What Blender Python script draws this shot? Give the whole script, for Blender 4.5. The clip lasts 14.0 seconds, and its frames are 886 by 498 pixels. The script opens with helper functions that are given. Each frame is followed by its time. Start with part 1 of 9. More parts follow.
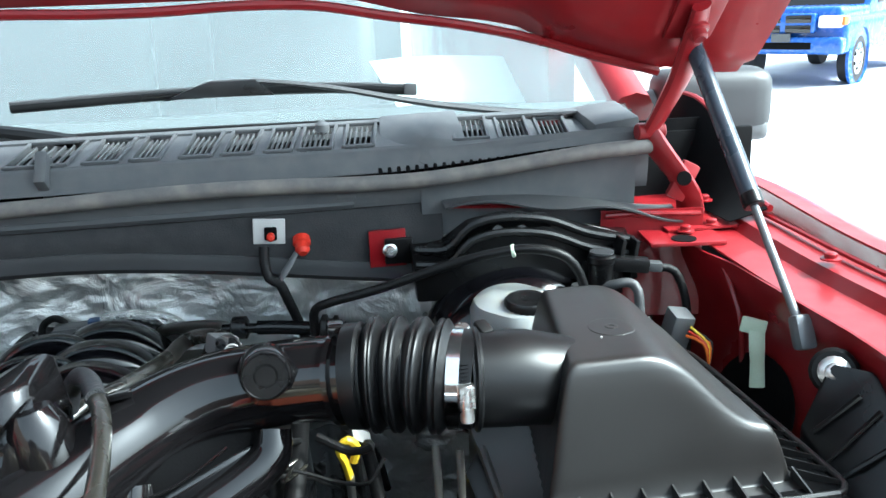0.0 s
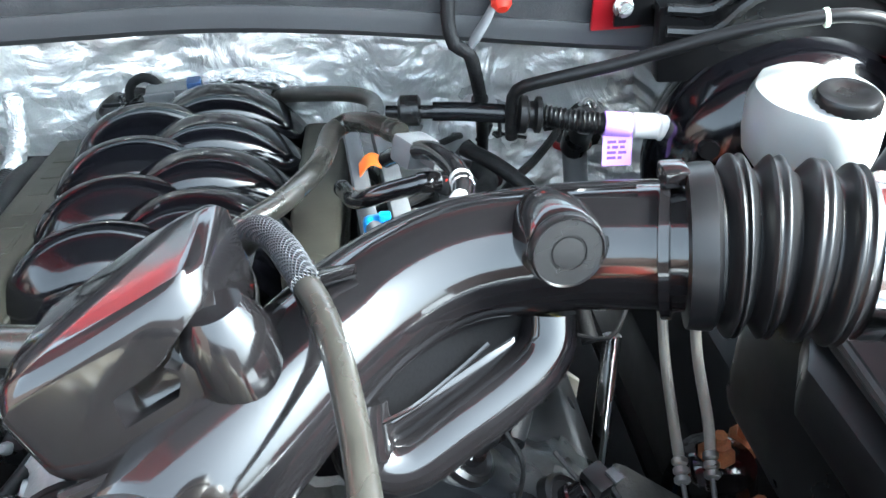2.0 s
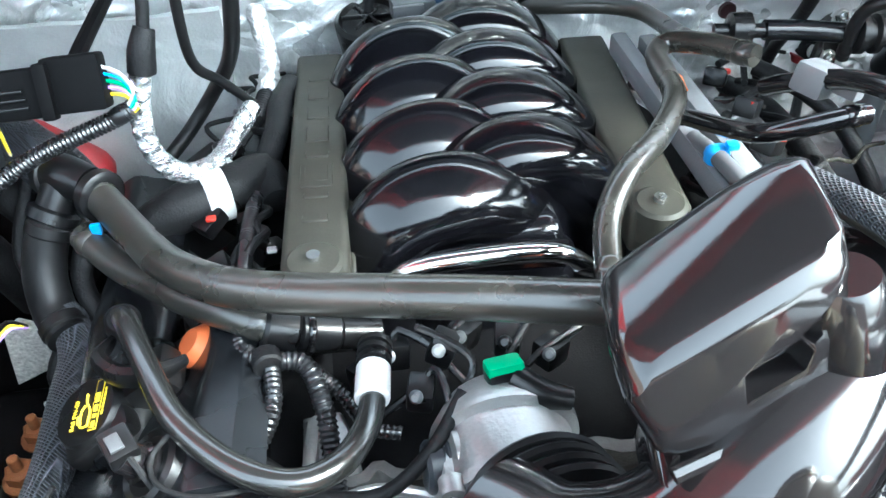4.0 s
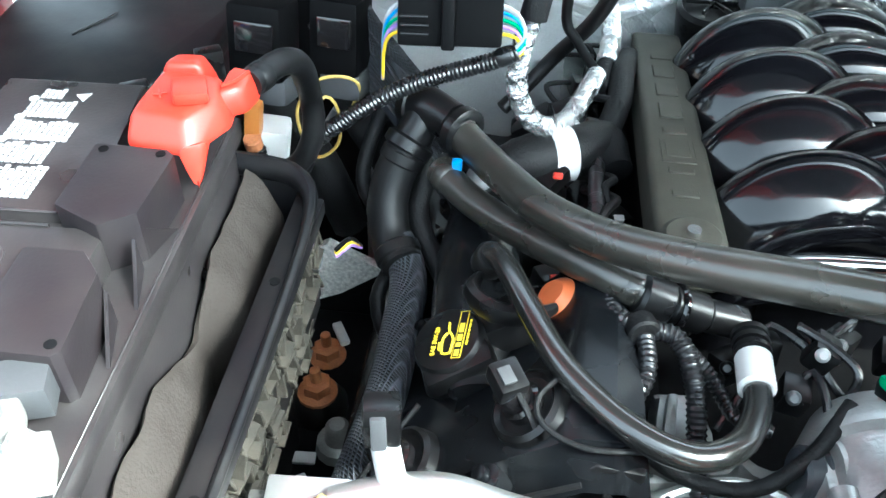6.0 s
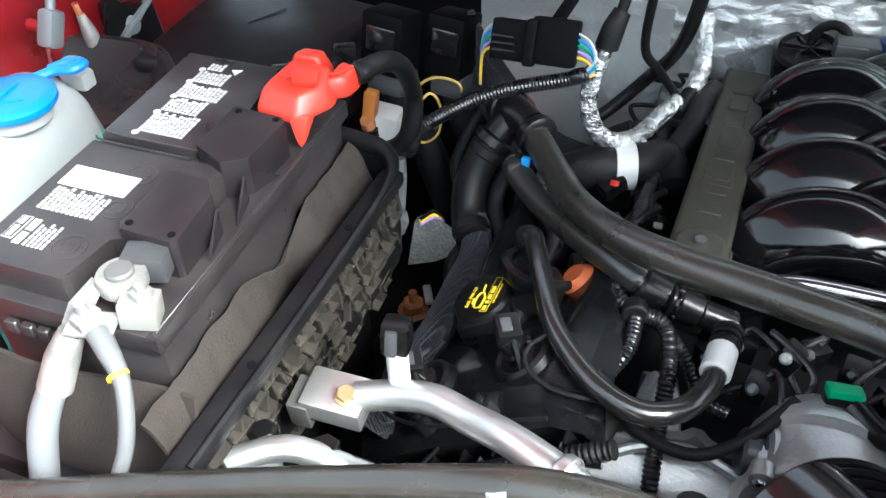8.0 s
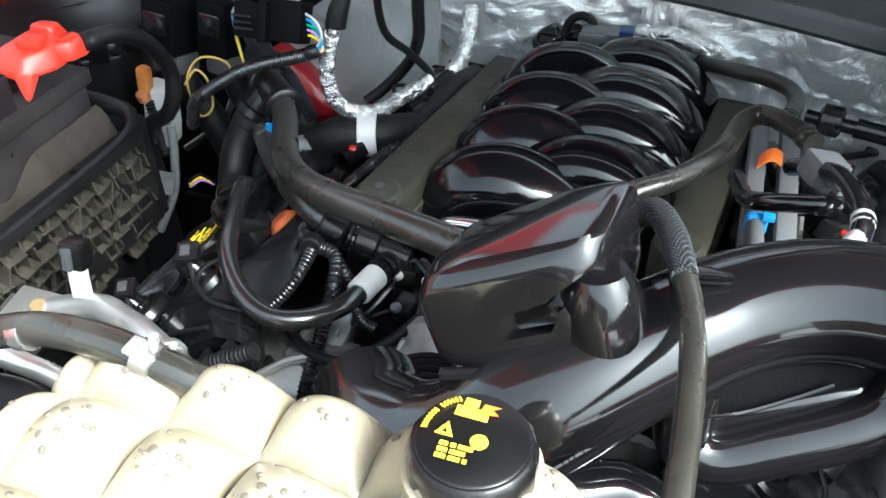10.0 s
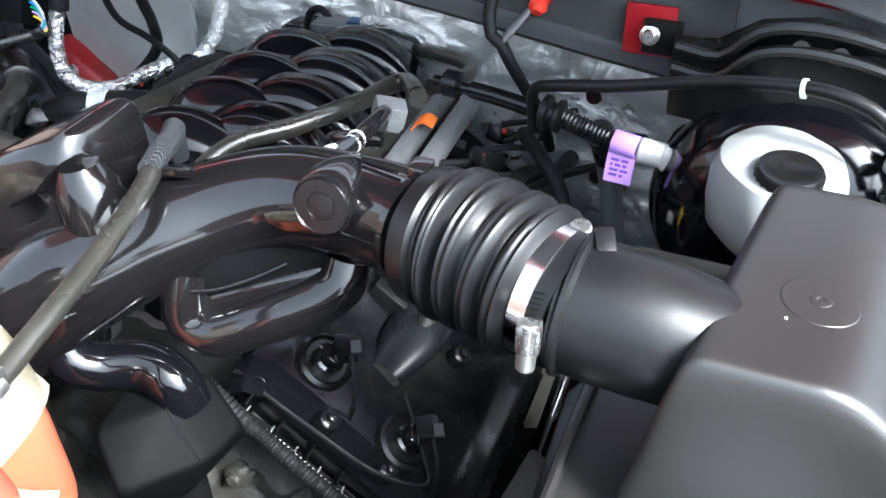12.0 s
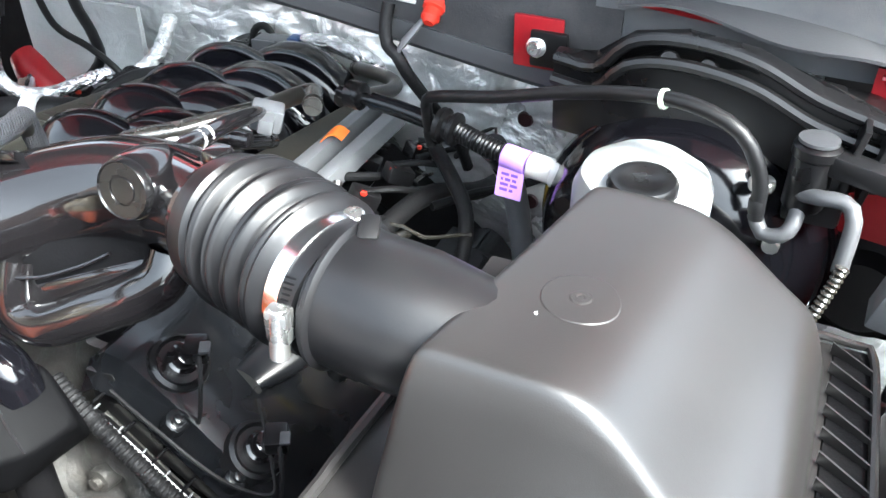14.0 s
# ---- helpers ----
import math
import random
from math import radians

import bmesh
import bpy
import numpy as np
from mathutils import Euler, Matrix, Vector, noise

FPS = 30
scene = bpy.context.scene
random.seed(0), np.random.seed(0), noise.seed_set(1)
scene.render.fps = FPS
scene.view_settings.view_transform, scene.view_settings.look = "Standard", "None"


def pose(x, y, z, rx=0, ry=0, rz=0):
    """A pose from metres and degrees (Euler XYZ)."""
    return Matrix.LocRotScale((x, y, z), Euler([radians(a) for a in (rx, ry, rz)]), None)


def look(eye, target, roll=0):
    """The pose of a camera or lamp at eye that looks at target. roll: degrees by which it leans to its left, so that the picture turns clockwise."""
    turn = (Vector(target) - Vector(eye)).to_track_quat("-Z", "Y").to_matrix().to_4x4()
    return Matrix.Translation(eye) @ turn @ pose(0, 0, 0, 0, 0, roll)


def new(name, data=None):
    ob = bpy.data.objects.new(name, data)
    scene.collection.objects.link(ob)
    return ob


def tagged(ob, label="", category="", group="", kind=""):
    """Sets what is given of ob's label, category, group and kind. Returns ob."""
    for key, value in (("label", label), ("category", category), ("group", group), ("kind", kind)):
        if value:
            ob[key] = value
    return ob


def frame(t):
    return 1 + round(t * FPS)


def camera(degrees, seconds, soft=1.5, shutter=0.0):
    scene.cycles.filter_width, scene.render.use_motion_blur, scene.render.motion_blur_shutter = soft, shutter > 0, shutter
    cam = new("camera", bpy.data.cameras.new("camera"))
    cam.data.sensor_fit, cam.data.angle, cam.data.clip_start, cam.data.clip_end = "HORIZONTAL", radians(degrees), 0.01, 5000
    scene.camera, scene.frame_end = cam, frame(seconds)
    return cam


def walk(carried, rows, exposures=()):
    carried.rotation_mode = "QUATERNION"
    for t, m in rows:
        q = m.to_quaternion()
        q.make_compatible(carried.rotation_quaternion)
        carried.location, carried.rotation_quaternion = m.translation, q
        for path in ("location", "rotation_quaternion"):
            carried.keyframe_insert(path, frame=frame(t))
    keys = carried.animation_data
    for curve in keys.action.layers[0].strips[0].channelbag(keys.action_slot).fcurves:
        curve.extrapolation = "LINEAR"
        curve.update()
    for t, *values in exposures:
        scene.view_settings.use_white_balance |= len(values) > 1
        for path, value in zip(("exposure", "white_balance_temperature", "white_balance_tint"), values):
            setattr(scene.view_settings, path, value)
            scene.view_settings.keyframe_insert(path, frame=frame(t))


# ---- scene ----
cam = camera(55.1, 14.0)
PATH = [
    (0, (0.306, -0.081, 1.603), (0.607, 1.816, 1.043), -2.3),
    (0.5, (0.285, 0.071, 1.576), (0.605, 1.958, 0.996), -1.9),
    (1, (0.297, 0.169, 1.566), (0.559, 2.015, 0.843), -1.7),
    (1.5, (0.241, 0.236, 1.56), (0.462, 1.974, 0.596), -1.2),
    (2, (0.133, 0.284, 1.562), (0.305, 1.908, 0.408), -2.0),
    (2.5, (0.026, 0.329, 1.566), (0.185, 1.879, 0.312), -2.5),
    (3, (-0.049, 0.353, 1.573), (0.115, 1.859, 0.268), -2.3),
    (3.2, (-0.083, 0.362, 1.573), (0.087, 1.855, 0.253), -2.1),
    (5.3, (-0.336, 0.388, 1.553), (-0.34, 1.866, 0.205), -0.8),
    (5.5, (-0.359, 0.387, 1.541), (-0.408, 1.863, 0.193), -0.3),
    (6, (-0.394, 0.378, 1.539), (-0.555, 1.852, 0.196), 1.1),
    (6.5, (-0.407, 0.359, 1.558), (-0.761, 1.796, 0.213), -0.0),
    (7, (-0.394, 0.32, 1.604), (-0.845, 1.721, 0.251), -0.1),
    (7.2, (-0.375, 0.301, 1.617), (-0.857, 1.694, 0.265), -0.1),
    (9.3, (-0.012, 0.251, 1.639), (-0.603, 1.651, 0.338), -1.0),
    (9.5, (0.018, 0.249, 1.643), (-0.574, 1.654, 0.348), -1.0),
    (10, (0.109, 0.244, 1.632), (-0.487, 1.662, 0.354), -1.0),
    (10.5, (0.208, 0.221, 1.62), (-0.387, 1.655, 0.359), -1.1),
    (11, (0.303, 0.198, 1.628), (-0.289, 1.651, 0.387), -0.9),
    (11.5, (0.421, 0.211, 1.611), (-0.172, 1.68, 0.39), -0.8),
    (12, (0.526, 0.233, 1.62), (-0.057, 1.717, 0.413), -0.1),
    (12.5, (0.611, 0.244, 1.598), (0.014, 1.743, 0.415), 0.6),
    (13, (0.678, 0.249, 1.561), (0.057, 1.755, 0.4), 0.6),
    (13.5, (0.683, 0.282, 1.569), (0.042, 1.792, 0.426), 0.4),
    (14, (0.688, 0.297, 1.58), (-0.004, 1.799, 0.455), 0.4),
]
EXPOSURES = [(0.0, 2.15, 5350, -6), (0.8, 1.95, 5350, -5), (1.6, 3.45, 5450, -3), (3.0, 4.1, 5450, -1), (5.5, 4.1, 5350, -9), (6.2, 3.5, 5450, -5), (7.0, 2.8, 5650, 2), (9.5, 2.8, 5700, -3), (11.0, 2.4, 5650, 3), (12.5, 3.2, 5550, 4), (14.0, 3.5, 5750, 3)]
walk(cam, [(t, look(eye, target, roll)) for t, eye, target, roll in PATH], EXPOSURES)

# ---- world, sun, exposure ----
world = bpy.data.worlds.new("sky")
scene.world = world
world.use_nodes = True
wn = world.node_tree
sky = wn.nodes.new("ShaderNodeTexSky")
sky.sky_type, sky.sun_disc = "NISHITA", False
sky.sun_elevation, sky.sun_rotation = radians(46), radians(109)
sky.air_density, sky.dust_density, sky.ozone_density = 1.0, 6.0, 1.0
hazy = wn.nodes.new("ShaderNodeHueSaturation")
hazy.inputs["Saturation"].default_value = 0.25
wn.links.new(sky.outputs["Color"], hazy.inputs["Color"])
wn.links.new(hazy.outputs["Color"], wn.nodes["Background"].inputs["Color"])
wn.nodes["Background"].inputs["Strength"].default_value = 0.13
sun = new("sun", bpy.data.lights.new("sun", "SUN"))
sun.data.energy, sun.data.angle, sun.data.color = 2.8, radians(16), (1.0, 0.91, 0.80)
sun.matrix_world = look((4.0, -0.6, 5.2), (0.3, 0.7, 1.2))

# ---- materials ----
def mat(name, base, rough=0.5, metal=0.0, vary=0.12, scale=40.0, bump=0.05, fine=400.0, coat=0.0, dust=0.0,
        dust_color=(0.35, 0.31, 0.26), rough_vary=0.1, transmission=0.0, spec=0.5, sss=0.0):
    """A Principled surface with variation at two scales, dust that lies on what faces up, and fine relief."""
    m = bpy.data.materials.new(name)
    m.use_nodes = True
    nt = m.node_tree
    L, N = nt.links.new, nt.nodes.new
    b = nt.nodes["Principled BSDF"]
    tc = N("ShaderNodeTexCoord")
    big = N("ShaderNodeTexNoise")
    big.inputs["Scale"].default_value, big.inputs["Detail"].default_value = scale * 0.25, 5
    small = N("ShaderNodeTexNoise")
    small.inputs["Scale"].default_value, small.inputs["Detail"].default_value = fine, 3
    for n in (big, small):
        L(tc.outputs["Object"], n.inputs["Vector"])
    info = N("ShaderNodeObjectInfo")
    mixn = N("ShaderNodeMath")
    mixn.operation = "ADD"
    L(big.outputs["Fac"], mixn.inputs[0])
    sc = N("ShaderNodeMath")
    sc.operation, sc.inputs[1].default_value = "MULTIPLY", 0.35
    L(small.outputs["Fac"], sc.inputs[0])
    L(sc.outputs[0], mixn.inputs[1])
    ramp = N("ShaderNodeMapRange")
    ramp.inputs["From Min"].default_value, ramp.inputs["From Max"].default_value = 0.35, 1.0
    ramp.inputs["To Min"].default_value, ramp.inputs["To Max"].default_value = 1 - vary, 1 + vary
    L(mixn.outputs[0], ramp.inputs["Value"])
    rnd = N("ShaderNodeMapRange")
    rnd.inputs["To Min"].default_value, rnd.inputs["To Max"].default_value = 0.94, 1.06
    L(info.outputs["Random"], rnd.inputs["Value"])
    mul = N("ShaderNodeMath")
    mul.operation = "MULTIPLY"
    L(ramp.outputs[0], mul.inputs[0])
    L(rnd.outputs[0], mul.inputs[1])
    col = N("ShaderNodeVectorMath")
    col.operation = "SCALE"
    col.inputs[0].default_value = base
    L(mul.outputs[0], col.inputs["Scale"])
    out = col.outputs[0]
    if dust:
        dn = N("ShaderNodeTexNoise")
        dn.inputs["Scale"].default_value, dn.inputs["Detail"].default_value = 28, 8
        L(tc.outputs["Object"], dn.inputs["Vector"])
        dr = N("ShaderNodeMapRange")
        dr.inputs["From Min"].default_value, dr.inputs["From Max"].default_value = 0.4, 0.7
        dr.inputs["To Max"].default_value = dust
        L(dn.outputs["Fac"], dr.inputs["Value"])
        mx = N("ShaderNodeMix")
        mx.data_type = "RGBA"
        L(dr.outputs[0], mx.inputs["Factor"])
        L(out, mx.inputs["A"])
        mx.inputs["B"].default_value = (*dust_color, 1)
        out = mx.outputs["Result"]
    L(out, b.inputs["Base Color"])
    rr = N("ShaderNodeMapRange")
    rr.inputs["To Min"].default_value, rr.inputs["To Max"].default_value = max(0.02, rough - rough_vary), min(1, rough + rough_vary)
    rr.inputs["From Min"].default_value, rr.inputs["From Max"].default_value = 0.3, 0.7
    L(big.outputs["Fac"], rr.inputs["Value"])
    L(rr.outputs[0], b.inputs["Roughness"])
    b.inputs["Metallic"].default_value = metal
    b.inputs["Coat Weight"].default_value = coat
    b.inputs["Coat Roughness"].default_value = 0.06
    b.inputs["Transmission Weight"].default_value = transmission
    b.inputs["Specular IOR Level"].default_value = spec
    if sss:
        b.inputs["Subsurface Weight"].default_value = sss
        b.inputs["Subsurface Radius"].default_value = (0.02, 0.016, 0.01)
        b.inputs["Subsurface Scale"].default_value = 0.5
    if bump:
        bp = N("ShaderNodeBump")
        bp.inputs["Strength"].default_value, bp.inputs["Distance"].default_value = bump, 0.002
        L(small.outputs["Fac"], bp.inputs["Height"])
        L(bp.outputs[0], b.inputs["Normal"])
    return m


def foil_mat(name, base, rough, wrinkle, scale, metal=0.35):
    """Crinkled aluminium heat foil: flat facets with creases."""
    m = mat(name, base, rough, metal, 0.15, 20, 0, rough_vary=0.12)
    nt = m.node_tree
    L, N = nt.links.new, nt.nodes.new
    tc = N("ShaderNodeTexCoord")
    warp = N("ShaderNodeTexNoise")
    warp.inputs["Scale"].default_value, warp.inputs["Detail"].default_value, warp.inputs["Distortion"].default_value = scale * 0.4, 6, 1.2
    L(tc.outputs["Object"], warp.inputs["Vector"])
    fold = N("ShaderNodeTexNoise")
    fold.noise_type = "RIDGED_MULTIFRACTAL"
    fold.inputs["Scale"].default_value, fold.inputs["Detail"].default_value = scale, 9
    stretch = N("ShaderNodeMapping")
    stretch.inputs["Scale"].default_value = (0.6, 0.6, 1.5)
    stretch.inputs["Rotation"].default_value = (0.3, 0.5, 0.4)
    L(tc.outputs["Object"], stretch.inputs["Vector"])
    L(stretch.outputs[0], fold.inputs["Vector"])
    grain = N("ShaderNodeTexVoronoi")
    grain.inputs["Scale"].default_value = 260
    L(tc.outputs["Object"], grain.inputs["Vector"])
    add = N("ShaderNodeMath")
    add.operation = "MULTIPLY_ADD"
    add.inputs[1].default_value = 0.5
    L(fold.outputs["Fac"], add.inputs[0])
    L(warp.outputs["Fac"], add.inputs[2])
    b1 = N("ShaderNodeBump")
    b1.inputs["Strength"].default_value, b1.inputs["Distance"].default_value = wrinkle, 0.021
    L(add.outputs[0], b1.inputs["Height"])
    b2 = N("ShaderNodeBump")
    b2.inputs["Strength"].default_value, b2.inputs["Distance"].default_value = 0.12, 0.002
    L(grain.outputs["Distance"], b2.inputs["Height"])
    L(b1.outputs[0], b2.inputs["Normal"])
    L(b2.outputs[0], nt.nodes["Principled BSDF"].inputs["Normal"])
    return m


def braid_mat(name, base, scale, strength=0.6):
    """Woven sleeve: two crossed sets of fine threads as relief, its shading also put into colour."""
    m = mat(name, base, 0.5, 0, 0.2, 60, 0)
    nt = m.node_tree
    L, N = nt.links.new, nt.nodes.new
    tc = N("ShaderNodeTexCoord")
    waves = []
    for a in (0.7, -0.7):
        mp = N("ShaderNodeMapping")
        mp.inputs["Rotation"].default_value = (a, a, a)
        L(tc.outputs["Object"], mp.inputs["Vector"])
        w = N("ShaderNodeTexWave")
        w.inputs["Scale"].default_value = scale
        L(mp.outputs[0], w.inputs["Vector"])
        waves.append(w)
    mx = N("ShaderNodeMath")
    mx.operation = "MAXIMUM"
    L(waves[0].outputs["Fac"], mx.inputs[0])
    L(waves[1].outputs["Fac"], mx.inputs[1])
    bp = N("ShaderNodeBump")
    bp.inputs["Strength"].default_value, bp.inputs["Distance"].default_value = strength, 0.003
    L(mx.outputs[0], bp.inputs["Height"])
    L(bp.outputs[0], nt.nodes["Principled BSDF"].inputs["Normal"])
    # crests brightened and gaps darkened in colour, where light hardly shows the relief
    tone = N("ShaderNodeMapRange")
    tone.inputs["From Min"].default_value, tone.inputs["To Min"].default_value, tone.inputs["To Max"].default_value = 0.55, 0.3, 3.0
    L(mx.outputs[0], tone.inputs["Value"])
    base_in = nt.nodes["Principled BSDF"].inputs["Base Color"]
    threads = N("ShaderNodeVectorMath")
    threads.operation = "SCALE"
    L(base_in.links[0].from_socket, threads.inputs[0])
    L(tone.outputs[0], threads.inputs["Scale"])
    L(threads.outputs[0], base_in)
    return m


GLOSS = mat("gloss_black_plastic", (0.006, 0.0055, 0.006), 0.10, bump=0.012, vary=0.3, rough_vary=0.03, spec=0.68)
RUNNER = mat("satin_black_plastic", (0.003, 0.003, 0.004), 0.12, bump=0.008, vary=0.3, rough_vary=0.03, spec=0.5)
BLACK = mat("black_plastic", (0.004, 0.004, 0.0045), 0.32, bump=0.03, vary=0.3, dust=0.006, spec=0.34)
MATT = mat("matt_black_plastic", (0.005, 0.005, 0.006), 0.42, bump=0.05, vary=0.3, dust=0.02, spec=0.2)
# base lowered further, to hold the tank's shade on the resonator box
DULL = mat("dull_black_plastic", (0.0022, 0.0022, 0.0025), 0.6, bump=0.06, vary=0.3, spec=0.05)
BOXPL = mat("airbox_plastic", (0.0135, 0.0126, 0.0122), 0.38, bump=0.06, fine=900, vary=0.15, rough_vary=0.05, spec=0.55)
BELLOW = mat("bellows_rubber", (0.0045, 0.0045, 0.005), 0.36, bump=0.02, vary=0.25, rough_vary=0.05, spec=0.28)
RUBBER = mat("black_rubber", (0.005, 0.005, 0.0055), 0.45, bump=0.06, vary=0.25, dust=0.008, spec=0.24)
HOSE = mat("hose_rubber", (0.018, 0.0172, 0.0145), 0.27, bump=0.05, vary=0.25, dust=0.03, spec=0.75)
OLIVE = mat("dusty_cover_plastic", (0.026, 0.025, 0.019), 0.62, spec=0.3, bump=0.15, vary=0.2, dust=0.25, dust_color=(0.06, 0.054, 0.042))
COWL = mat("grey_cowl_plastic", (0.075, 0.078, 0.084), 0.5, spec=0.4, bump=0.2, fine=700, vary=0.12, dust=0.25, dust_color=(0.15, 0.145, 0.14))
FELT = mat("charcoal_felt", (0.024, 0.024, 0.026), 0.85, spec=0.2, bump=0.3, vary=0.25, dust=0.15, dust_color=(0.1, 0.1, 0.1))
SEAL = mat("grey_rubber_seal", (0.105, 0.10, 0.097), 0.65, bump=0.1, vary=0.15, dust=0.3)
RED = mat("red_paint", (0.20, 0.005, 0.009), 0.36, spec=0.4, bump=0.02, vary=0.15, coat=0.2, dust=0.03, dust_color=(0.5, 0.2, 0.18))
REDCAP = mat("red_plastic", (0.48, 0.026, 0.013), 0.38, bump=0.05, vary=0.1)
ORANGE = mat("orange_plastic", (0.75, 0.16, 0.02), 0.5, bump=0.03)
RUSTY = mat("orange_rust", (0.28, 0.10, 0.035), 0.75, vary=0.4, scale=200, bump=0.3)
BLUEPL = mat("blue_plastic", (0.03, 0.25, 0.62), 0.35, bump=0.03)
BLUECAP = mat("bright_blue_cap", (0.012, 0.14, 0.56), 0.4, bump=0.03)
GREENPL = mat("green_plastic", (0.01, 0.32, 0.13), 0.4)
YELLOW = mat("yellow_print", (0.85, 0.62, 0.03), 0.5)
YELLOWW = mat("yellow_plastic", (0.8, 0.55, 0.02), 0.4)
PURPLE = mat("purple_paper", (0.42, 0.24, 0.72), 0.6)
WHITE = mat("white_plastic", (0.45, 0.45, 0.44), 0.4, vary=0.05, bump=0.02)
CLAMPST = mat("bright_clamp", (0.66, 0.66, 0.66), 0.3, 0.75, 0.1, 100, 0.05)
# brown of the unseen walls that hold back sky light
BLOCKER = mat("brown_blocker_wall", (0.11, 0.075, 0.06), 0.8, vary=0.15, scale=2, bump=0.2)
TAPE = mat("white_tape", (0.45, 0.45, 0.44), 0.55, vary=0.05)
PAPER = mat("white_label_paper", (0.55, 0.55, 0.54), 0.6, vary=0.06)
INK = mat("dark_ink", (0.03, 0.03, 0.03), 0.6)
PRINT = mat("white_print", (0.42, 0.415, 0.41), 0.6, vary=0.25, scale=200)
PALEGREEN = mat("pale_green_plastic", (0.55, 0.66, 0.52), 0.45)
TANKWHITE = mat("milky_plastic", (0.25, 0.262, 0.262), 0.38, vary=0.05, bump=0.03, sss=0.3)
ALU = mat("cast_aluminium", (0.11, 0.108, 0.104), 0.5, 0.6, 0.4, 60, 0.45, fine=250, dust=0.5, dust_color=(0.11, 0.10, 0.085))
CASTALU = mat("clean_cast_aluminium", (0.48, 0.48, 0.47), 0.42, 0.75, 0.2, 60, 0.3, fine=250, dust=0.15, dust_color=(0.2, 0.18, 0.15))
# paleness stands in for daylight on the ground below the bay
SPECKLE = mat("lit_ground_stand_in", (0.62, 0.61, 0.58), 0.9, vary=0.5, scale=900, fine=900, bump=0.3)
ALUTUBE = mat("aluminium_tube", (0.72, 0.72, 0.71), 0.34, 0.9, 0.1, 60, 0.05)
STEEL = mat("zinc_steel", (0.60, 0.60, 0.59), 0.3, 0.95, 0.15, 100, 0.08)
CHROME = mat("polished_band", (0.75, 0.75, 0.75), 0.14, 1.0, 0.06, 100, 0.02)
GREYSTEEL = mat("grey_coated_steel", (0.17, 0.18, 0.19), 0.4, 0.4, 0.1, 100, 0.05)
LEAD = mat("lead_terminal", (0.23, 0.226, 0.213), 0.5, 0.4, 0.35, 150, 0.3, dust=0.5, dust_color=(0.30, 0.29, 0.26))
BATT = mat("battery_case", (0.017, 0.0148, 0.0155), 0.34, spec=0.45, bump=0.06, vary=0.25, dust=0.16, dust_color=(0.10, 0.09, 0.086))
BLANKET = mat("battery_blanket", (0.032, 0.027, 0.024), 0.9, spec=0.06, bump=0.35, vary=0.2, scale=60)
DIRTY = mat("dirty_plastic", (0.022, 0.020, 0.017), 0.7, spec=0.15, bump=0.4, vary=0.4, dust=0.4, dust_color=(0.065, 0.055, 0.042))
# underbody black; on gap and hole fillers it stands in for shade
DARK = mat("black_underbody_and_shade", (0.003, 0.003, 0.0035), 0.7, spec=0.06, bump=0.2, vary=0.4, dust=0.03, dust_color=(0.05, 0.045, 0.04))
CLOTH = mat("cloth_tape", (0.004, 0.004, 0.0045), 0.6, spec=0.25, bump=0.4, vary=0.3, scale=120)
TYRE = mat("tyre_rubber", (0.02, 0.02, 0.021), 0.8, bump=0.2)
BLUEPAINT = mat("blue_paint", (0.02, 0.10, 0.42), 0.25, coat=0.6, bump=0.0, vary=0.08)
GREYPL = mat("grey_plastic", (0.095, 0.098, 0.102), 0.5, bump=0.05, vary=0.1)
DARKGREY = mat("dark_grey_plastic", (0.042, 0.043, 0.046), 0.5, bump=0.08, vary=0.15)
FOIL = foil_mat("heat_foil", (0.74, 0.75, 0.75), 0.30, 0.95, 25, 0.5)
FOILTAPE = foil_mat("foil_sleeve", (0.62, 0.62, 0.62), 0.24, 0.8, 90, 0.85)
BRAID = braid_mat("braided_sleeve", (0.012, 0.013, 0.016), 150, 0.9)
# lighter copy of the braid, brightened in colour for the hose lying in shade
BRAIDLIGHT = braid_mat("brightened_braided_sleeve", (0.019, 0.020, 0.024), 110, 0.9)
LOOM = mat("loom_plastic", (0.008, 0.008, 0.009), 0.26, bump=0.03, vary=0.25, spec=0.6)
VENTRUBBER = mat("vent_hose_rubber", (0.010, 0.0098, 0.0095), 0.20, bump=0.03, vary=0.25, rough_vary=0.05, spec=0.9)
TANNED = mat("cream_tank", (0.275, 0.246, 0.186), 0.34, vary=0.06, scale=30, bump=0.04, sss=0.35, dust=0.5, dust_color=(0.30, 0.24, 0.13))
SNOWLOT = mat("snowy_lot", (0.50, 0.50, 0.51), 0.9, vary=0.35, scale=2, bump=0.3, fine=130)


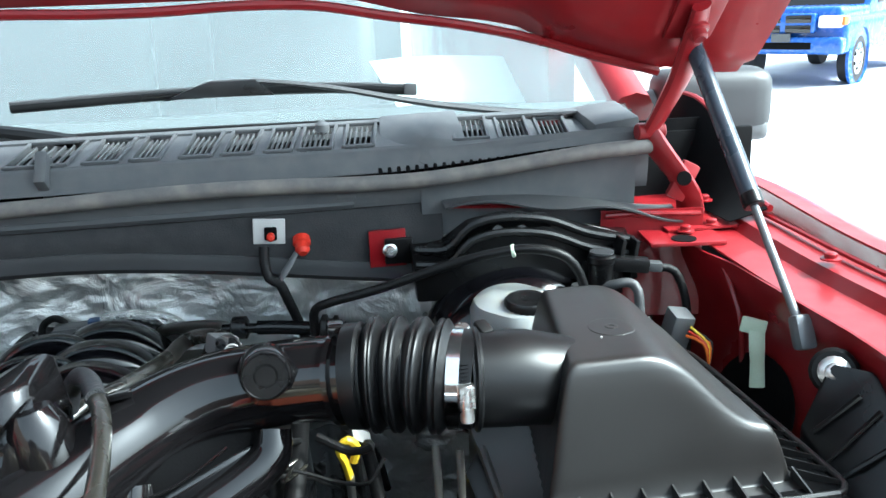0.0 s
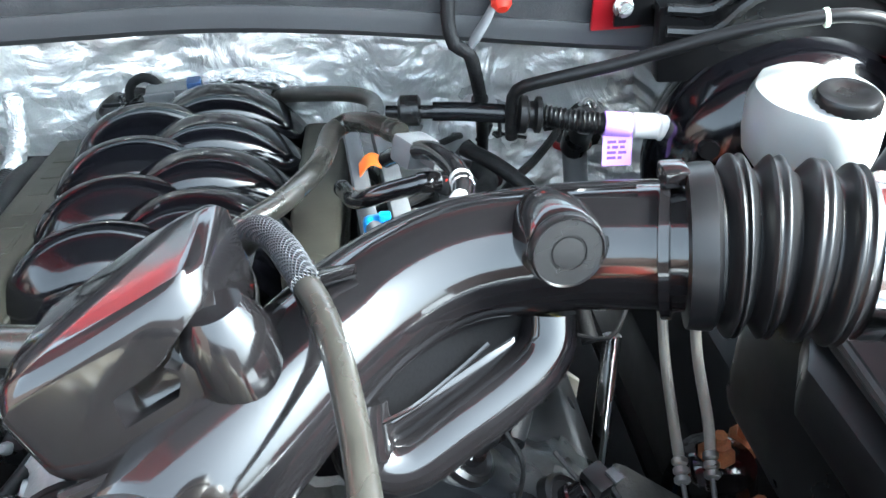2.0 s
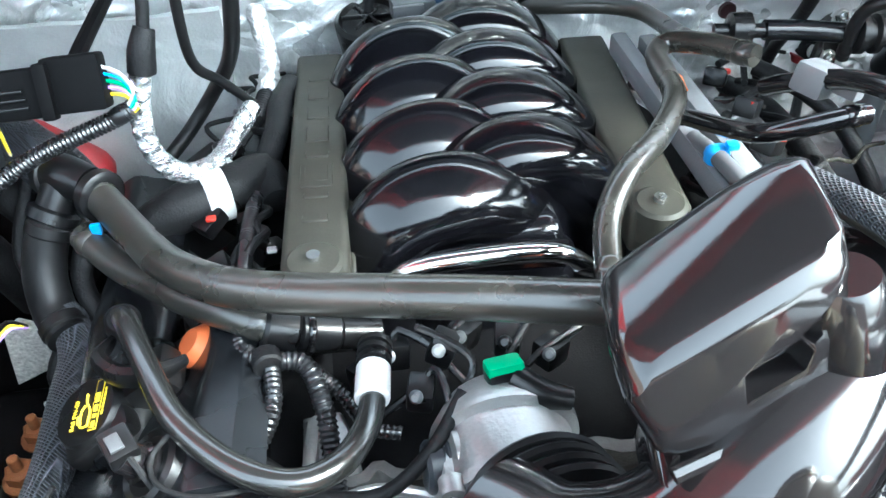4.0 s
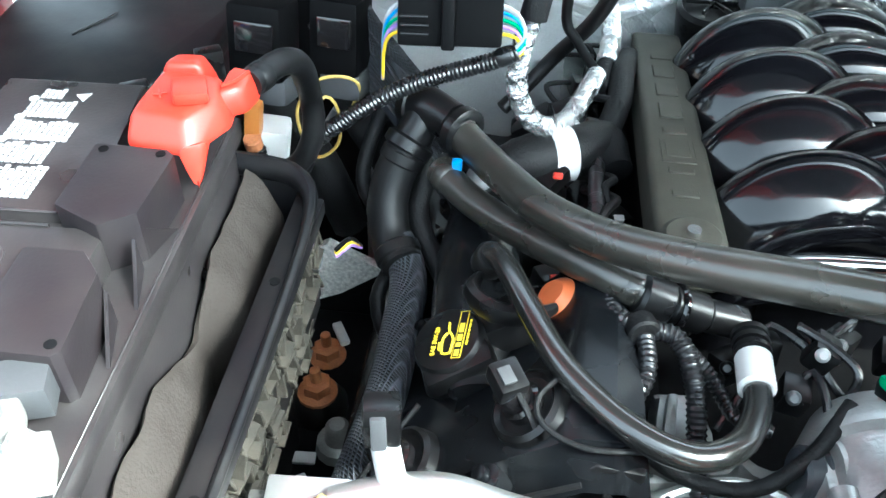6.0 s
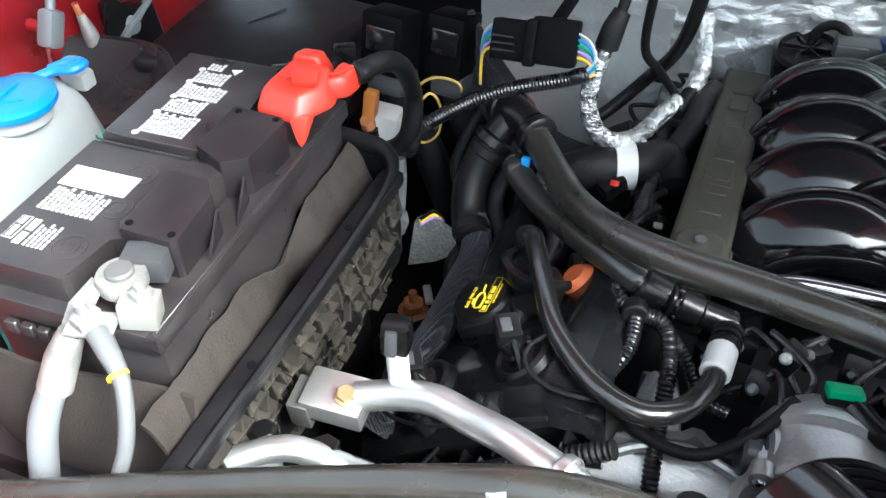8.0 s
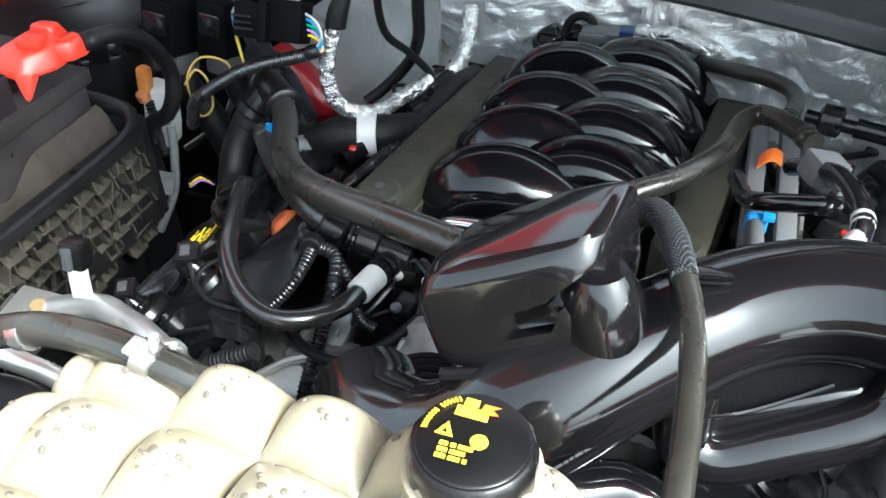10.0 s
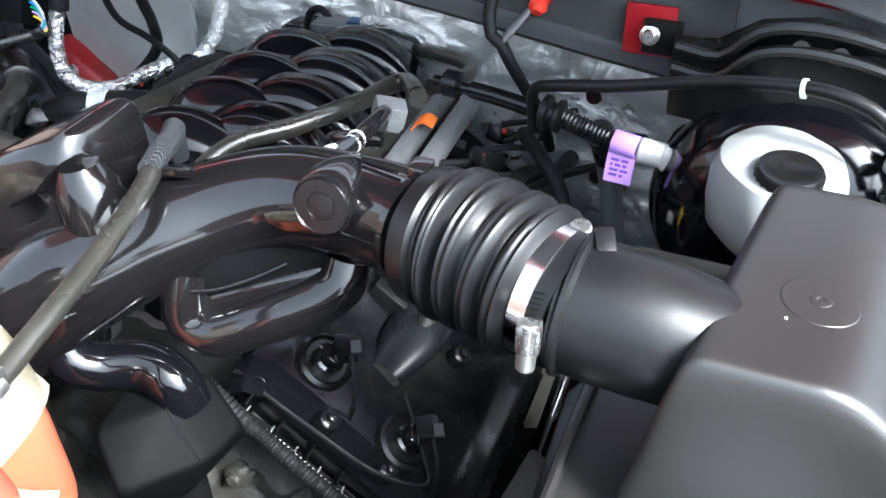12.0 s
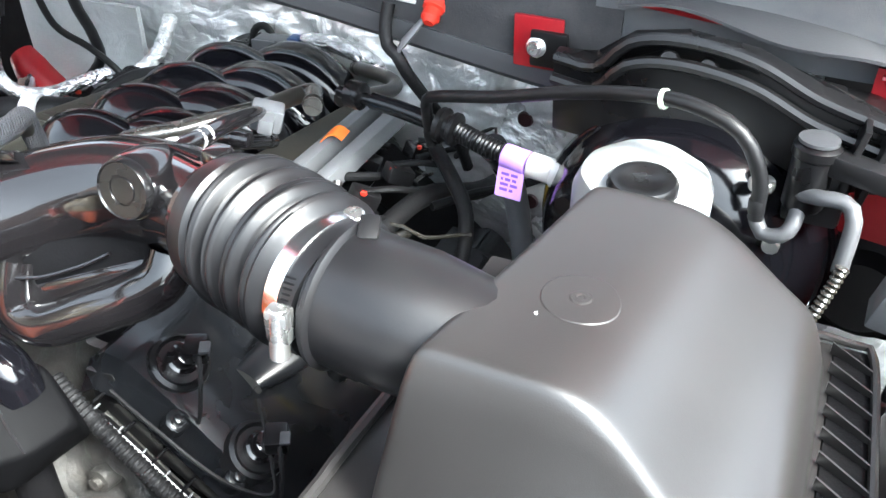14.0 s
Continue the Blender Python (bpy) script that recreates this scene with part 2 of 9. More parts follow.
def glass_mat():
    m = bpy.data.materials.new("windscreen_glass")
    m.use_nodes = True
    nt = m.node_tree
    L, N = nt.links.new, nt.nodes.new
    nt.nodes.remove(nt.nodes["Principled BSDF"])
    out = nt.nodes["Material Output"]
    clear = N("ShaderNodeBsdfTransparent")
    clear.inputs["Color"].default_value = (0.88, 0.94, 0.93, 1)
    shine = N("ShaderNodeBsdfGlossy")
    shine.inputs["Roughness"].default_value = 0.03
    dusty = N("ShaderNodeBsdfDiffuse")
    dusty.inputs["Color"].default_value = (0.68, 0.77, 0.80, 1)
    tc = N("ShaderNodeTexCoord")
    n = N("ShaderNodeTexNoise")
    n.inputs["Scale"].default_value, n.inputs["Detail"].default_value = 3, 6
    L(tc.outputs["Object"], n.inputs["Vector"])
    r = N("ShaderNodeMapRange")
    r.inputs["To Min"].default_value, r.inputs["To Max"].default_value = 0.06, 0.08
    L(n.outputs["Fac"], r.inputs["Value"])
    m1 = N("ShaderNodeMixShader")
    L(r.outputs[0], m1.inputs["Fac"])
    L(clear.outputs[0], m1.inputs[1])
    L(dusty.outputs[0], m1.inputs[2])
    lw = N("ShaderNodeLayerWeight")
    lw.inputs["Blend"].default_value = 0.5
    sheen = N("ShaderNodeMapRange")
    sheen.inputs["From Min"].default_value, sheen.inputs["From Max"].default_value = 0.2, 1.0
    sheen.inputs["To Min"].default_value, sheen.inputs["To Max"].default_value = 0.06, 0.30
    L(lw.outputs["Facing"], sheen.inputs["Value"])
    m2 = N("ShaderNodeMixShader")
    L(sheen.outputs[0], m2.inputs["Fac"])
    L(m1.outputs[0], m2.inputs[1])
    L(shine.outputs[0], m2.inputs[2])
    L(m2.outputs[0], out.inputs["Surface"])
    return m


GLASS = glass_mat()

# ---- builders ----
def V(*a):
    return Vector(a)


def place_of(ob):
    p = Vector((0, 0, 0))
    while ob is not None:
        p = p + ob.location
        ob = ob.parent
    return p


def mesh_of(name, bm, material, origin, smooth=True, angle=40):
    bmesh.ops.recalc_face_normals(bm, faces=bm.faces)
    bmesh.ops.translate(bm, verts=bm.verts, vec=-Vector(origin))
    me = bpy.data.meshes.new(name)
    if smooth:
        for f in bm.faces:
            f.smooth = True
        lim = radians(angle)
        for e in bm.edges:
            if len(e.link_faces) == 2 and e.calc_face_angle(0) > lim:
                e.smooth = False
    bm.to_mesh(me)
    bm.free()
    me.materials.append(material)
    return me


def thing(name, base, label, category, group="", kind=""):
    ob = new(name)
    ob.location = base
    ob.empty_display_size = 0.02
    return tagged(ob, label, category, group, kind)


def part(name, bm, material, parent, label="", smooth=True, angle=40):
    ob = new(name, mesh_of(name, bm, material, place_of(parent), smooth, angle))
    ob.parent = parent
    return tagged(ob, label)


def solo(name, bm, material, label, category, group="", kind="", smooth=True, angle=40):
    zs = [v.co.z for v in bm.verts]
    c = sum((v.co for v in bm.verts), Vector()) / len(bm.verts)
    base = Vector((c.x, c.y, min(zs)))
    ob = new(name, mesh_of(name, bm, material, base, smooth, angle))
    ob.location = base
    return tagged(ob, label, category, group, kind)


def spline(pts, step):
    """Points along a Catmull-Rom curve through pts, about step apart; also each one's place along the control points."""
    P = [Vector(p[:3]) for p in pts]
    P = [P[0] * 2 - P[1]] + P + [P[-1] * 2 - P[-2]]
    out = []
    for i in range(1, len(P) - 2):
        a, b, c, d = P[i - 1:i + 3]
        n = max(2, int((c - b).length / step))
        for k in range(n + (i == len(P) - 3)):
            t = k / n
            q = 0.5 * (2 * b + (c - a) * t + (2 * a - 5 * b + 4 * c - d) * t * t + (3 * b - a - 3 * c + d) * t ** 3)
            out.append((q, i - 1 + t))
    return out


def sweep(pts, r, seg=14, step=0.012, ring=None, squash=1.0, bm=None, square=2.0):
    """A round bar along pts. r: one radius or one for each point. ring(s): a factor on the radius at s metres along it. square: 2 is round, more is boxier."""
    bm = bm or bmesh.new()
    C = spline(pts, step)
    rs = r if isinstance(r, (list, tuple)) else [r] * len(pts)
    loops, s, up = [], 0.0, None
    for i, (q, u) in enumerate(C):
        nxt, prv = C[min(i + 1, len(C) - 1)][0], C[max(i - 1, 0)][0]
        tan = (nxt - prv).normalized()
        if up is None:
            up = tan.orthogonal().normalized() if abs(tan.z) > 0.9 else (V(0, 0, 1) - tan * tan.z).normalized()
        up = (up - tan * up.dot(tan)).normalized()
        side = tan.cross(up)
        if i:
            s += (q - prv).length if i == len(C) - 1 else (q - C[i - 1][0]).length
        k = min(int(u), len(rs) - 2)
        rad = rs[k] + (rs[k + 1] - rs[k]) * (u - k)
        if ring:
            rad *= ring(s)
        loop = []
        for j in range(seg):
            c, n = math.cos(2 * math.pi * j / seg), math.sin(2 * math.pi * j / seg)
            k = rad / (abs(c) ** square + abs(n) ** square) ** (1 / square)
            loop.append(bm.verts.new(q + (up * c * squash + side * n) * k))
        loops.append(loop)
    for a, b in zip(loops, loops[1:]):
        for j in range(seg):
            bm.faces.new((a[j], a[(j + 1) % seg], b[(j + 1) % seg], b[j]))
    bm.faces.new(loops[0][::-1])
    bm.faces.new(loops[-1])
    return bm


def ribbed(pitch=0.006, depth=0.12):
    return lambda s: 1 + depth * math.sin(2 * math.pi * s / pitch)


def rod(a, b, r, seg=16, r2=None, bm=None, bevel=0.0):
    """A cylinder or cone from a to b, with eased ends."""
    a, b = Vector(a), Vector(b)
    d = (b - a).normalized()
    e = min(bevel or min(r, r2 or r) * 0.15, (b - a).length * 0.3)
    r2 = r if r2 is None else r2
    return lathe([(max(r - e, 1e-4), 0), (r, e), (r2, (b - a).length - e), (max(r2 - e, 1e-4), (b - a).length)], a, d, seg, bm)


def lathe(profile, at, axis, seg=24, bm=None, turn=0.0, lobes=None):
    """Turns (radius, height) pairs about an axis. lobes(angle, k): a factor on the radius."""
    bm = bm or bmesh.new()
    axis = Vector(axis).normalized()
    u = axis.orthogonal().normalized()
    w = axis.cross(u)
    at = Vector(at)
    loops = []
    for k, (r, h) in enumerate(profile):
        loop = []
        for j in range(seg):
            t = 2 * math.pi * j / seg + turn
            f = lobes(t, k) if lobes else 1
            loop.append(bm.verts.new(at + axis * h + (u * math.cos(t) + w * math.sin(t)) * r * f))
        loops.append(loop)
    for a, b in zip(loops, loops[1:]):
        for j in range(seg):
            bm.faces.new((a[j], a[(j + 1) % seg], b[(j + 1) % seg], b[j]))
    bm.faces.new(loops[0][::-1])
    bm.faces.new(loops[-1])
    return bm


def block(x0, x1, y0, y1, z0, z1, bevel=0.004, seg=2, m=None, bm=None):
    """A box between two corners with rounded edges; m moves it afterwards."""
    b = bmesh.new()
    bmesh.ops.create_cube(b, size=1)
    bmesh.ops.transform(b, verts=b.verts, matrix=Matrix.LocRotScale(((x0 + x1) / 2, (y0 + y1) / 2, (z0 + z1) / 2), None, (x1 - x0, y1 - y0, z1 - z0)))
    if bevel:
        bmesh.ops.bevel(b, geom=b.edges[:], offset=min(bevel, 0.45 * min(x1 - x0, y1 - y0, z1 - z0)), segments=seg, affect="EDGES", profile=0.6)
    if m is not None:
        bmesh.ops.transform(b, verts=b.verts, matrix=m)
    return join(bm, b) if bm else b


def join(bm, other):
    """Adds the mesh other to bm."""
    me = bpy.data.meshes.new("tmp")
    other.to_mesh(me)
    other.free()
    bm.from_mesh(me)
    bpy.data.meshes.remove(me)
    return bm


def at(p, rx=0, ry=0, rz=0):
    return pose(*p, rx, ry, rz)


def brick_at(p, size, bevel=0.003, rx=0, ry=0, rz=0, seg=2, bm=None):
    """A rounded box of that size about p, turned by degrees."""
    a, b, c = (s / 2 for s in size)
    return block(-a, a, -b, b, -c, c, bevel, seg, at(p, rx, ry, rz), bm)


def sheet(f, nu, nv, thick=0.0):
    """A grid surface f(u, v), u and v from 0 to 1; with a thickness, closed."""
    bm = bmesh.new()
    g = [[bm.verts.new(f(i / nu, j / nv)) for j in range(nv + 1)] for i in range(nu + 1)]
    for i in range(nu):
        for j in range(nv):
            bm.faces.new((g[i][j], g[i + 1][j], g[i + 1][j + 1], g[i][j + 1]))
    if thick:
        bmesh.ops.recalc_face_normals(bm, faces=bm.faces)
        bmesh.ops.solidify(bm, geom=bm.faces[:], thickness=thick)
    return bm


def prism(outline, a, b, bevel=0.0, seg=2):
    """A flat outline (list of points in space) pushed from a to b along a vector; edges rounded."""
    bm = bmesh.new()
    lo = [bm.verts.new(Vector(p) + Vector(a)) for p in outline]
    hi = [bm.verts.new(Vector(p) + Vector(b)) for p in outline]
    n = len(lo)
    bm.faces.new(lo[::-1])
    bm.faces.new(hi)
    for i in range(n):
        bm.faces.new((lo[i], lo[(i + 1) % n], hi[(i + 1) % n], hi[i]))
    if bevel:
        bmesh.ops.bevel(bm, geom=bm.edges[:], offset=bevel, segments=seg, affect="EDGES", profile=0.6)
    return bm


def carve(bm, cutters, ease_edge=0.0012):
    """Cuts the cutters' shapes out of a body and breaks the new edges a little."""
    obs = []
    for k, b in enumerate([bm] + cutters):
        bmesh.ops.recalc_face_normals(b, faces=b.faces)
        me = bpy.data.meshes.new("body")
        b.to_mesh(me)
        b.free()
        o = bpy.data.objects.new("body", me)
        bpy.context.scene.collection.objects.link(o)
        obs.append(o)
        if k:
            md = obs[0].modifiers.new("cut", "BOOLEAN")
            md.operation, md.solver, md.object = "DIFFERENCE", "EXACT", o
    dg = bpy.context.evaluated_depsgraph_get()
    out = bmesh.new()
    out.from_mesh(obs[0].evaluated_get(dg).to_mesh())
    for o in obs:
        me = o.data
        bpy.data.objects.remove(o)
        bpy.data.meshes.remove(me)
    if ease_edge:
        hard = [e for e in out.edges if len(e.link_faces) == 2 and e.calc_face_angle(0) > 0.9]
        bmesh.ops.bevel(out, geom=hard, offset=ease_edge, segments=2, affect="EDGES", profile=0.6, clamp_overlap=True)
    return out


def smin(*vals, k=0.012):
    """A rounded minimum."""
    m = min(vals)
    return m - k * math.log(sum(math.exp(-(v - m) / k) for v in vals))


def lettering(text, size, m, material, parent, name="lettering", depth=0.0004):
    """Words in the built-in font as a mesh part."""
    cu = bpy.data.curves.new(name, "FONT")
    cu.body, cu.size, cu.extrude, cu.align_x, cu.align_y = text, size, depth, "CENTER", "CENTER"
    tmp = bpy.data.objects.new(name, cu)
    me = bpy.data.meshes.new_from_object(tmp)
    bpy.data.objects.remove(tmp)
    me.transform(Matrix.Translation(-place_of(parent)) @ m)
    me.materials.append(material)
    ob = new(name, me)
    ob.parent = parent
    return ob


def bars(m, rows, width, pitch, material, parent, name="print_bar", height=0.55, thick=0.0006, seed=1):
    """Lines of unreadable print as one raised part: rows of short bars in the plane of m."""
    rng = random.Random(seed)
    bm = bmesh.new()
    for r in range(rows):
        x = -width / 2
        end = width / 2 * rng.uniform(0.7, 1.0)
        while x < end - pitch * 0.4:
            w = pitch * rng.uniform(0.5, 2.2)
            w = min(w, end - x)
            block(x, x + w, (rows / 2 - r - 0.5 - height / 2) * pitch, (rows / 2 - r - 0.5 + height / 2) * pitch, 0, thick, 0, 1, m, bm)
            x += w + pitch * 0.35
    return part(name, bm, material, parent, smooth=False)


def hose(name, pts, r, material, label, category="hose", ring=None, seg=14, step=0.012, group=""):
    if r < 0.0067 or name in ("ground_strap", "hanging_cable"):
        return solo(name, sweep(pts, r, seg, step, ring), material, label, category, group)
    P = [Vector(p) for p in pts]
    ob = thing(name, P[0], label, category, group)
    part("tube", sweep(pts, r, seg, step, ring), material, ob)
    for a, b in ((P[0], P[1]), (P[-1], P[-2])):
        d = (b - a).normalized()
        part("end_sleeve", lathe([(r, 0), (r * 1.1, 0.002), (r * 1.1, 0.012), (r, 0.014)], a + d * 0.006, d, seg), material, ob)
    return ob


def band(p, d, r, w, material, parent, name="clamp_band"):
    """A ring of width w round an axis d at p."""
    d = Vector(d).normalized()
    p = Vector(p) - d * w / 2
    return part(name, lathe([(r * 0.9, 0), (r, 0), (r, w), (r * 0.9, w)], p, d, 24), material, parent)

def loft(levels, n=48, power=4.0):
    """Rounded-rectangle rings (z, x0, x1, y0, y1), joined from below to above and closed."""
    bm = bmesh.new()
    loops = []
    for z, x0, x1, y0, y1 in levels:
        ring = []
        for i in range(n):
            c, s = math.cos(2 * math.pi * i / n), math.sin(2 * math.pi * i / n)
            k = (abs(c) ** power + abs(s) ** power) ** (-1 / power)
            ring.append(bm.verts.new(((x0 + x1) / 2 + (x1 - x0) / 2 * c * k, (y0 + y1) / 2 + (y1 - y0) / 2 * s * k, z)))
        loops.append(ring)
    for a, b in zip(loops, loops[1:]):
        for i in range(n):
            bm.faces.new((a[i], a[(i + 1) % n], b[(i + 1) % n], b[i]))
    bm.faces.new(loops[0])
    bm.faces.new(loops[-1])
    return bm


# ---- setting: ground, lot, bay walls ----
CX = -0.065                       # middle of the truck


def ease(a, b, x):
    t = min(1, max(0, (x - a) / (b - a)))
    return t * t * (3 - 2 * t)


def ground():
    def f(u, v):
        x, y = (u - 0.5) * 2, (v - 0.5) * 2
        x, y = math.copysign(abs(x) ** 3, x) * 900, math.copysign(abs(y) ** 3, y) * 900
        return V(x, y, 0.025 * noise.noise(V(x * 0.4, y * 0.4, 0)) - 0.01 if max(abs(x), abs(y)) < 60 else 0)
    return solo("ground", sheet(f, 60, 60), SNOWLOT, "bright open car lot with thin trodden snow", "ground", kind="structure")


ground()
# unseen wall added in front of the truck, to darken the sky and reflections there
solo("wall_building", block(-12, 4.5, -9.3, -9.0, -0.1, 3.2, 0.02), BLOCKER, "unseen brown wall added in front of the truck to block sky light", "wall", kind="structure")

# second unseen wall, added to cut the sky's light from the left
solo("wall_building_side", block(-5.8, -5.5, -8.98, 7.0, -0.1, 3.0, 0.02), BLOCKER, "unseen brown wall added beside the truck to block sky light", "wall", kind="structure")

# firewall with heat foil: a gently uneven sheet that bulges over the tunnel
def firewall_y(x, z):
    return 1.405 - 0.05 * ease(0.35, 0.75, x) + 0.035 * math.exp(-((x + 0.08) / 0.2) ** 2) - 0.04 * ease(-0.35, -0.8, x) + 0.012 * noise.noise(V(x * 7, z * 9, 3)) + 0.007 * noise.noise(V(x * 22, z * 25, 7)) + 0.006 * abs(noise.noise(V(x * 45 + z * 20, z * 40, 9))) + 0.004 * abs(noise.noise(V(x * 30 - z * 60, z * 80 + x * 30, 4))) + 0.03 * ease(0.85, 0.65, z)


fw = sheet(lambda u, v: V(-0.93 + 1.83 * u, firewall_y(-0.93 + 1.83 * u, 0.60 + 0.66 * v), 0.60 + 0.66 * v), 300, 140, 0.008)
solo("wall_firewall", fw, FOIL, "firewall covered with crinkled silver heat foil", "firewall", kind="structure")

# dark floor pieces of the bay: frame rails, cross member, lower shields
for nm, b in (("frame_rail", block(0.55, 0.66, -0.1, 1.6, 0.50, 0.66, 0.01)), ("frame_rail", block(-0.80, -0.70, -0.1, 1.0, 0.50, 0.66, 0.01)),
              ("cross_member", block(-0.70, 0.55, 0.30, 0.55, 0.50, 0.60, 0.015)), ("lower_shield", block(-0.45, 0.551, -0.1, 1.60, 0.40, 0.44, 0.01)), ("lower_shield", block(-1.0, -0.453, -0.1, 1.60, 0.40, 0.44, 0.01)),
              ("lower_shield", block(0.553, 1.02, -0.1, 1.60, 0.40, 0.44, 0.01)), ("splash_shield", block(-1.04, -1.02, -0.1, 1.60, 0.40, 0.76, 0.005)), ("splash_shield", block(0.93, 0.95, -0.1, 1.60, 0.40, 0.76, 0.005)), ("cowl_backing", block(-0.93, 0.82, 1.30, 1.31, 1.29, 1.395, 0.004)), ("side_closing_panel", block(0.70, 1.06, 1.255, 1.27, 0.9, 1.38, 0.004))):
    solo(nm, b, DARK, "black steel under the engine, dusty", "frame", kind="structure")


toe = lambda u, v: V(-0.95 + 0.60 * u, 1.345 + 0.010 * math.sin(u * 6), 0.42 + 0.70 * v)
solo("toe_board", sheet(lambda u, v: toe(0.56 * u, v), 12, 8, 0.01), DARK, "black toe board panel behind the battery", "panel", kind="structure")
solo("toe_board", sheet(lambda u, v: toe(0.56 + 0.44 * u, v) + V(0, 0.006 * noise.noise(V(u * 5, v * 6, 1)), 0), 40, 40, 0.01), foil_mat("dull_heat_foil", (0.42, 0.43, 0.43), 0.42, 0.5, 26), "toe board covered with dull grey heat foil", "panel", kind="structure")

# ---- cowl: felt panel, rubber seal, grey plastic top with vents ----
def cowl_rise(x):
    return 0.024 * ease(0.45, 0.85, abs(x - CX))


cowl = thing("windscreen_cowl", (CX, 1.15, 1.2), "weathered grey plastic cowl below the windscreen with vent grilles", "cowl")


def felt_edge(x):
    """The insulator's lower edge arches up over the tunnel and falls towards the brake side."""
    return 0.046 - 0.065 * ease(-0.08, 0.62, x) - 0.02 * ease(-0.25, -0.9, x)


def cowl_sheet(profile, x0, x1, nu=60, thick=0.004, arch=()):
    n = len(profile) - 1
    def f(u, v):
        x = x0 + (x1 - x0) * u
        k = min(int(v * n), n - 1)
        t = v * n - k
        y = profile[k][0] + (profile[k + 1][0] - profile[k][0]) * t
        z = profile[k][1] + (profile[k + 1][1] - profile[k][1]) * t
        bow = 0.05 * (abs(x - CX) / 0.85) ** 2
        if arch:
            z += felt_edge(x) * (arch[k] + (arch[k + 1] - arch[k]) * t)
        return V(x, y - bow * 0.2, z + cowl_rise(x) * profile[k][2])
    return sheet(f, nu, n * 3, thick)


felt = cowl_sheet([(1.24, 1.20, 0), (1.165, 1.213, 0), (1.142, 1.228, 0), (1.140, 1.275, 0.1), (1.150, 1.315, 0.3), (1.152, 1.325, 0.5)], -0.95, 0.50, arch=(0.9, 1, 1, 0.4, 0, 0))
fp_ = thing("cowl_insulator", (CX, 1.15, 1.2), "charcoal felt-covered insulator panel below the cowl", "insulator")
part("felt_sheet", felt, FELT, fp_)
part("lower_lip", cowl_sheet([(1.150, 1.206, 0), (1.140, 1.214, 0), (1.1375, 1.228, 0), (1.1375, 1.236, 0)], -0.94, 0.495, arch=(1, 1, 1, 1)), DARKGREY, fp_, "folded lower edge")
part("top_binding", sweep([(x, 1.149 - 0.010 * (abs(x - CX) / 0.85) ** 2, 1.3165 + 0.3 * cowl_rise(x)) for x in [-0.93 + 0.11 * i for i in range(14)]], 0.004, 6, 0.03), RUBBER, fp_)
part("lower_face", cowl_sheet([(1.150, 1.316, 0.15), (1.146, 1.326, 0.6), (1.144, 1.34, 1), (1.142, 1.352, 1)], -0.93, 0.82), COWL, cowl)
part("apron", cowl_sheet([(1.150, 1.265, 0), (1.146, 1.30, 0.4), (1.144, 1.33, 1), (1.143, 1.350, 1)], 0.47, 0.80), COWL, cowl)
part("front_face", cowl_sheet([(1.142, 1.366, 1), (1.148, 1.384, 0.7), (1.155, 1.397, 0.2), (1.161, 1.401, 0)], -0.93, 0.82), COWL, cowl)
part("top_shelf", cowl_sheet([(1.262, 1.424, 0), (1.285, 1.426, 0), (1.32, 1.415, 0), (1.36, 1.40, 0)], -0.93, 0.82), COWL, cowl)
part("seal", sweep([(x, 1.128 - 0.012 * (abs(x - CX) / 0.85) ** 2, 1.356 + cowl_rise(x) + 0.004 * math.sin(x * 9)) for x in [-0.93 + 0.0875 * i for i in range(21)]], 0.0115, 12, 0.02), SEAL, cowl, "grey rubber bulb seal along the cowl edge")
part("lower_seal", sweep([(x, 1.146, 1.322 + 0.3 * cowl_rise(x)) for x in [-0.93 + 0.1 * i for i in range(14)]], 0.008, 8, 0.03), DARKGREY, cowl)
# vent field: frame webs with slats between them
vents = [(-0.55, -0.46), (-0.43, -0.34), (-0.31, -0.24), (-0.10, -0.02), (0.005, 0.050), (0.069, 0.106), (0.137, 0.178), (0.195, 0.236), (0.256, 0.292), (0.304, 0.350), (0.370, 0.412)]
rvents = [(0.535, 0.585), (0.605, 0.65), (0.67, 0.715)]
def shelf(x0, x1, nm="vent_web", y0=1.160, y1=1.264, lift=0.0):
    bm = sheet(lambda u, v: V(x0 + (x1 - x0) * u + 0.014 * (v - 0.5), y0 + (y1 - y0) * v, 1.401 + lift + 0.020 * v - 0.010 * ease(0.55, 0.75, x0 + (x1 - x0) * u)), max(2, int((x1 - x0) / 0.03)), 3, 0.006)
    part(nm, bm, COWL, cowl)
edges = [-0.93]
for a, b in vents + rvents:
    edges += [a, b]
edges.append(0.82)
for a, b in zip(edges[0::2], edges[1::2]):
    shelf(a, b)
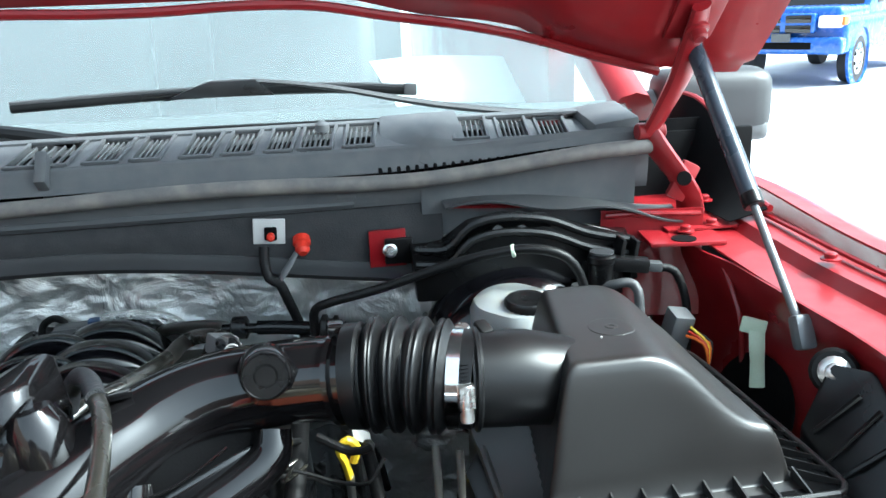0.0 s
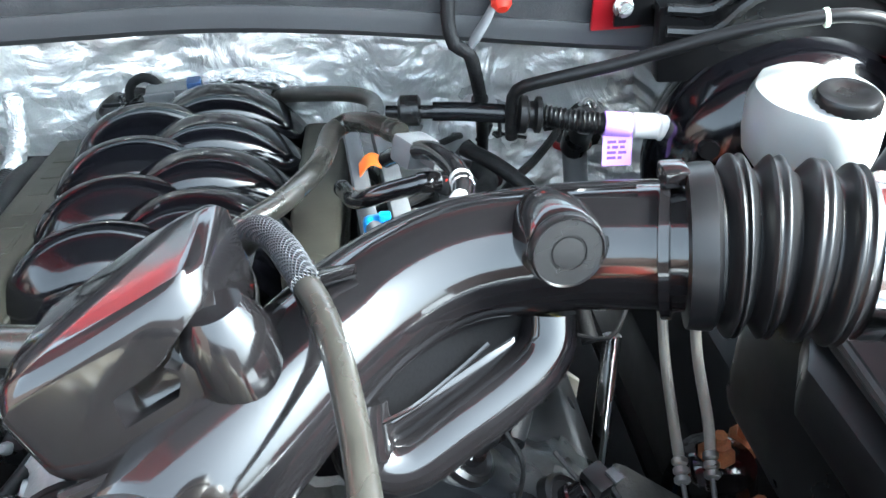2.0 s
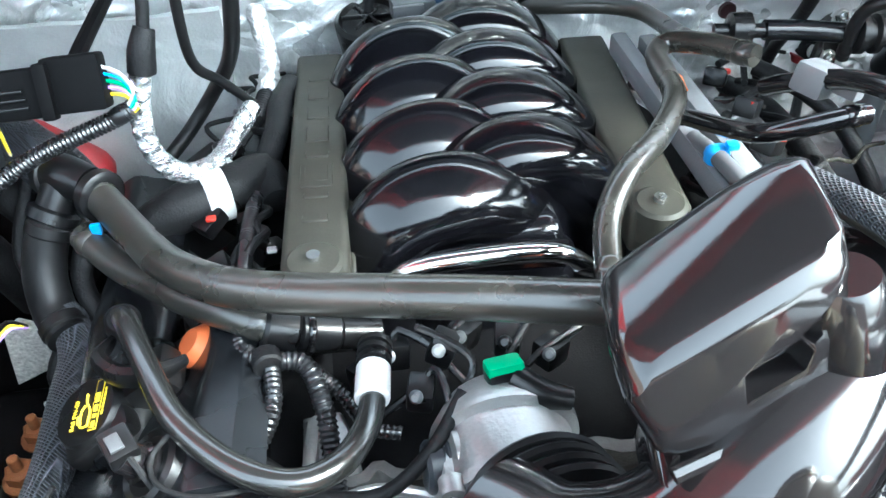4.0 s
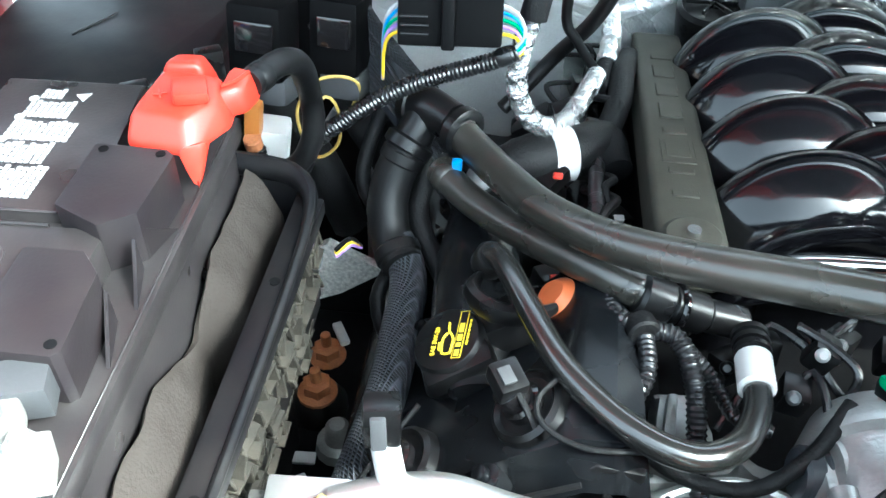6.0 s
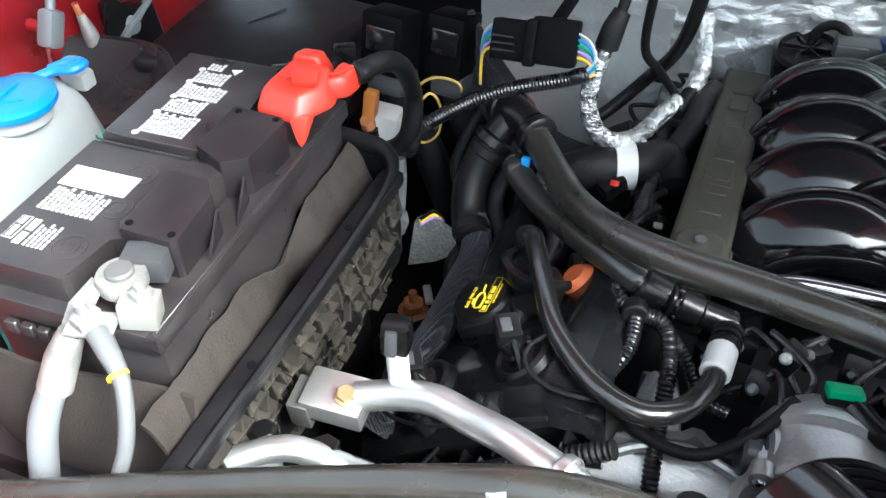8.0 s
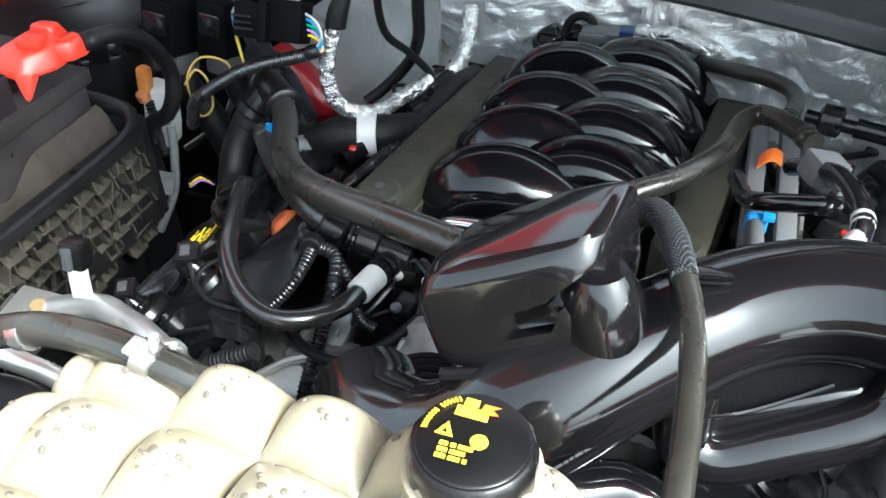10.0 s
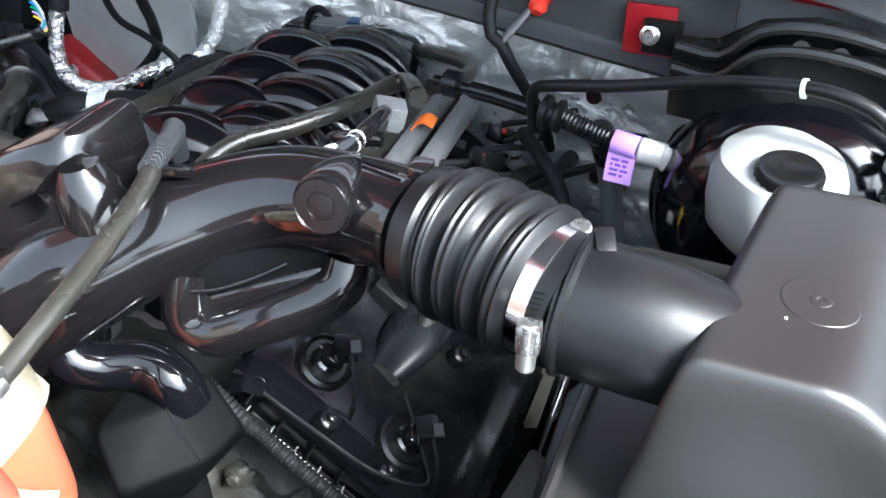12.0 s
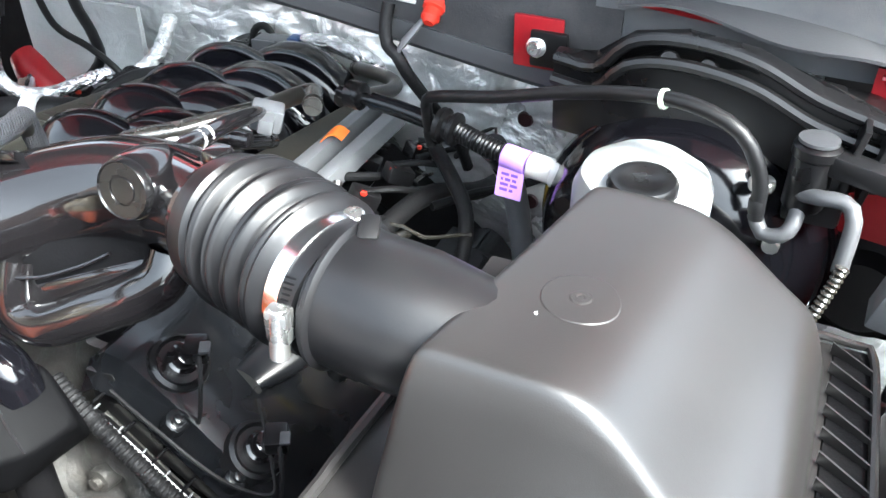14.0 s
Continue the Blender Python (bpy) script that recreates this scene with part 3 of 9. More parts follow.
for a, b in vents + rvents:
    n = 6 if b - a > 0.042 else 5
    for i in range(n):
        x = a + (b - a) * (i + 0.5) / n
        z = 1.402 - 0.010 * ease(0.55, 0.75, x)
        s = brick_at((x, 1.212, z + 0.0040), (0.0030, 0.100, 0.006), 0.001, 11.0, 0, -8, 1)
        part("slat", s, COWL, cowl, smooth=False)
    lift = 1.412 - 0.010 * ease(0.55, 0.75, (a + b) / 2)
    for yy, zz in ((1.166, -0.010), (1.260, 0.0095)):
        part("vent_lip", brick_at(((a + b) / 2 + 0.15 * (yy - 1.212), yy, lift + zz + 0.0015), (b - a + 0.008, 0.006, 0.006), 0.002, 11, 0, 0), COWL, cowl)
    for xx in (a - 0.001, b + 0.001):
        part("vent_lip", brick_at((xx, 1.212, lift + 0.0015), (0.005, 0.100, 0.005), 0.0015, 11.0, 0, -8), COWL, cowl)
    # dark plate under the slats, standing in for the shaded hollow
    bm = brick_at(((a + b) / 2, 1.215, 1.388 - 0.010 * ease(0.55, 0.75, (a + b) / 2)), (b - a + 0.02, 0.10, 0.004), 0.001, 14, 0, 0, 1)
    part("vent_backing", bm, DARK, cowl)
# raised pyramid boss at the wiper pivot
def pyramid():
    bm = bmesh.new()
    bmesh.ops.convex_hull(bm, input=[bm.verts.new(c) for c in ((0.424, 1.262, 1.433), (0.548, 1.262, 1.436), (0.482, 1.158, 1.412), (0.478, 1.134, 1.374), (0.416, 1.172, 1.394), (0.548, 1.166, 1.400), (0.47, 1.25, 1.38))])
    bmesh.ops.bevel(bm, geom=bm.edges[:], offset=0.002, segments=2, affect="EDGES")
    return bm


part("pivot_boss", pyramid(), COWL, cowl)
# row of drain slots and clips on the face
for i in range(26):
    x = 0.412 + 0.0135 * i
    part("drain_slot", brick_at((x, 1.1420, 1.366 + cowl_rise(x)), (0.006, 0.01, 0.011), 0.001, -35, 0, 0, 1), DARK, cowl, smooth=False)
part("end_cap", brick_at((0.785, 1.225, 1.412), (0.075, 0.11, 0.026), 0.008, 8, -6, 0), COWL, cowl)
part("clip", brick_at((0.735, 1.138, 1.355), (0.028, 0.006, 0.014), 0.002), COWL, cowl)
part("clip", brick_at((0.36, 1.140, 1.334), (0.028, 0.006, 0.008), 0.002), COWL, cowl)
part("joint_cover", brick_at((-0.053, 1.16, 1.392), (0.016, 0.05, 0.05), 0.004, -40, 0, 0), COWL, cowl)
part("washer_jet", lathe([(0.006, 0), (0.012, 0.004), (0.010, 0.014), (0.004, 0.018)], (0.335, 1.235, 1.417), (0, -0.2, 1), 12), GREYPL, cowl)

# windscreen, dashboard and the sheet of paper on it
def wind(u, v):
    x = CX - 0.93 + 1.86 * u
    return V(x * (1 - 0.1 * v), 1.335 + 0.70 * v - 0.10 * (abs(x - CX) / 0.86) ** 2 * (1 - v * 0.4) + 0.1, 1.405 + 0.50 * v)


wsc = thing("windscreen", (CX, 1.45, 1.40), "slightly dusty sloping windscreen glass", "windscreen")
ws = part("pane", sheet(wind, 24, 12, 0.005), GLASS, wsc)
ws.visible_shadow = False
part("frit_band", sheet(lambda u, v: wind(u, 0.05 * v) + V(0, 0.004, -0.006), 24, 2, 0.002), INK, wsc, "black printed edge band")
part("lower_trim", sweep([wind(u / 20, 0.0) + V(0, -0.004, 0.002) for u in range(21)], 0.006, 8, 0.05), RUBBER, wsc)
dash = sheet(lambda u, v: V(CX - 0.8 + 1.6 * u, 1.46 + 0.6 * v, 1.33 + 0.06 * math.sin(v * 3)), 10, 8, 0.01)
solo("dashboard", dash, DARKGREY, "dark grey dashboard top behind the windscreen", "dashboard")
pap = sheet(lambda u, v: V(0.50 + 0.42 * u - 0.035 * v, 1.66 + 0.20 * v + 0.010 * math.sin(u * 9), 1.400 + 0.080 * v - 0.012 * u * (1 - v) + 0.006 * math.sin(u * 5)), 24, 8, 0.0015)
solo("paper_sheet", pap, mat("white_sheet_paper", (0.82, 0.82, 0.81), 0.7, vary=0.03), "large white paper sheet lying on the dashboard", "paper")

# cab shell behind the glass, so that the place is closed there
cab = thing("truck_cab", (CX, 2.0, 0.5), "red cab of the truck behind the windscreen", "cab")
part("pillar", sweep([(0.88, 1.36, 1.40), (0.84, 1.75, 1.66), (0.78, 2.06, 1.88)], 0.045, 10, 0.05), RED, cab)
part("pillar", sweep([(-0.93, 1.36, 1.40), (-0.89, 1.75, 1.66), (-0.83, 2.06, 1.88)], 0.045, 10, 0.05), RED, cab)
part("roof", brick_at((CX, 2.8, 1.90), (1.6, 1.5, 0.06), 0.03), RED, cab)
# back wall and left door run up windowless, added height keeps the cab dark
part("back_wall", brick_at((CX, 3.5, 1.32), (1.6, 0.06, 1.12), 0.02), DARKGREY, cab)
for sx, zt in ((-0.93, 1.88), (0.80, 1.60)):
    part("door", brick_at((sx, 2.5, (0.58 + zt) / 2), (0.06, 2.0, zt - 0.58), 0.02), RED, cab)
for sx in (-0.40, 0.30):
    part("seat", brick_at((sx, 2.75, 1.28), (0.52, 0.16, 0.75), 0.06, -12, 0, 0, 3), DARKGREY, cab)

# wiper
wiper = thing("wiper", (0.72, 1.34, 1.40), "black flat wiper blade resting on the windscreen", "wiper")
part("arm", sweep([(0.77, 1.335, 1.402), (0.706, 1.345, 1.410), (0.526, 1.362, 1.436), (0.356, 1.370, 1.472), (0.24, 1.374, 1.488), (0.165, 1.376, 1.489)], [0.013, 0.012, 0.010, 0.008, 0.007, 0.006], 8, 0.03, None, 0.6), DARKGREY, wiper)
part("blade", sweep([(-0.15, 1.378, 1.466), (0.1, 1.384, 1.473), (0.35, 1.386, 1.470), (0.495, 1.382, 1.459)], 0.0075, 8, 0.05, None, 1.2), BLACK, wiper)
part("blade_spine", sweep([(-0.15, 1.374, 1.473), (0.1, 1.380, 1.480), (0.35, 1.382, 1.477), (0.495, 1.378, 1.466)], 0.0035, 6, 0.05), DARKGREY, wiper)
part("blade_end", brick_at((0.492, 1.380, 1.461), (0.022, 0.016, 0.020), 0.003, 0, 4, 0), DARKGREY, wiper)
part("carrier", prism([(0.085, 1.370, 1.464), (0.125, 1.370, 1.480), (0.160, 1.372, 1.492), (0.235, 1.373, 1.492), (0.265, 1.373, 1.464), (0.235, 1.373, 1.470), (0.135, 1.372, 1.468)], (0, -0.012, 0), (0, 0.012, 0), 0.003), BLACK, wiper)
part("pivot_cap", lathe([(0.020, 0), (0.020, 0.010), (0.014, 0.014)], (0.775, 1.332, 1.392), (0, -0.2, 1), 20), BLACK, wiper)
w2 = thing("wiper", (-0.2, 1.33, 1.40), "black wiper arm of the passenger side", "wiper")
part("arm", sweep([(-0.04, 1.30, 1.415), (-0.12, 1.32, 1.43), (-0.3, 1.36, 1.45), (-0.6, 1.38, 1.46)], [0.012, 0.011, 0.009, 0.007], 8, 0.03), BLACK, w2)

# ---- hood, open ----
hood = thing("hood", (CX, 1.12, 1.5), "open red hood with black insulation pad underneath", "hood")
HA = radians(45)
def hood_pt(x, s, off=0.0):
    k = abs(x - CX) / 1.03
    y0, z0 = 1.15, 1.603 - 0.035 * ease(0.40, 0.6, abs(x - CX)) - 0.10 * ease(0.55, 1.0, k) + 0.012 * s * (1 - k * k)
    return V(x, y0 - s * math.cos(HA) - off * math.sin(HA), z0 + s * math.sin(HA) + 0.05 * (1 - k ** 2) * min(1, s / 0.3) - off * math.cos(HA))


part("outer_skin", sheet(lambda u, v: hood_pt(CX - 1.05 + 2.10 * u, 1.25 * v, -0.035), 40, 24, 0.003), RED, hood)
def inner(u, v):
    x, s = CX - 1.04 + 2.08 * u, 1.24 * v
    k = abs(x - CX)
    rib = 0.02 * ease(0.70, 0.74, k) - 0.02 * ease(0.88, 0.92, k) - 0.022 * ease(0.06, 0.01, s)
    return hood_pt(x, s, rib)
part("inner_panel", sheet(inner, 90, 50, 0.003), RED, hood)
part("insulation_pad", sheet(lambda u, v: hood_pt(CX - 0.62 + 1.24 * u, 0.10 + 0.90 * v + 0.05 * abs(u - 0.5), 0.006 + 0.012 * math.sin(math.pi * u) ** 0.3 * math.sin(math.pi * v) ** 0.3), 40, 30, 0.006), FELT, hood, "black felt insulation pad")
part("rear_weatherstrip", sweep([hood_pt(CX - 0.9 + 0.1 * i, 0.006 + 0.004 * (i % 3 == 0), 0.006) for i in range(19)], 0.007, 8, 0.02), RED, hood)
part("pad_hole", lathe([(0.022, 0), (0.018, 0.004), (0.012, 0.005)], hood_pt(0.53, 0.16, 0.022), (0, -math.sin(HA), -math.cos(HA)), 16), DARK, hood)

for sx, nm in ((1, "r"), (-1, "l")):
    X = lambda x: CX + sx * (x - CX)
    hg = new("hinge")
    hg.parent = hood
    hg.location = V(X(0.87), 1.1, 1.28) - hood.location
    part("lower_arm", sweep([(X(0.890), 1.125, 1.275), (X(0.872), 1.10, 1.310), (X(0.850), 1.095, 1.345), (X(0.826), 1.108, 1.380), (X(0.815), 1.12, 1.410)], [0.022, 0.020, 0.017, 0.019, 0.015], 10, 0.015, None, 0.55), RED, hg)
    part("upper_arm", sweep([(X(0.815), 1.12, 1.400), (X(0.828), 1.10, 1.440), (X(0.842), 1.075, 1.490), (X(0.845), 1.045, 1.545), (X(0.84), 1.015, 1.585)], [0.017, 0.018, 0.022, 0.02, 0.016], 10, 0.015, None, 0.6), RED, hg)
    part("mount_plate", brick_at((X(0.845), 1.035, 1.578), (0.07, 0.10, 0.008), 0.003, -45, 0, 0), RED, hg)
    for p in ((X(0.842), 1.03, 1.555), (X(0.85), 1.08, 1.508)):
        part("bolt", lathe([(0.016, 0), (0.016, 0.004), (0.011, 0.006), (0.011, 0.016), (0.008, 0.019)], p, (0, -0.6, -0.8), 12), RED, hg)
    part("pivot", rod((X(0.795), 1.118, 1.405), (X(0.838), 1.118, 1.405), 0.013, 12), RED, hg)
    part("arm_hole", lathe([(0.011, 0), (0.011, 0.003)], (X(0.855), 1.079, 1.338), (-sx * 0.2, -1, 0.1), 14), DARK, hg)
    part("arm_web", brick_at((X(0.862), 1.098, 1.330), (0.030, 0.012, 0.060), 0.005, 0, sx * 28, 0), RED, hg)

    st = thing("gas_strut", (X(0.862), 0.76, 1.2), "black gas strut with a grey rod holding up the hood", "strut", "gas struts")
    lo, hi = V(X(0.862), 0.765, 1.215) if sx > 0 else V(-0.968, 0.903, 1.19), V(X(0.850), 1.065, 1.540)
    mid = lo + (hi - lo) * 0.48
    part("rod", rod(lo, mid, 0.0055, 12), GREYSTEEL, st)
    part("tube", rod(lo + (hi - lo) * 0.40, hi, 0.0125, 16), mat("strut_blue_black", (0.03, 0.04, 0.055), 0.3), st)
    part("tube_collar", rod(lo + (hi - lo) * 0.385, lo + (hi - lo) * 0.43, 0.0135, 16), BLACK, st)
    part("end_fitting", brick_at(lo, (0.022, 0.022, 0.042), 0.006, -27, 0, 0), GREYSTEEL, st)
    part("end_fitting", brick_at(hi, (0.024, 0.024, 0.05), 0.007, -27, 0, 0), BLACK, st)
    part("ball_stud", rod(lo, lo + V(sx * 0.03, 0, 0), 0.007, 12), RED, st)

    # ---- fender ----
    fe = thing("fender", (X(0.95), 0.7, 0.6), "glossy red inner fender with flanges and bolts", "fender", "fenders")
    def wall(u, v, X=X):
        y = -0.15 + 1.42 * u
        z = 0.70 + 0.545 * v
        x = 0.905 - 0.035 * ease(0.8, 1.0, v) - 0.05 * ease(0.70, 0.3, y) * v - 0.012 * ease(0.96, 1.0, y) + 0.02 * ease(0.5, 0.0, v)
        return V(X(x), y, z)
    part("inner_wall", sheet(wall, 44, 22, 0.003), RED, fe)
    def rail(u, v, X=X):
        y = -0.15 + 1.36 * u
        inn = 0.870 - 0.05 * ease(0.70, 0.3, y)
        out = 1.02 - 0.05 * ease(0.6, 0.2, y) + 0.02 * ease(0.9, 1.3, y)
        step = 0.014 * ease(0.42, 0.5, v) - 0.010 * ease(0.82, 0.9, v)
        return V(X(inn + (out - inn) * v), y, 1.245 + step + 0.012 * ease(0.8, 1.2, y))
    part("rail", sheet(rail, 40, 24, 0.003), RED, fe)
    def skin(u, v, X=X):
        y = -0.3 + 1.75 * u
        a = v * 2.0
        return V(X(1.02 + 0.14 * math.sin(a) + 0.03 * ease(0.9, 1.3, y) - 0.06 * ease(0.5, -0.2, y)), y, 1.135 + 0.135 * math.cos(a) - 0.35 * max(0, v - 0.8) + 0.02 * ease(0.6, 1.3, y))
    part("outer_skin", sheet(skin, 30, 18, 0.003), RED, fe)
    part("gusset", brick_at((X(0.845), 1.07, 1.255), (0.11, 0.11, 0.006), 0.002, 0, 0, sx * -8), RED, fe)
    part("gusset_hole", lathe([(0.018, 0), (0.018, 0.002)], (X(0.838), 1.035, 1.2575), (0, 0, 1), 16), DARK, fe)
    def wing(u, v, X=X):
        y = 1.06 + 0.28 * u
        return V(X(0.985 - 0.02 * ease(0.5, 1, u) - 0.055 * (1 - v)), y + 0.01 * (1 - v), 1.268 + (0.018 + 0.145 * ease(0.0, 0.9, u)) * v)
    part("wing_panel", sheet(wing, 20, 10, 0.003), RED, fe)
    part("wing_edge", sweep([wing(k / 10, 1.0) for k in range(11)], 0.006, 8, 0.02), RED, fe)
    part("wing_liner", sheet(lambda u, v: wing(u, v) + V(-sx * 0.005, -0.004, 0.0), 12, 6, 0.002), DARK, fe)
    part("rear_shelf", sheet(lambda u, v: V(X(0.83 + 0.15 * u), 1.07 + 0.2 * v, 1.262 + 0.012 * v), 8, 8, 0.003), RED, fe)
    # dark sheet standing in for the shade in the gap behind the hinge
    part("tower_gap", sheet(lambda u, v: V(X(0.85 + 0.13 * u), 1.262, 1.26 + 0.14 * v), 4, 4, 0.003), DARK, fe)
    for p in ((X(0.852), 1.06, 1.262), (X(0.917), 1.136, 1.287), (X(0.905), 1.085, 1.262), (X(0.955), 0.86, 1.268), (X(0.96), 0.60, 1.262), (X(0.95), 0.35, 1.258)):
        part("bolt", lathe([(0.013, 0), (0.013, 0.002), (0.008, 0.003), (0.008, 0.008), (0.006, 0.0095)], p, (0, 0, 1), 12), RED, fe)
    part("seam_bead", sweep([(X(0.985), y, 1.266 + 0.012 * ease(0.8, 1.2, y)) for y in (-0.1, 0.2, 0.5, 0.8, 1.0, 1.2)], 0.004, 6, 0.05), RED, fe)
    part("seam_bead", sweep([(X(0.868), 0.98, 1.24), (X(0.872), 0.93, 1.18), (X(0.877), 0.92, 1.10), (X(0.885), 0.93, 1.02)], 0.004, 6, 0.03), RED, fe)

mir = thing("door_mirror", (1.2, 1.75, 1.3), "dark grey door mirror housing outside the cab", "mirror")
part("housing", brick_at((1.225, 1.75, 1.362), (0.26, 0.14, 0.15), 0.05, 0, 0, -8, 4), DARKGREY, mir)
part("lower_shell", brick_at((1.225, 1.745, 1.300), (0.24, 0.12, 0.05), 0.022, 0, 0, -8, 3), GREYPL, mir)
part("arm", sweep([(0.86, 1.80, 1.30), (0.98, 1.78, 1.33), (1.1, 1.76, 1.36)], 0.035, 10, 0.04), DARKGREY, mir)

# ---- blue pickup in the lot ----
def pickup():
    bt = new("pickup_truck")
    bt.location = (9.1, 14.07, 0)
    bt.rotation_euler = (0, 0, radians(-50.9))
    tagged(bt, "blue pickup truck parked on the snowy lot", "truck")
    def p(nm, bm, m, par=None, label=""):
        ob = new(nm, mesh_of(nm, bm, m, (0, 0, 0)))
        ob.parent = par or bt
        return tagged(ob, label)
    body = p("body", block(-0.98, 0.98, -0.75, 5.0, 0.50, 1.12, 0.12, 3), BLUEPAINT)
    p("hood_panel", block(-0.90, 0.90, -0.80, 0.75, 1.0, 1.28, 0.10, 3), BLUEPAINT)
    p("cab", prism([(-0.86, 0.65, 1.1), (-0.86, 1.35, 1.86), (-0.86, 2.6, 1.90), (-0.86, 3.1, 1.1)], (0, 0, 0), (1.72, 0, 0), 0.08), BLUEPAINT)
    p("windscreen", prism([(-0.78, 0.68, 1.22), (-0.74, 1.24, 1.80), (0.74, 1.24, 1.80), (0.78, 0.68, 1.22)], (0, -0.03, 0), (0, 0.0, 0)), GLOSS)
    for s in (-1, 1):
        p("side_window", block(s * 0.86 - 0.012, s * 0.86 + 0.012, 1.25, 2.2, 1.28, 1.75, 0.01), GLOSS)
        fl = p("fender_flare", lathe([(0.55, 0), (0.56, 0.05), (0.47, 0.08), (0.45, 0.0)], (s * 0.93, 0, 0.46), (s, 0, 0), 32), BLUEPAINT)
        hl = p("headlight", block(s * 0.74 - 0.18, s * 0.74 + 0.18, -0.93, -0.66, 0.94, 1.14, 0.05, 3), mat("lamp_lens", (0.7, 0.72, 0.72), 0.12, bump=0))
        p("indicator", block(s * 0.92 - 0.05, s * 0.92 + 0.05, -0.86, -0.62, 0.98, 1.12, 0.03), ORANGE, hl)
        p("fog_lamp", lathe([(0.07, 0), (0.08, 0.02), (0.06, 0.04)], (s * 0.72, -0.92, 0.62), (0, -1, 0), 16), CHROME)
        for y in (0, 3.57):
            w = p("wheel", lathe([(0.30, -0.13), (0.38, -0.12), (0.40, -0.06), (0.40, 0.08), (0.38, 0.12), (0.28, 0.13), (0.26, 0.10)], (s * 0.86, y, 0.40), (s, 0, 0), 32), TYRE)
            rim = p("rim", lathe([(0.265, 0.06), (0.265, 0.115), (0.20, 0.10), (0.06, 0.12), (0.04, 0.13)], (s * 0.86, y, 0.40), (s, 0, 0), 32, lobes=lambda t, k: 1), ALUTUBE, w)
            for i in range(6):
                a = i * math.pi / 3 + 0.5
                p("spoke_gap", brick_at((s * (0.86 + 0.106), y + 0.16 * math.cos(a), 0.40 + 0.16 * math.sin(a)), (0.016, 0.07, 0.07), 0.015), DARK, w)
    p("bumper", block(-0.98, 0.98, -0.98, -0.70, 0.52, 0.80, 0.07, 3), BLUEPAINT)
    gr = p("grille", block(-0.52, 0.52, -0.93, -0.75, 0.86, 1.18, 0.04, 3), BLUEPAINT)
    for sx in (-1, 1):
        for z in (0.93, 1.09):
            p("grille_opening", block(sx * 0.25 - 0.21, sx * 0.25 + 0.21, -0.945, -0.90, z - 0.065, z + 0.065, 0.02), GLOSS, gr)
    p("lower_intake", block(-0.5, 0.5, -0.99, -0.9, 0.60, 0.72, 0.02), DARK)
    p("number_plate", block(-0.16, 0.16, -1.0, -0.97, 0.72, 0.86, 0.01), GREYPL)
    return bt


pickup()

# ---- air filter box ----
box = thing("air_filter_box", (0.63, 0.70, 1.0), "black plastic air filter box with a rounded sloping lid", "air box")


def lid_z(x, y):
    top = 1.296 - 0.02 * (0.8 - y) * 0.2
    left = 1.15 + (x - 0.502 - 0.17 * max(0, y - 0.58)) * 7.0
    front = 1.15 + (y - 0.576) * 7.5
    back = 1.15 + (0.866 - y) * 3.2
    sx = 0.594 + 0.10 * max(0, y - 0.58)
    slope = 1.300 - 0.094 * ease(sx, sx + 0.125, x)
    right = 1.15 + (0.748 - x) * 4.0
    return max(1.146, smin(top, left, front, back, slope, right, k=0.019))


part("lid", sheet(lambda u, v: V(0.470 + 0.312 * u, 0.522 + 0.348 * v, lid_z(0.470 + 0.312 * u, 0.522 + 0.348 * v)), 110, 116, 0.003), BOXPL, box, angle=60)
def badge(u, v):
    r, a = 0.0245 * u, 2 * math.pi * v
    x, y = 0.597 + r * math.cos(a), 0.676 + r * math.sin(a)
    return V(x, y, lid_z(x, y) + (0.0007 if u < 0.97 else -0.0006) + (0.0007 if 0.12 < u < 0.26 else 0.0))
part("lid_badge", sheet(badge, 40, 48), BOXPL, box, angle=80)
# flange and lower tub
part("flange", block(0.462, 0.787, 0.545, 0.884, 1.136, 1.147, 0.004), BOXPL, box)
part("tub", block(0.478, 0.776, 0.562, 0.868, 0.92, 1.137, 0.02), BLACK, box)
part("front_lip", sweep([(0.465, 0.70, 1.150), (0.462, 0.59, 1.150), (0.475, 0.547, 1.150), (0.60, 0.539, 1.150), (0.772, 0.539, 1.150)], 0.005, 8, 0.02), BOXPL, box)
part("outer_lip", sweep([(0.772, 0.539, 1.151), (0.787, 0.553, 1.151), (0.789, 0.60, 1.151), (0.787, 0.75, 1.151), (0.783, 0.87, 1.151), (0.768, 0.884, 1.151), (0.70, 0.886, 1.151)], 0.0035, 8, 0.02), BOXPL, box)
for i in range(13):
    y = 0.565 + 0.0245 * i
    part("rib", prism([(0.752, y + 0.012, 1.148), (0.787, y - 0.008, 1.148), (0.787, y - 0.008, 1.1525), (0.752, y + 0.012, 1.158)], (0, -0.001, 0), (0, 0.001, 0)), BOXPL, box, smooth=False)
for i in range(9):
    x = 0.50 + 0.031 * i
    part("rib", prism([(x, 0.580, 1.148), (x, 0.539, 1.148), (x, 0.539, 1.151), (x, 0.580, 1.160)], (-0.001, 0, 0), (0.001, 0, 0)), BOXPL, box, smooth=False)
# black strips between the ribs, standing in for the shade there
part("rim_channel", block(0.754, 0.784, 0.549, 0.880, 1.146, 1.1482, 0.001, 1), DARK, box)
part("rim_channel", block(0.480, 0.752, 0.543, 0.559, 1.146, 1.1482, 0.001, 1), DARK, box)
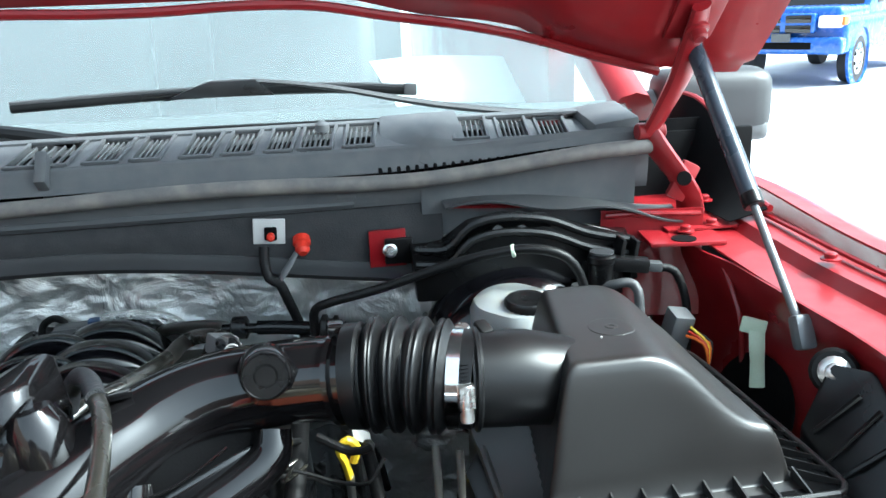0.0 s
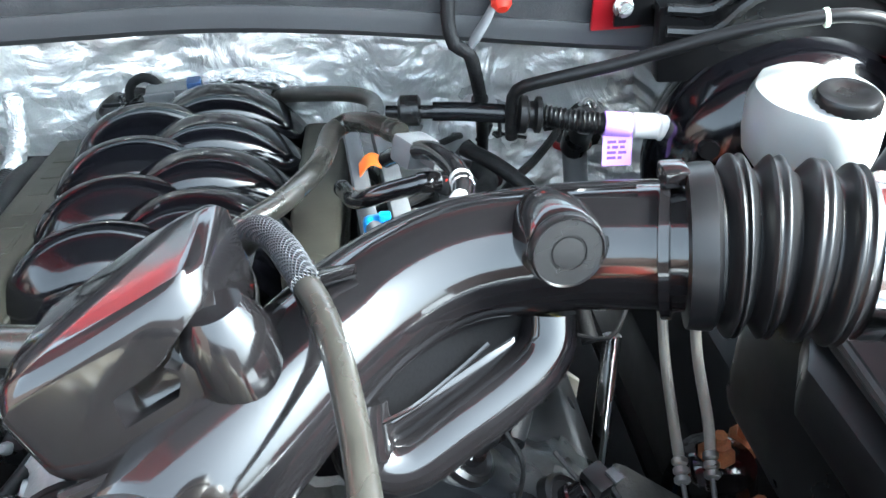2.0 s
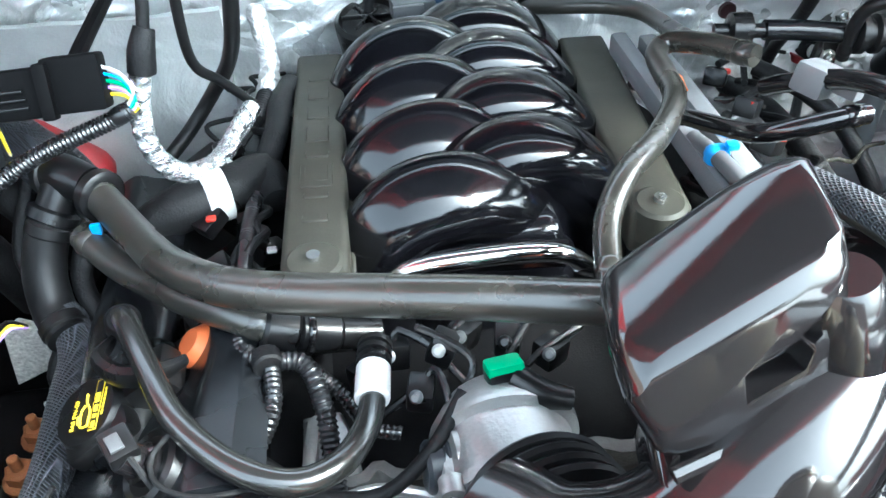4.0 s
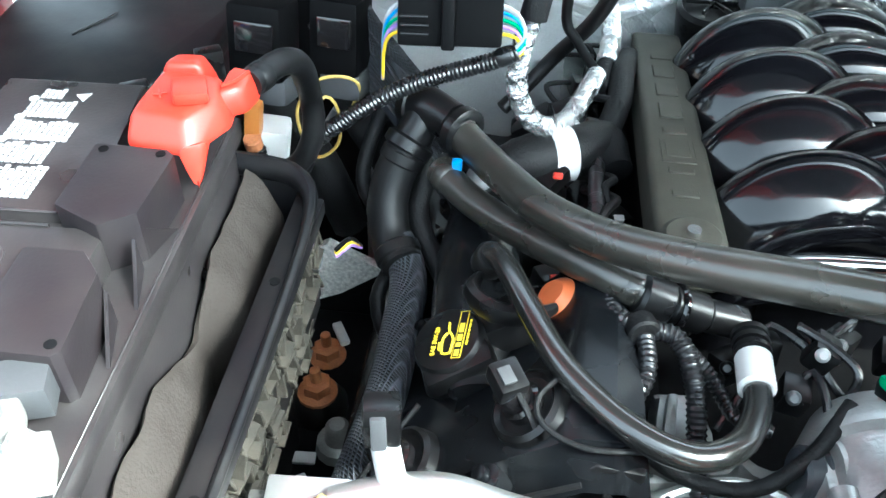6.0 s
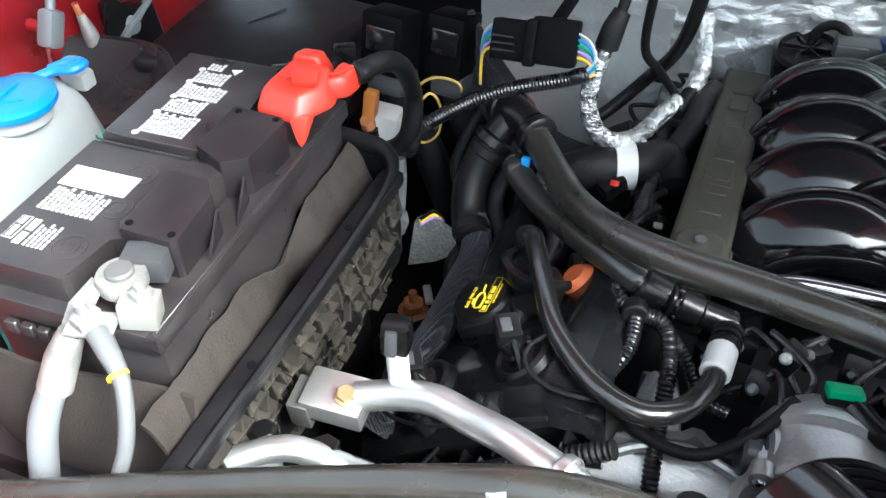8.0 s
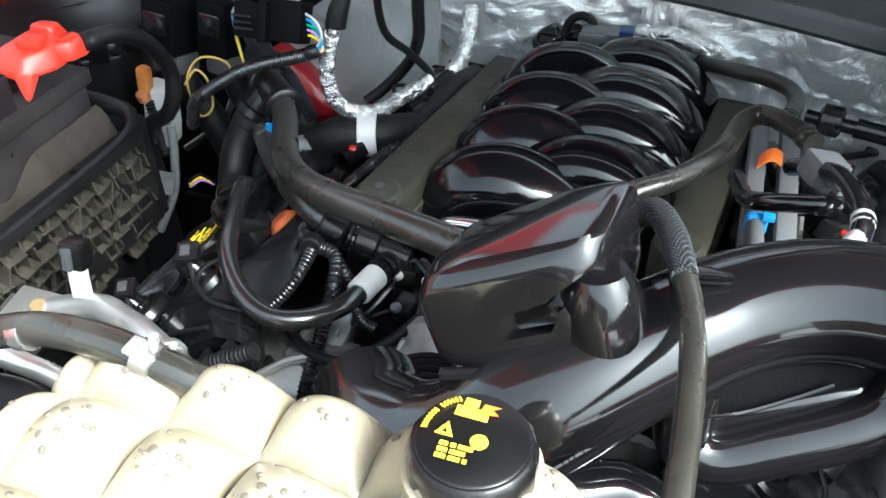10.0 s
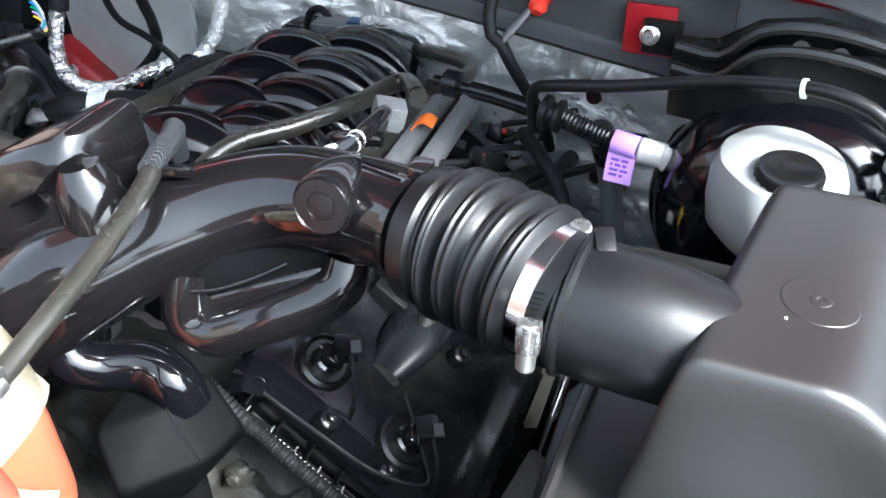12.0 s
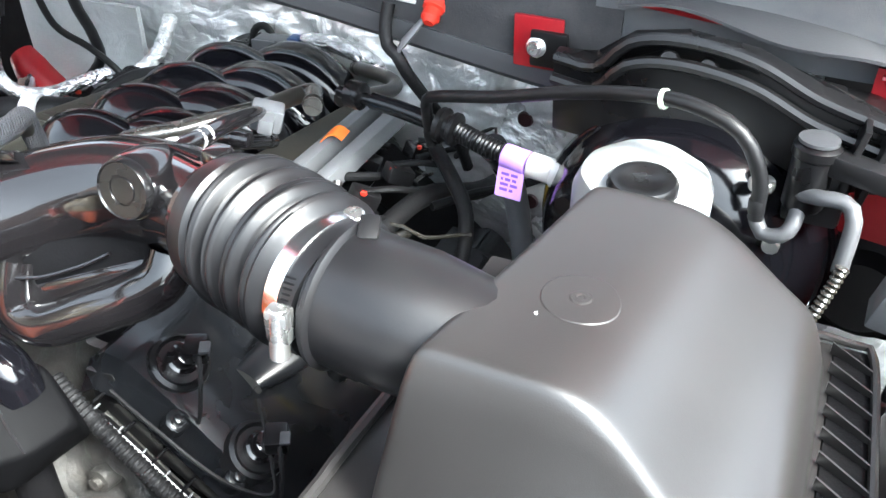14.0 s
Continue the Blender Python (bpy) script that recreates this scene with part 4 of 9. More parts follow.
part("side_flange", prism([(0.462, 0.54, 1.13), (0.448, 0.58, 1.125), (0.445, 0.70, 1.125), (0.478, 0.76, 1.13), (0.52, 0.76, 1.13), (0.52, 0.54, 1.13)], (0, 0, -0.05), (0, 0, 0), 0.006), BLACK, box)
for p, rz in (((0.492, 0.551, 1.142), 20), ((0.70, 0.536, 1.142), 0)):
    c = part("latch", brick_at(p, (0.024, 0.010, 0.026), 0.003, 20, 0, rz), MATT, box)
    part("latch_wire", brick_at((p[0], p[1] - 0.008, p[2] - 0.022), (0.020, 0.003, 0.03), 0.001, 10, 0, rz), BLACK, c)
part("mould_pin", lathe([(0.0011, 0), (0.0011, 0.001)], (0.578, 0.652, lid_z(0.578, 0.652)), (0, 0, 1), 8), PRINT, box)
# bracket of the box on the fender
arm = part("bracket_arm", prism([(0.80, 0.57, 1.12), (0.805, 0.66, 1.155), (0.83, 0.655, 1.23), (0.868, 0.63, 1.225), (0.868, 0.56, 1.17), (0.86, 0.52, 1.12)], (0, 0, -0.03), (0, 0, 0), 0.006), BLACK, box)
for a, b in (((0.808, 0.64, 1.157), (0.845, 0.62, 1.205)), ((0.806, 0.61, 1.140), (0.855, 0.60, 1.195)), ((0.806, 0.59, 1.130), (0.86, 0.57, 1.178))):
    part("bracket_rib", rod(a, b, 0.003, 6), BLACK, arm)
part("mount_bolt", lathe([(0.017, 0), (0.017, 0.004), (0.014, 0.006), (0.010, 0.007), (0.010, 0.013), (0.007, 0.015)], (0.842, 0.662, 1.213), (-0.5, -0.8, 0.35), 16), STEEL, box)
part("mount_bush", rod((0.846, 0.668, 1.21), (0.862, 0.69, 1.20), 0.026, 16), RUBBER, box)
box.location += V(0, 0.010, -0.005)
# neck
part("neck", sweep([(0.446, 0.667, 1.248), (0.475, 0.664, 1.247), (0.500, 0.664, 1.245), (0.545, 0.666, 1.236)], [0.0475, 0.0475, 0.0475, 0.044], 32, 0.01), BLACK, box)
part("neck_bead", lathe([(0.047, 0), (0.0515, 0.003), (0.0515, 0.006), (0.047, 0.009)], (0.447, 0.667, 1.248), (1, -0.1, -0.03), 32), BLACK, box)
# inlet snorkel in front of the box
solo("inlet_snorkel", prism([(0.655, 0.33, 1.150), (0.675, 0.46, 1.162), (0.70, 0.488, 1.164), (0.735, 0.472, 1.160), (0.80, 0.40, 1.150), (0.80, 0.33, 1.150)], (0, 0, -0.12), (0, 0, 0), 0.010), GLOSS, "glossy dark plastic inlet snorkel beside the air box", "snorkel")

# ---- bellows between box and tube ----
bel = thing("intake_bellows", (0.39, 0.66, 1.19), "black ribbed rubber intake bellows", "bellows")
n = 110
pts, rad = [], []
AX0, AX1 = V(0.340, 0.701, 1.249), V(0.452, 0.665, 1.248)
BEND = [AX0, V(0.362, 0.696, 1.250), V(0.39, 0.687, 1.251), V(0.42, 0.676, 1.250), AX1]
BLEN = 0.1180
prof = []
for i in range(n + 1):
    s = i / n
    if s < 0.07:
        r = 0.050
    elif s > 0.80:
        r = 0.0485
    else:
        w = (s - 0.07) / 0.73 * 4.0
        r = 0.0475 + (0.0130 - 0.002 * s) * (0.5 - 0.5 * math.cos(2 * math.pi * w)) ** 0.75
        if 0.02 < (w % 1) < 0.98:
            r -= 0.0042 * math.exp(-(((w % 1) - 0.5) / 0.085) ** 2)
    prof.append(r)
part("bellow", sweep(BEND, 1.0, 56, 0.0012, lambda s: prof[min(n, int(s / BLEN * n + 0.5))]), BELLOW, bel, angle=75)
part("end_flange", lathe([(0.044, -0.010), (0.0525, -0.009), (0.0535, -0.002), (0.0535, 0.006), (0.050, 0.009)], AX0, V(0.032, -0.009, 0.003), 48), BELLOW, bel)
clp = part("hose_clamp", lathe([(0.0488, 0), (0.0500, 0), (0.0500, 0.0125), (0.0488, 0.0125)], V(0.428, 0.6725, 1.2485), V(0.037, -0.011, -0.001), 48), CHROME, bel, "bright steel worm-drive clamp")
d = (AX1 - AX0).normalized()
cc = V(0.434, 0.6707, 1.2483)
outv = V(-0.02, -0.90, 0.10).normalized()
part("screw_housing", brick_at(cc + outv * 0.054, (0.016, 0.012, 0.024), 0.003, 0, 0, 4), STEEL, clp)
part("screw", rod(cc + outv * 0.055 + V(0, -0.003, -0.024), cc + outv * 0.055 + V(0, 0.001, 0.012), 0.0065, 12), STEEL, clp)
for i in range(7):
    a = 0.25 + 0.07 * i
    o = V(0, -math.cos(a), math.sin(a))
    part("band_slot", brick_at(cc + o * 0.0501, (0.008, 0.0016, 0.0014), 0.0003, -math.degrees(a), 0, 0, 1), DARK, clp, smooth=False)
part("clamp_tab", brick_at(cc + V(0.029, 0.006, 0.0475), (0.014, 0.020, 0.008), 0.004, 20, 0, 20), RUBBER, bel)
part("tab_screw", rod(cc + V(0.010, 0.020, 0.038), cc + V(0.010, 0.018, 0.047), 0.008, 12), STEEL, bel)

# ---- intake tube with its resonators ----
tube = thing("air_intake_tube", (0.12, 0.65, 1.10), "glossy black moulded air intake tube with resonator chambers", "intake tube")
part("pipe", sweep([(0.344, 0.700, 1.249), (0.295, 0.723, 1.240), (0.25, 0.739, 1.231), (0.19, 0.743, 1.222), (0.135, 0.725, 1.208), (0.08, 0.684, 1.190), (0.02, 0.635, 1.158), (-0.04, 0.608, 1.110), (-0.10, 0.62, 1.085), (-0.14, 0.66, 1.07)],
                   [0.0425, 0.0425, 0.043, 0.0445, 0.046, 0.047, 0.051, 0.054, 0.052, 0.050], 40, 0.01), GLOSS, tube)
part("end_ring", lathe([(0.043, 0), (0.0470, 0.001), (0.0470, 0.007), (0.043, 0.008)], (0.319, 0.711, 1.244), (1, -0.4, 0.15), 40), GLOSS, tube)
part("top_seam", sweep([(0.30, 0.716, 1.288), (0.24, 0.741, 1.2755), (0.19, 0.745, 1.2685), (0.135, 0.728, 1.2545), (0.08, 0.688, 1.2375)], 0.0018, 6, 0.02), GLOSS, tube)
pa = V(0.05, -0.97, 0.20).normalized()
pc = V(0.251, 0.683, 1.2655) - pa * 0.0165
part("plug_boss", lathe([(0.010, -0.072), (0.020, -0.054), (0.0255, -0.030), (0.0275, -0.012), (0.0262, 0.0), (0.0255, 0.006), (0.0245, 0.0085)], pc, pa, 40), GLOSS, tube)
part("plug", lathe([(0.0235, 0.006), (0.0235, 0.0135), (0.0222, 0.0152), (0.0212, 0.0140), (0.0118, 0.0140), (0.0112, 0.0130), (0.0104, 0.0130), (0.0098, 0.0140), (0.001, 0.0143)], pc, pa, 32), BLACK, tube)
part("tube_tab", brick_at((0.321, 0.713, 1.297), (0.016, 0.018, 0.012), 0.003), GLOSS, tube)
# throttle resonator on top: a box with leaning sides
def hull(corners, bevel, seg=4):
    bm = bmesh.new()
    bmesh.ops.convex_hull(bm, input=[bm.verts.new(c) for c in corners])
    bmesh.ops.dissolve_limit(bm, angle_limit=0.03, verts=bm.verts[:], edges=bm.edges[:])
    bmesh.ops.bevel(bm, geom=bm.edges[:], offset=bevel, segments=seg, affect="EDGES", profile=0.55)
    return bm
RES = [(-0.087, 0.636, 1.238), (0.038, 0.658, 1.292), (0.046, 0.752, 1.300), (-0.072, 0.724, 1.234),
       (-0.054, 0.622, 1.172), (0.046, 0.640, 1.200), (0.066, 0.735, 1.215), (-0.052, 0.715, 1.160)]
RN = V(0.0467, 0.9216, -0.3854)
res = part("resonator", carve(hull(RES, 0.013, 5), [
    prism([(-0.0150, 0.6443, 1.2265), (0.0135, 0.6500, 1.2435), (0.0225, 0.6458, 1.2345), (0.0195, 0.6417, 1.2240), (-0.0118, 0.6369, 1.2092)], RN * -0.02, RN * 0.022),
    prism([(0.0120, 0.6500, 1.2435), (0.0440, 0.6633, 1.2785), (0.0480, 0.6612, 1.2725), (0.0220, 0.6475, 1.2390)], RN * -0.02, RN * 0.010),
    prism([(0.0215, 0.6520, 1.2490), (0.0440, 0.6633, 1.2785), (0.085, 0.664, 1.282), (0.085, 0.640, 1.225), (0.0428, 0.6403, 1.2238)], RN * -0.02, RN * 0.012)]), GLOSS, tube, angle=35)
part("resonator_lip", sweep([(-0.052, 0.618, 1.178), (-0.005, 0.628, 1.188), (0.046, 0.636, 1.202)], 0.005, 8, 0.01), GLOSS, res)
part("resonator_foot", hull([(-0.060, 0.60, 1.165), (0.05, 0.622, 1.195), (0.07, 0.68, 1.20), (-0.05, 0.68, 1.165), (-0.055, 0.61, 1.12), (0.06, 0.62, 1.14), (0.07, 0.68, 1.14), (-0.05, 0.68, 1.12)], 0.008), GLOSS, res)
part("resonator_column", lathe([(0.031, -0.02), (0.029, 0.03), (0.026, 0.06), (0.018, 0.076)], (0.058, 0.662, 1.190), (-0.22, 0.1, 1), 28), GLOSS, res)
part("mount_bolt", lathe([(0.008, 0), (0.008, 0.004), (0.005, 0.005)], (-0.054, 0.640, 1.140), (-0.1, -0.7, 0.6), 12), STEEL, tube)
part("web", prism([(0.075, 0.742, 1.232), (0.10, 0.742, 1.232), (0.125, 0.70, 1.262), (0.095, 0.69, 1.262)], (0, 0, -0.01), (0, 0, 0), 0.002), GLOSS, tube)
# looped side chamber below the tube
part("side_chamber", hull([(0.122, 0.668, 1.148), (0.236, 0.712, 1.184), (0.122, 0.668, 1.104), (0.240, 0.715, 1.136), (0.118, 0.705, 1.150), (0.232, 0.745, 1.182), (0.122, 0.700, 1.100), (0.236, 0.745, 1.130)], 0.010, 4), GLOSS, tube)
part("chamber_loop", sweep([(0.118, 0.680, 1.172), (0.116, 0.672, 1.150), (0.120, 0.667, 1.126), (0.145, 0.668, 1.118), (0.185, 0.682, 1.134), (0.225, 0.698, 1.152), (0.246, 0.710, 1.168), (0.250, 0.722, 1.190)], [0.019, 0.021, 0.022, 0.022, 0.022, 0.022, 0.021, 0.019], 24, 0.006), GLOSS, tube)
part("chamber_web", prism([(0.112, 0.672, 1.19), (0.112, 0.672, 1.13), (0.235, 0.722, 1.150), (0.240, 0.728, 1.20), (0.170, 0.712, 1.20)], (0, -0.006, 0), (-0.01, 0.030, -0.005), 0.003), DARK, tube)
part("chamber_rim", sweep([(0.128, 0.662, 1.163), (0.150, 0.672, 1.164), (0.180, 0.688, 1.174), (0.205, 0.700, 1.187)], 0.0018, 6, 0.01), GLOSS, tube)
# lower chamber box with its stub
lb = thing("lower_resonator", (0.10, 0.62, 0.95), "black plastic resonator box below the intake tube", "resonator")
part("chamber", hull([(0.071, 0.573, 1.060), (0.117, 0.624, 1.060), (0.123, 0.668, 1.060), (0.06, 0.67, 1.060), (0.166, 0.652, 1.020), (0.156, 0.606, 1.020), (0.108, 0.547, 1.020), (0.13, 0.594, 0.97), (0.142, 0.68, 0.97), (0.08, 0.568, 0.97), (0.05, 0.68, 0.97)], 0.005, 3), DULL, lb)
part("elbow", sweep([(0.020, 0.620, 1.120), (0.030, 0.610, 1.098), (0.050, 0.622, 1.084), (0.080, 0.640, 1.080), (0.108, 0.640, 1.070), (0.118, 0.640, 1.045)], [0.020, 0.021, 0.022, 0.023, 0.023, 0.022], 24, 0.008), RUNNER, lb)
part("seam", sweep([(0.112, 0.620, 1.062), (0.128, 0.611, 1.045), (0.152, 0.604, 1.022)], 0.0014, 6, 0.01), BLACK, lb)
part("support", rod((0.09, 0.64, 0.70), (0.09, 0.64, 0.96), 0.02, 12), DARK, lb)

# ---- brake booster, fluid reservoir ----
bo = thing("brake_booster", (0.60, 1.10, 0.95), "large black round brake booster on the firewall", "brake booster")
part("shell", lathe([(0.05, -0.075), (0.09, -0.07), (0.128, -0.045), (0.142, -0.02), (0.146, 0.0), (0.150, 0.01), (0.150, 0.03), (0.138, 0.05), (0.11, 0.12), (0.10, 0.22)], (0.60, 1.075, 1.085), (0, 1, 0.05), 48), RUNNER, bo)
part("rim", lathe([(0.145, 0), (0.152, 0.002), (0.154, 0.008), (0.152, 0.014), (0.145, 0.016)], (0.60, 1.08, 1.085), (0, 1, 0.05), 48), RUNNER, bo)
part("label", brick_at((0.505, 1.040, 1.035), (0.055, 0.002, 0.030), 0.0004, 20, 8, -28, 1), PAPER, bo, "white printed label")
part("check_valve", lathe([(0.020, 0), (0.020, 0.012), (0.012, 0.014), (0.010, 0.03)], (0.497, 1.045, 1.128), (-0.25, -1, 0.15), 16), RUBBER, bo)
part("master_cylinder", rod((0.60, 1.0, 1.09), (0.60, 0.82, 1.09), 0.026, 20), ALU, bo)
part("stud", rod((0.69, 1.03, 1.15), (0.69, 1.0, 1.15), 0.008, 10), STEEL, bo)
rv = thing("fluid_reservoir", (0.58, 0.93, 1.10), "milky white brake fluid reservoir with a black screw cap", "reservoir")
def resv(bm=None):
    return lathe([(0.030, 0.0), (0.046, 0.006), (0.056, 0.02), (0.060, 0.045), (0.060, 0.075), (0.054, 0.090), (0.040, 0.097), (0.030, 0.099)], (0.572, 0.960, 1.122), (0, 0, 1), 40, lobes=lambda t, k: 1.0 / max(abs(math.cos(t)) ** 1.0 * 0.9, abs(math.sin(t)) * 0.9, 0.82) ** 0.6)
b_ = resv()
bmesh.ops.scale(b_, verts=b_.verts, vec=(0.92, 1.18, 0.96), space=Matrix.Translation(-V(0.572, 0.960, 1.122)))
bmesh.ops.translate(b_, verts=b_.verts, vec=(0, 0.022, 0))
part("tank", b_, TANKWHITE, rv)
part("filler_neck", rod((0.578, 0.947, 1.190), (0.578, 0.945, 1.206), 0.030, 24), TANKWHITE, rv)
part("cap", lathe([(0.029, 0), (0.030, 0.004), (0.030, 0.020), (0.0275, 0.024), (0.018, 0.0245), (0.016, 0.023)], (0.578, 0.945, 1.200), (0, -0.08, 1), 48, lobes=lambda t, k: 1 + (0.025 * math.cos(24 * t) if k in (1, 2) else 0)), BLACK, rv, "black ribbed screw cap")

# ---- black moulded shield under the cowl ----
sh = thing("wiring_shield", (0.62, 1.06, 1.18), "black moulded plastic shield under the cowl with raised ridges", "shield")
out = [(0.445, 1.085, 1.262), (0.49, 1.075, 1.262), (0.525, 1.065, 1.297), (0.575, 1.062, 1.307), (0.64, 1.06, 1.300), (0.70, 1.058, 1.275), (0.76, 1.05, 1.262), (0.775, 1.045, 1.20),
       (0.72, 1.05, 1.190), (0.66, 1.055, 1.215), (0.60, 1.06, 1.225), (0.54, 1.065, 1.205), (0.49, 1.08, 1.180), (0.45, 1.085, 1.180)]
part("face", prism(out, (0, 0, 0), (0, 0.02, 0.004), 0.004), BLACK, sh)
part("top_plate", prism([(0.445, 1.085, 1.262), (0.49, 1.075, 1.262), (0.525, 1.065, 1.297), (0.575, 1.062, 1.307), (0.64, 1.06, 1.300), (0.70, 1.058, 1.275), (0.76, 1.05, 1.262), (0.78, 1.12, 1.262), (0.45, 1.14, 1.25)], (0, 0, -0.004), (0, 0, 0.0)), BLACK, sh)
for off, zz in ((0.0, 0.0), (0.006, -0.020)):
    part("ridge", sweep([(0.45, 1.08 - off, 1.262 + zz), (0.495, 1.07 - off, 1.263 + zz), (0.527, 1.06 - off, 1.296 + zz), (0.575, 1.057 - off, 1.306 + zz), (0.64, 1.055 - off, 1.298 + zz), (0.70, 1.052 - off, 1.274 + zz), (0.765, 1.045 - off, 1.260 + zz)], 0.006, 8, 0.012), BLACK, sh)
for x, z in ((0.60, 1.285), (0.565, 1.287)):
    part("boss", lathe([(0.010, 0), (0.008, 0.006), (0.004, 0.006)], (x, 1.056, z), (0, -1, 0.3), 14), BLACK, sh)
part("end_rib", brick_at((0.735, 1.035, 1.235), (0.006, 0.04, 0.07), 0.002, 0, 10, 0), BLACK, sh)
part("end_rib", brick_at((0.755, 1.035, 1.232), (0.006, 0.04, 0.07), 0.002, 0, 10, 0), BLACK, sh)
part("body_strip", prism([(0.50, 1.138, 1.306), (0.62, 1.128, 1.300), (0.70, 1.115, 1.293), (0.70, 1.13, 1.297), (0.62, 1.142, 1.304), (0.50, 1.15, 1.310)], (0, 0, 0), (0, 0, 0.004)), RED, sh, "red painted sheet metal edge")
solo("rubber_flap", sheet(lambda u, v: V(0.50 + 0.36 * u, 1.150 - 0.045 * v - 0.02 * u, 1.322 - 0.008 * v - 0.035 * ease(0.3, 1.0, u) + 0.008 * math.sin(u * 11) * v), 30, 8, 0.003), DARKGREY, "dark grey rubber flap over the red metal edge", "flap")
rp = thing("red_bulkhead", (0.80, 1.08, 1.15), "red painted sheet metal bulkhead beside the brake booster", "bulkhead")
part("panel", sheet(lambda u, v: V(0.74 + 0.15 * u, 1.115 - 0.03 * u, 1.12 + 0.17 * v), 6, 6, 0.004), RED, rp)
part("seam_bead", sweep([(0.745, 1.108, 1.282), (0.80, 1.098, 1.284), (0.885, 1.082, 1.282)], 0.004, 8, 0.02), RED, rp)
part("bolt", lathe([(0.011, 0), (0.011, 0.002), (0.007, 0.003), (0.007, 0.008)], (0.80, 1.098, 1.235), (-0.2, -1, 0.1), 12), RED, rp)
rb = thing("red_bracket", (0.415, 1.12, 1.23), "small red bracket with a zinc bolt on the firewall panel", "bracket")
part("plate", brick_at((0.415, 1.128, 1.255), (0.055, 0.006, 0.058), 0.003, 4, 0, 0), RED, rb)
part("lug", brick_at((0.43, 1.120, 1.252), (0.042, 0.008, 0.040), 0.006, 4, 0, 0), BLACK, rb)
part("bolt", lathe([(0.011, 0), (0.011, 0.003), (0.008, 0.004), (0.008, 0.010), (0.006, 0.012)], (0.417, 1.117, 1.254), (0, -1, 0.15), 12), STEEL, rb)

# white bracket and red cap on the felt panel
wb = thing("white_retainer", (0.245, 1.135, 1.27), "white plastic retainer plate clipped to the felt panel", "retainer")
part("plate", brick_at((0.245, 1.134, 1.293), (0.046, 0.004, 0.038), 0.008, 3, 4, 0, 3), WHITE, wb)
part("slot", brick_at((0.247, 1.131, 1.290), (0.018, 0.006, 0.020), 0.003, 3, 4, 0), DARK, wb)
part("pin", lathe([(0.006, 0), (0.006, 0.01), (0.003, 0.013)], (0.247, 1.129, 1.287), (0, -1, 0), 10), REDCAP, wb)
rc = thing("red_fitting", (0.295, 1.13, 1.255), "bright red plastic cap on a fitting at the felt panel", "cap")
part("cap", lathe([(0.008, 0), (0.013, 0.002), (0.013, 0.012), (0.010, 0.014), (0.011, 0.024), (0.006, 0.030)], (0.290, 1.140, 1.279), (0.02, -0.75, -0.6), 16), REDCAP, rc)
part("strap", sweep([(0.286, 1.128, 1.268), (0.275, 1.118, 1.252), (0.262, 1.112, 1.235), (0.254, 1.11, 1.222)], [0.004, 0.006, 0.007, 0.004], 8, 0.006, None, 0.5), GREYPL, rc)
hose("ground_strap", [(0.236, 1.128, 1.272), (0.235, 1.120, 1.250), (0.240, 1.114, 1.228), (0.254, 1.110, 1.220), (0.262, 1.12, 1.195), (0.275, 1.16, 1.14), (0.285, 1.21, 1.08), (0.29, 1.24, 1.02)], 0.0075, CLOTH, "flat black braided strap hanging from the panel", "strap")
hose("vacuum_line", [(0.300, 1.105, 1.120), (0.298, 1.098, 1.160), (0.302, 1.090, 1.183), (0.325, 1.078, 1.196), (0.40, 1.06, 1.217), (0.48, 1.035, 1.247), (0.545, 1.01, 1.268), (0.60, 0.995, 1.275), (0.645, 0.985, 1.262), (0.668, 0.985, 1.225), (0.672, 0.985, 1.185)], 0.0068, RUBBER, "thin black vacuum hose bent across the firewall", "hose")
solo("line_clip", lathe([(0.0072, 0), (0.0092, 0.001), (0.0092, 0.005), (0.0072, 0.006)], (0.572, 1.0035, 1.2715), (1, -0.25, 0.2), 18), PALEGREEN, "pale green clip on the vacuum hose", "clip")

# purge valve with grey elbows
pv = thing("purge_valve", (0.70, 1.0, 1.18), "black solenoid valve with grey rubber elbows", "valve")
part("body", lathe([(0.016, 0), (0.018, 0.004), (0.018, 0.050), (0.020, 0.052), (0.020, 0.060), (0.015, 0.064)], (0.706, 0.995, 1.208), (0, 0, 1), 24), BLACK, pv)
part("cover", lathe([(0.017, 0), (0.017, 0.003), (0.010, 0.004)], (0.706, 0.995, 1.272), (0, 0, 1), 24), DARKGREY, pv)
part("connector", brick_at((0.745, 0.99, 1.254), (0.055, 0.024, 0.020), 0.004, 0, 6, -10), BLACK, pv)
part("connector_end", brick_at((0.780, 0.985, 1.249), (0.022, 0.018, 0.014), 0.003, 0, 6, -10), DARKGREY, pv)
part("elbow", sweep([(0.702, 0.985, 1.225), (0.720, 0.972, 1.232), (0.738, 0.970, 1.233), (0.748, 0.962, 1.222), (0.748, 0.95, 1.178)], 0.0070, 12, 0.008), DARKGREY, pv)
part("elbow", sweep([(0.704, 0.985, 1.212), (0.703, 0.972, 1.200), (0.696, 0.968, 1.190), (0.680, 0.972, 1.186), (0.670, 0.98, 1.20)], 0.0070, 12, 0.008), DARKGREY, pv)
part("ring", lathe([(0.0105, 0), (0.0115, 0.002), (0.0115, 0.008), (0.0105, 0.01)], (0.670, 0.985, 1.222), (0, 0, 1), 16), STEEL, pv)
part("mount", brick_at((0.715, 1.02, 1.22), (0.05, 0.05, 0.06), 0.006), BLACK, pv)
part("cable", sweep([(0.79, 0.983, 1.247), (0.81, 0.98, 1.24), (0.825, 0.975, 1.20), (0.828, 0.97, 1.14), (0.82, 0.96, 1.05)], 0.006, 10, 0.01), CLOTH, pv)
